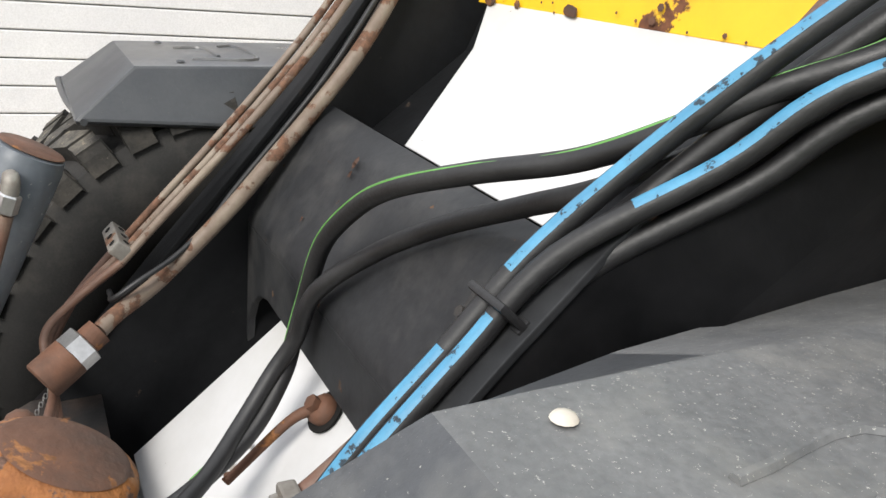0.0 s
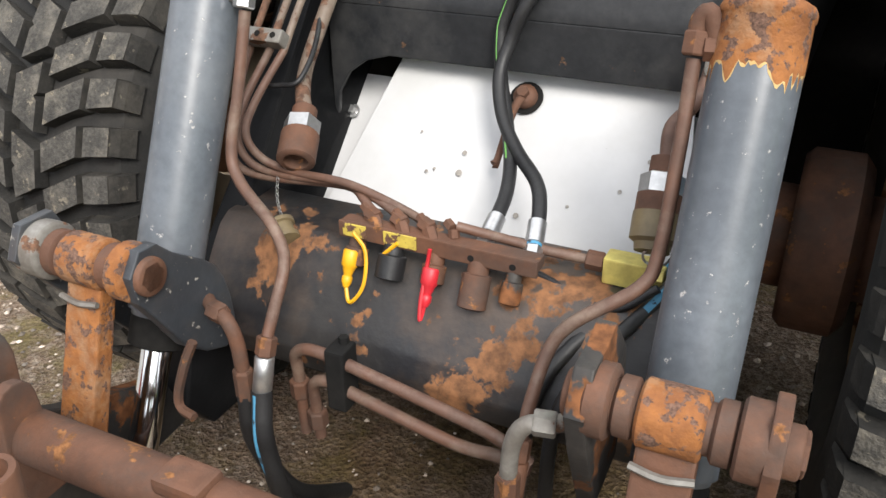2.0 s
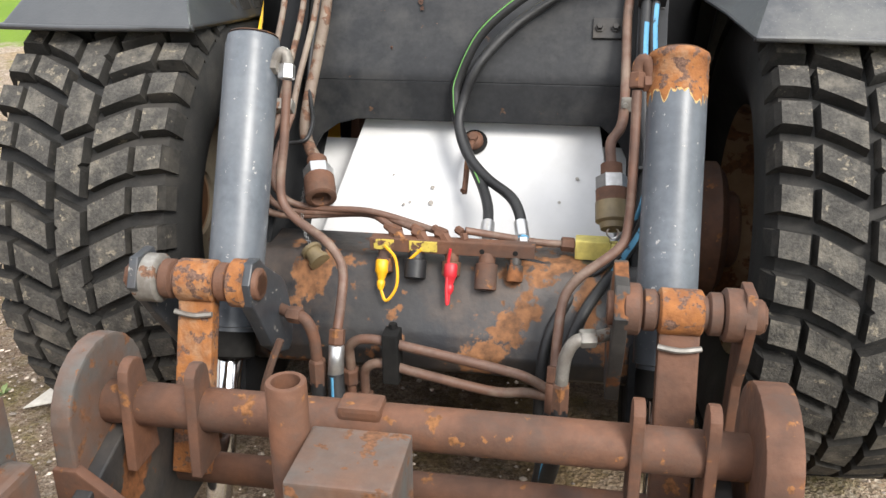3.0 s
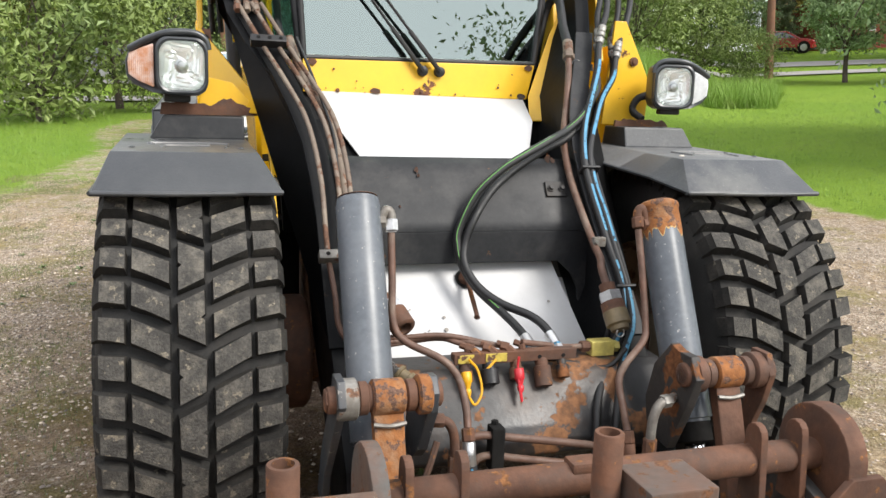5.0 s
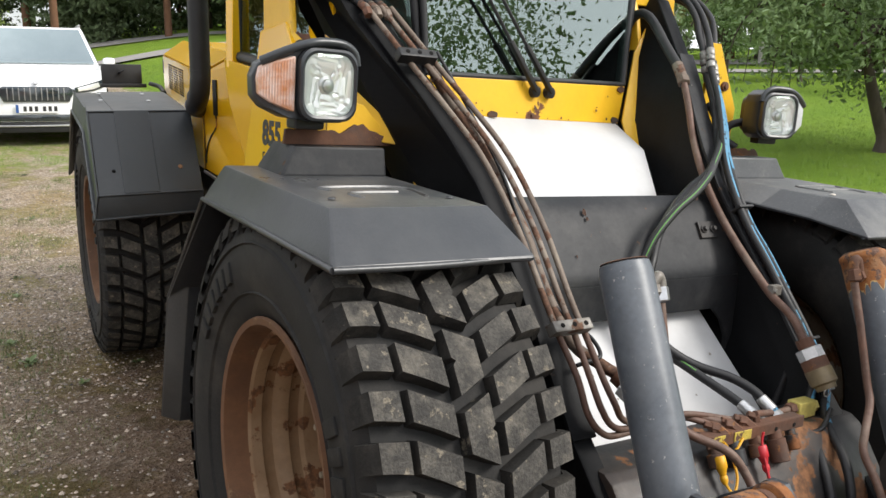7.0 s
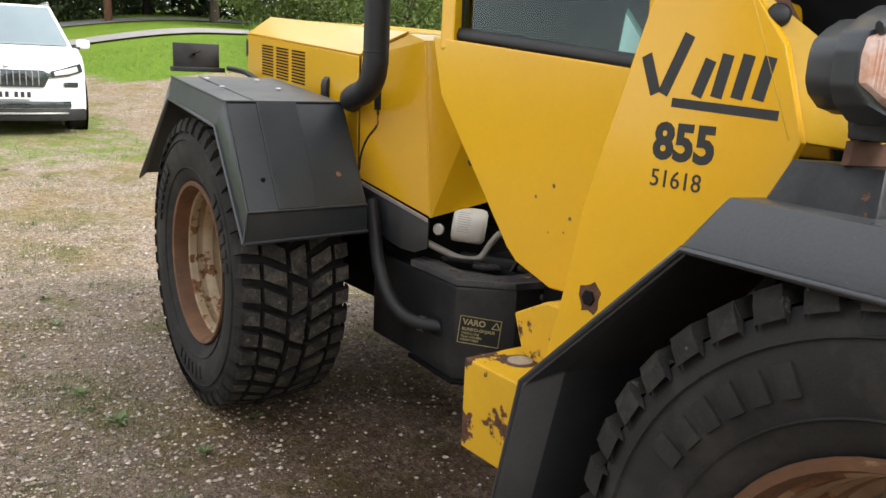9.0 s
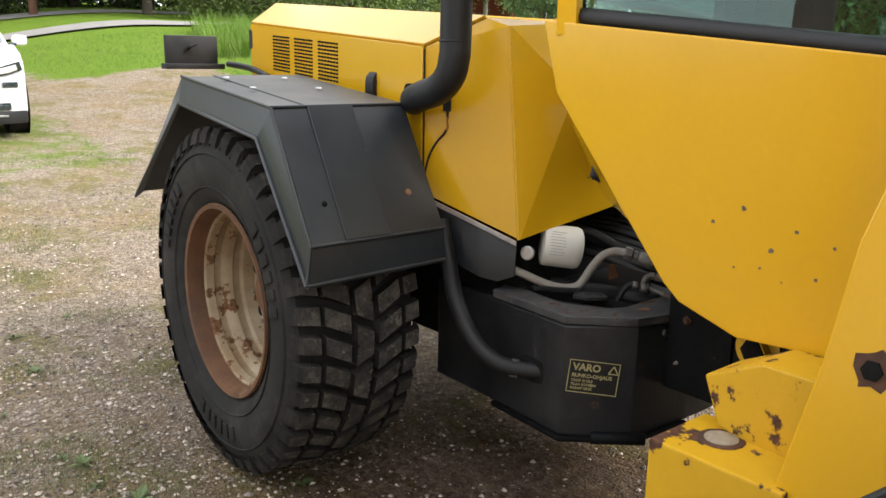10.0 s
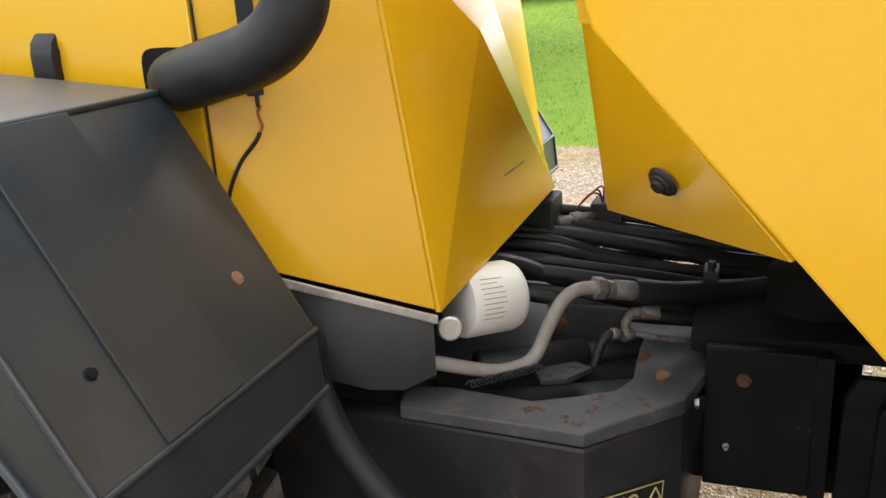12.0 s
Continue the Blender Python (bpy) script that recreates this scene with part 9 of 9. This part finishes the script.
# fewer pale stones where the machine's shade is put into the soil
ok = rs.uniform(0, 1, n) < near * (1 - 0.85 * np.exp(-(((sx + 0.42) / 1.15) ** 2 + ((sy - 1.0) / 2.3) ** 2) ** 1.8))
sx, sy = sx[ok], sy[ok]
n = len(sx)
size = 0.0040 + 0.013 * rs.power(0.35, n)[:, None] * rs.uniform(0.3, 1, (n, 1))
ang = rs.uniform(0, 6.28, n)
v = base_v[None] * (1 + rs.normal(0, 0.18, (n, 7, 1)))
vx = v[..., 0] * np.cos(ang)[:, None] - v[..., 1] * np.sin(ang)[:, None]
vy = v[..., 0] * np.sin(ang)[:, None] + v[..., 1] * np.cos(ang)[:, None]
V = np.stack([vx * size + sx[:, None], vy * size + sy[:, None], v[..., 2] * size * 0.7 + ground_z(sx, sy)[:, None] + 0.002], -1).reshape(-1, 3)
F = (np.array(base_f)[None] + 7 * np.arange(n)[:, None, None]).reshape(-1, 3)
tagged(raw("gravel", V.tolist(), F.tolist(), STONE), "loose grey and brown gravel stones", "gravel", kind="stuff")
# lump of pale litter and a ribbed drain pipe by the grass
tagged(part("paper", sheet([[(-1.47, -0.38, 0.010), (-1.38, -0.36, 0.022), (-1.34, -0.27, 0.010), (-1.43, -0.26, 0.028)], [(-1.43, -0.26, 0.028), (-1.34, -0.27, 0.010), (-1.37, -0.20, 0.018), (-1.45, -0.19, 0.008)]], 0.004, 0.001), PALE), "crumpled pale sheet on the gravel", "litter")
pr = [(0, 0.13)]
for k in range(26):
    pr += [(0.02 + k * 0.04, 0.13), (0.03 + k * 0.04, 0.155), (0.045 + k * 0.04, 0.155), (0.05 + k * 0.04, 0.13)]
px_, py_ = -4.7, 8.6
tagged(part("drain_pipe", lathe(pr, (px_ - 0.6, py_, float(ground_z(px_, py_)) + 0.15), (1, 0.1, 0), 24), HOSE), "black ribbed drain pipe lying on the grass", "pipe")
# red crate far off on the lawn
cz = float(ground_z(4.1, 41.9))
crate = tagged(part("crate", merge(box(3.85, 4.35, 41.7, 42.1, cz - 0.02, cz + 0.42, 0.02), box(3.80, 4.40, 41.65, 42.15, cz + 0.40, cz + 0.46, 0.01)), RED_PLASTIC), "small red plastic crate standing on the lawn", "crate")
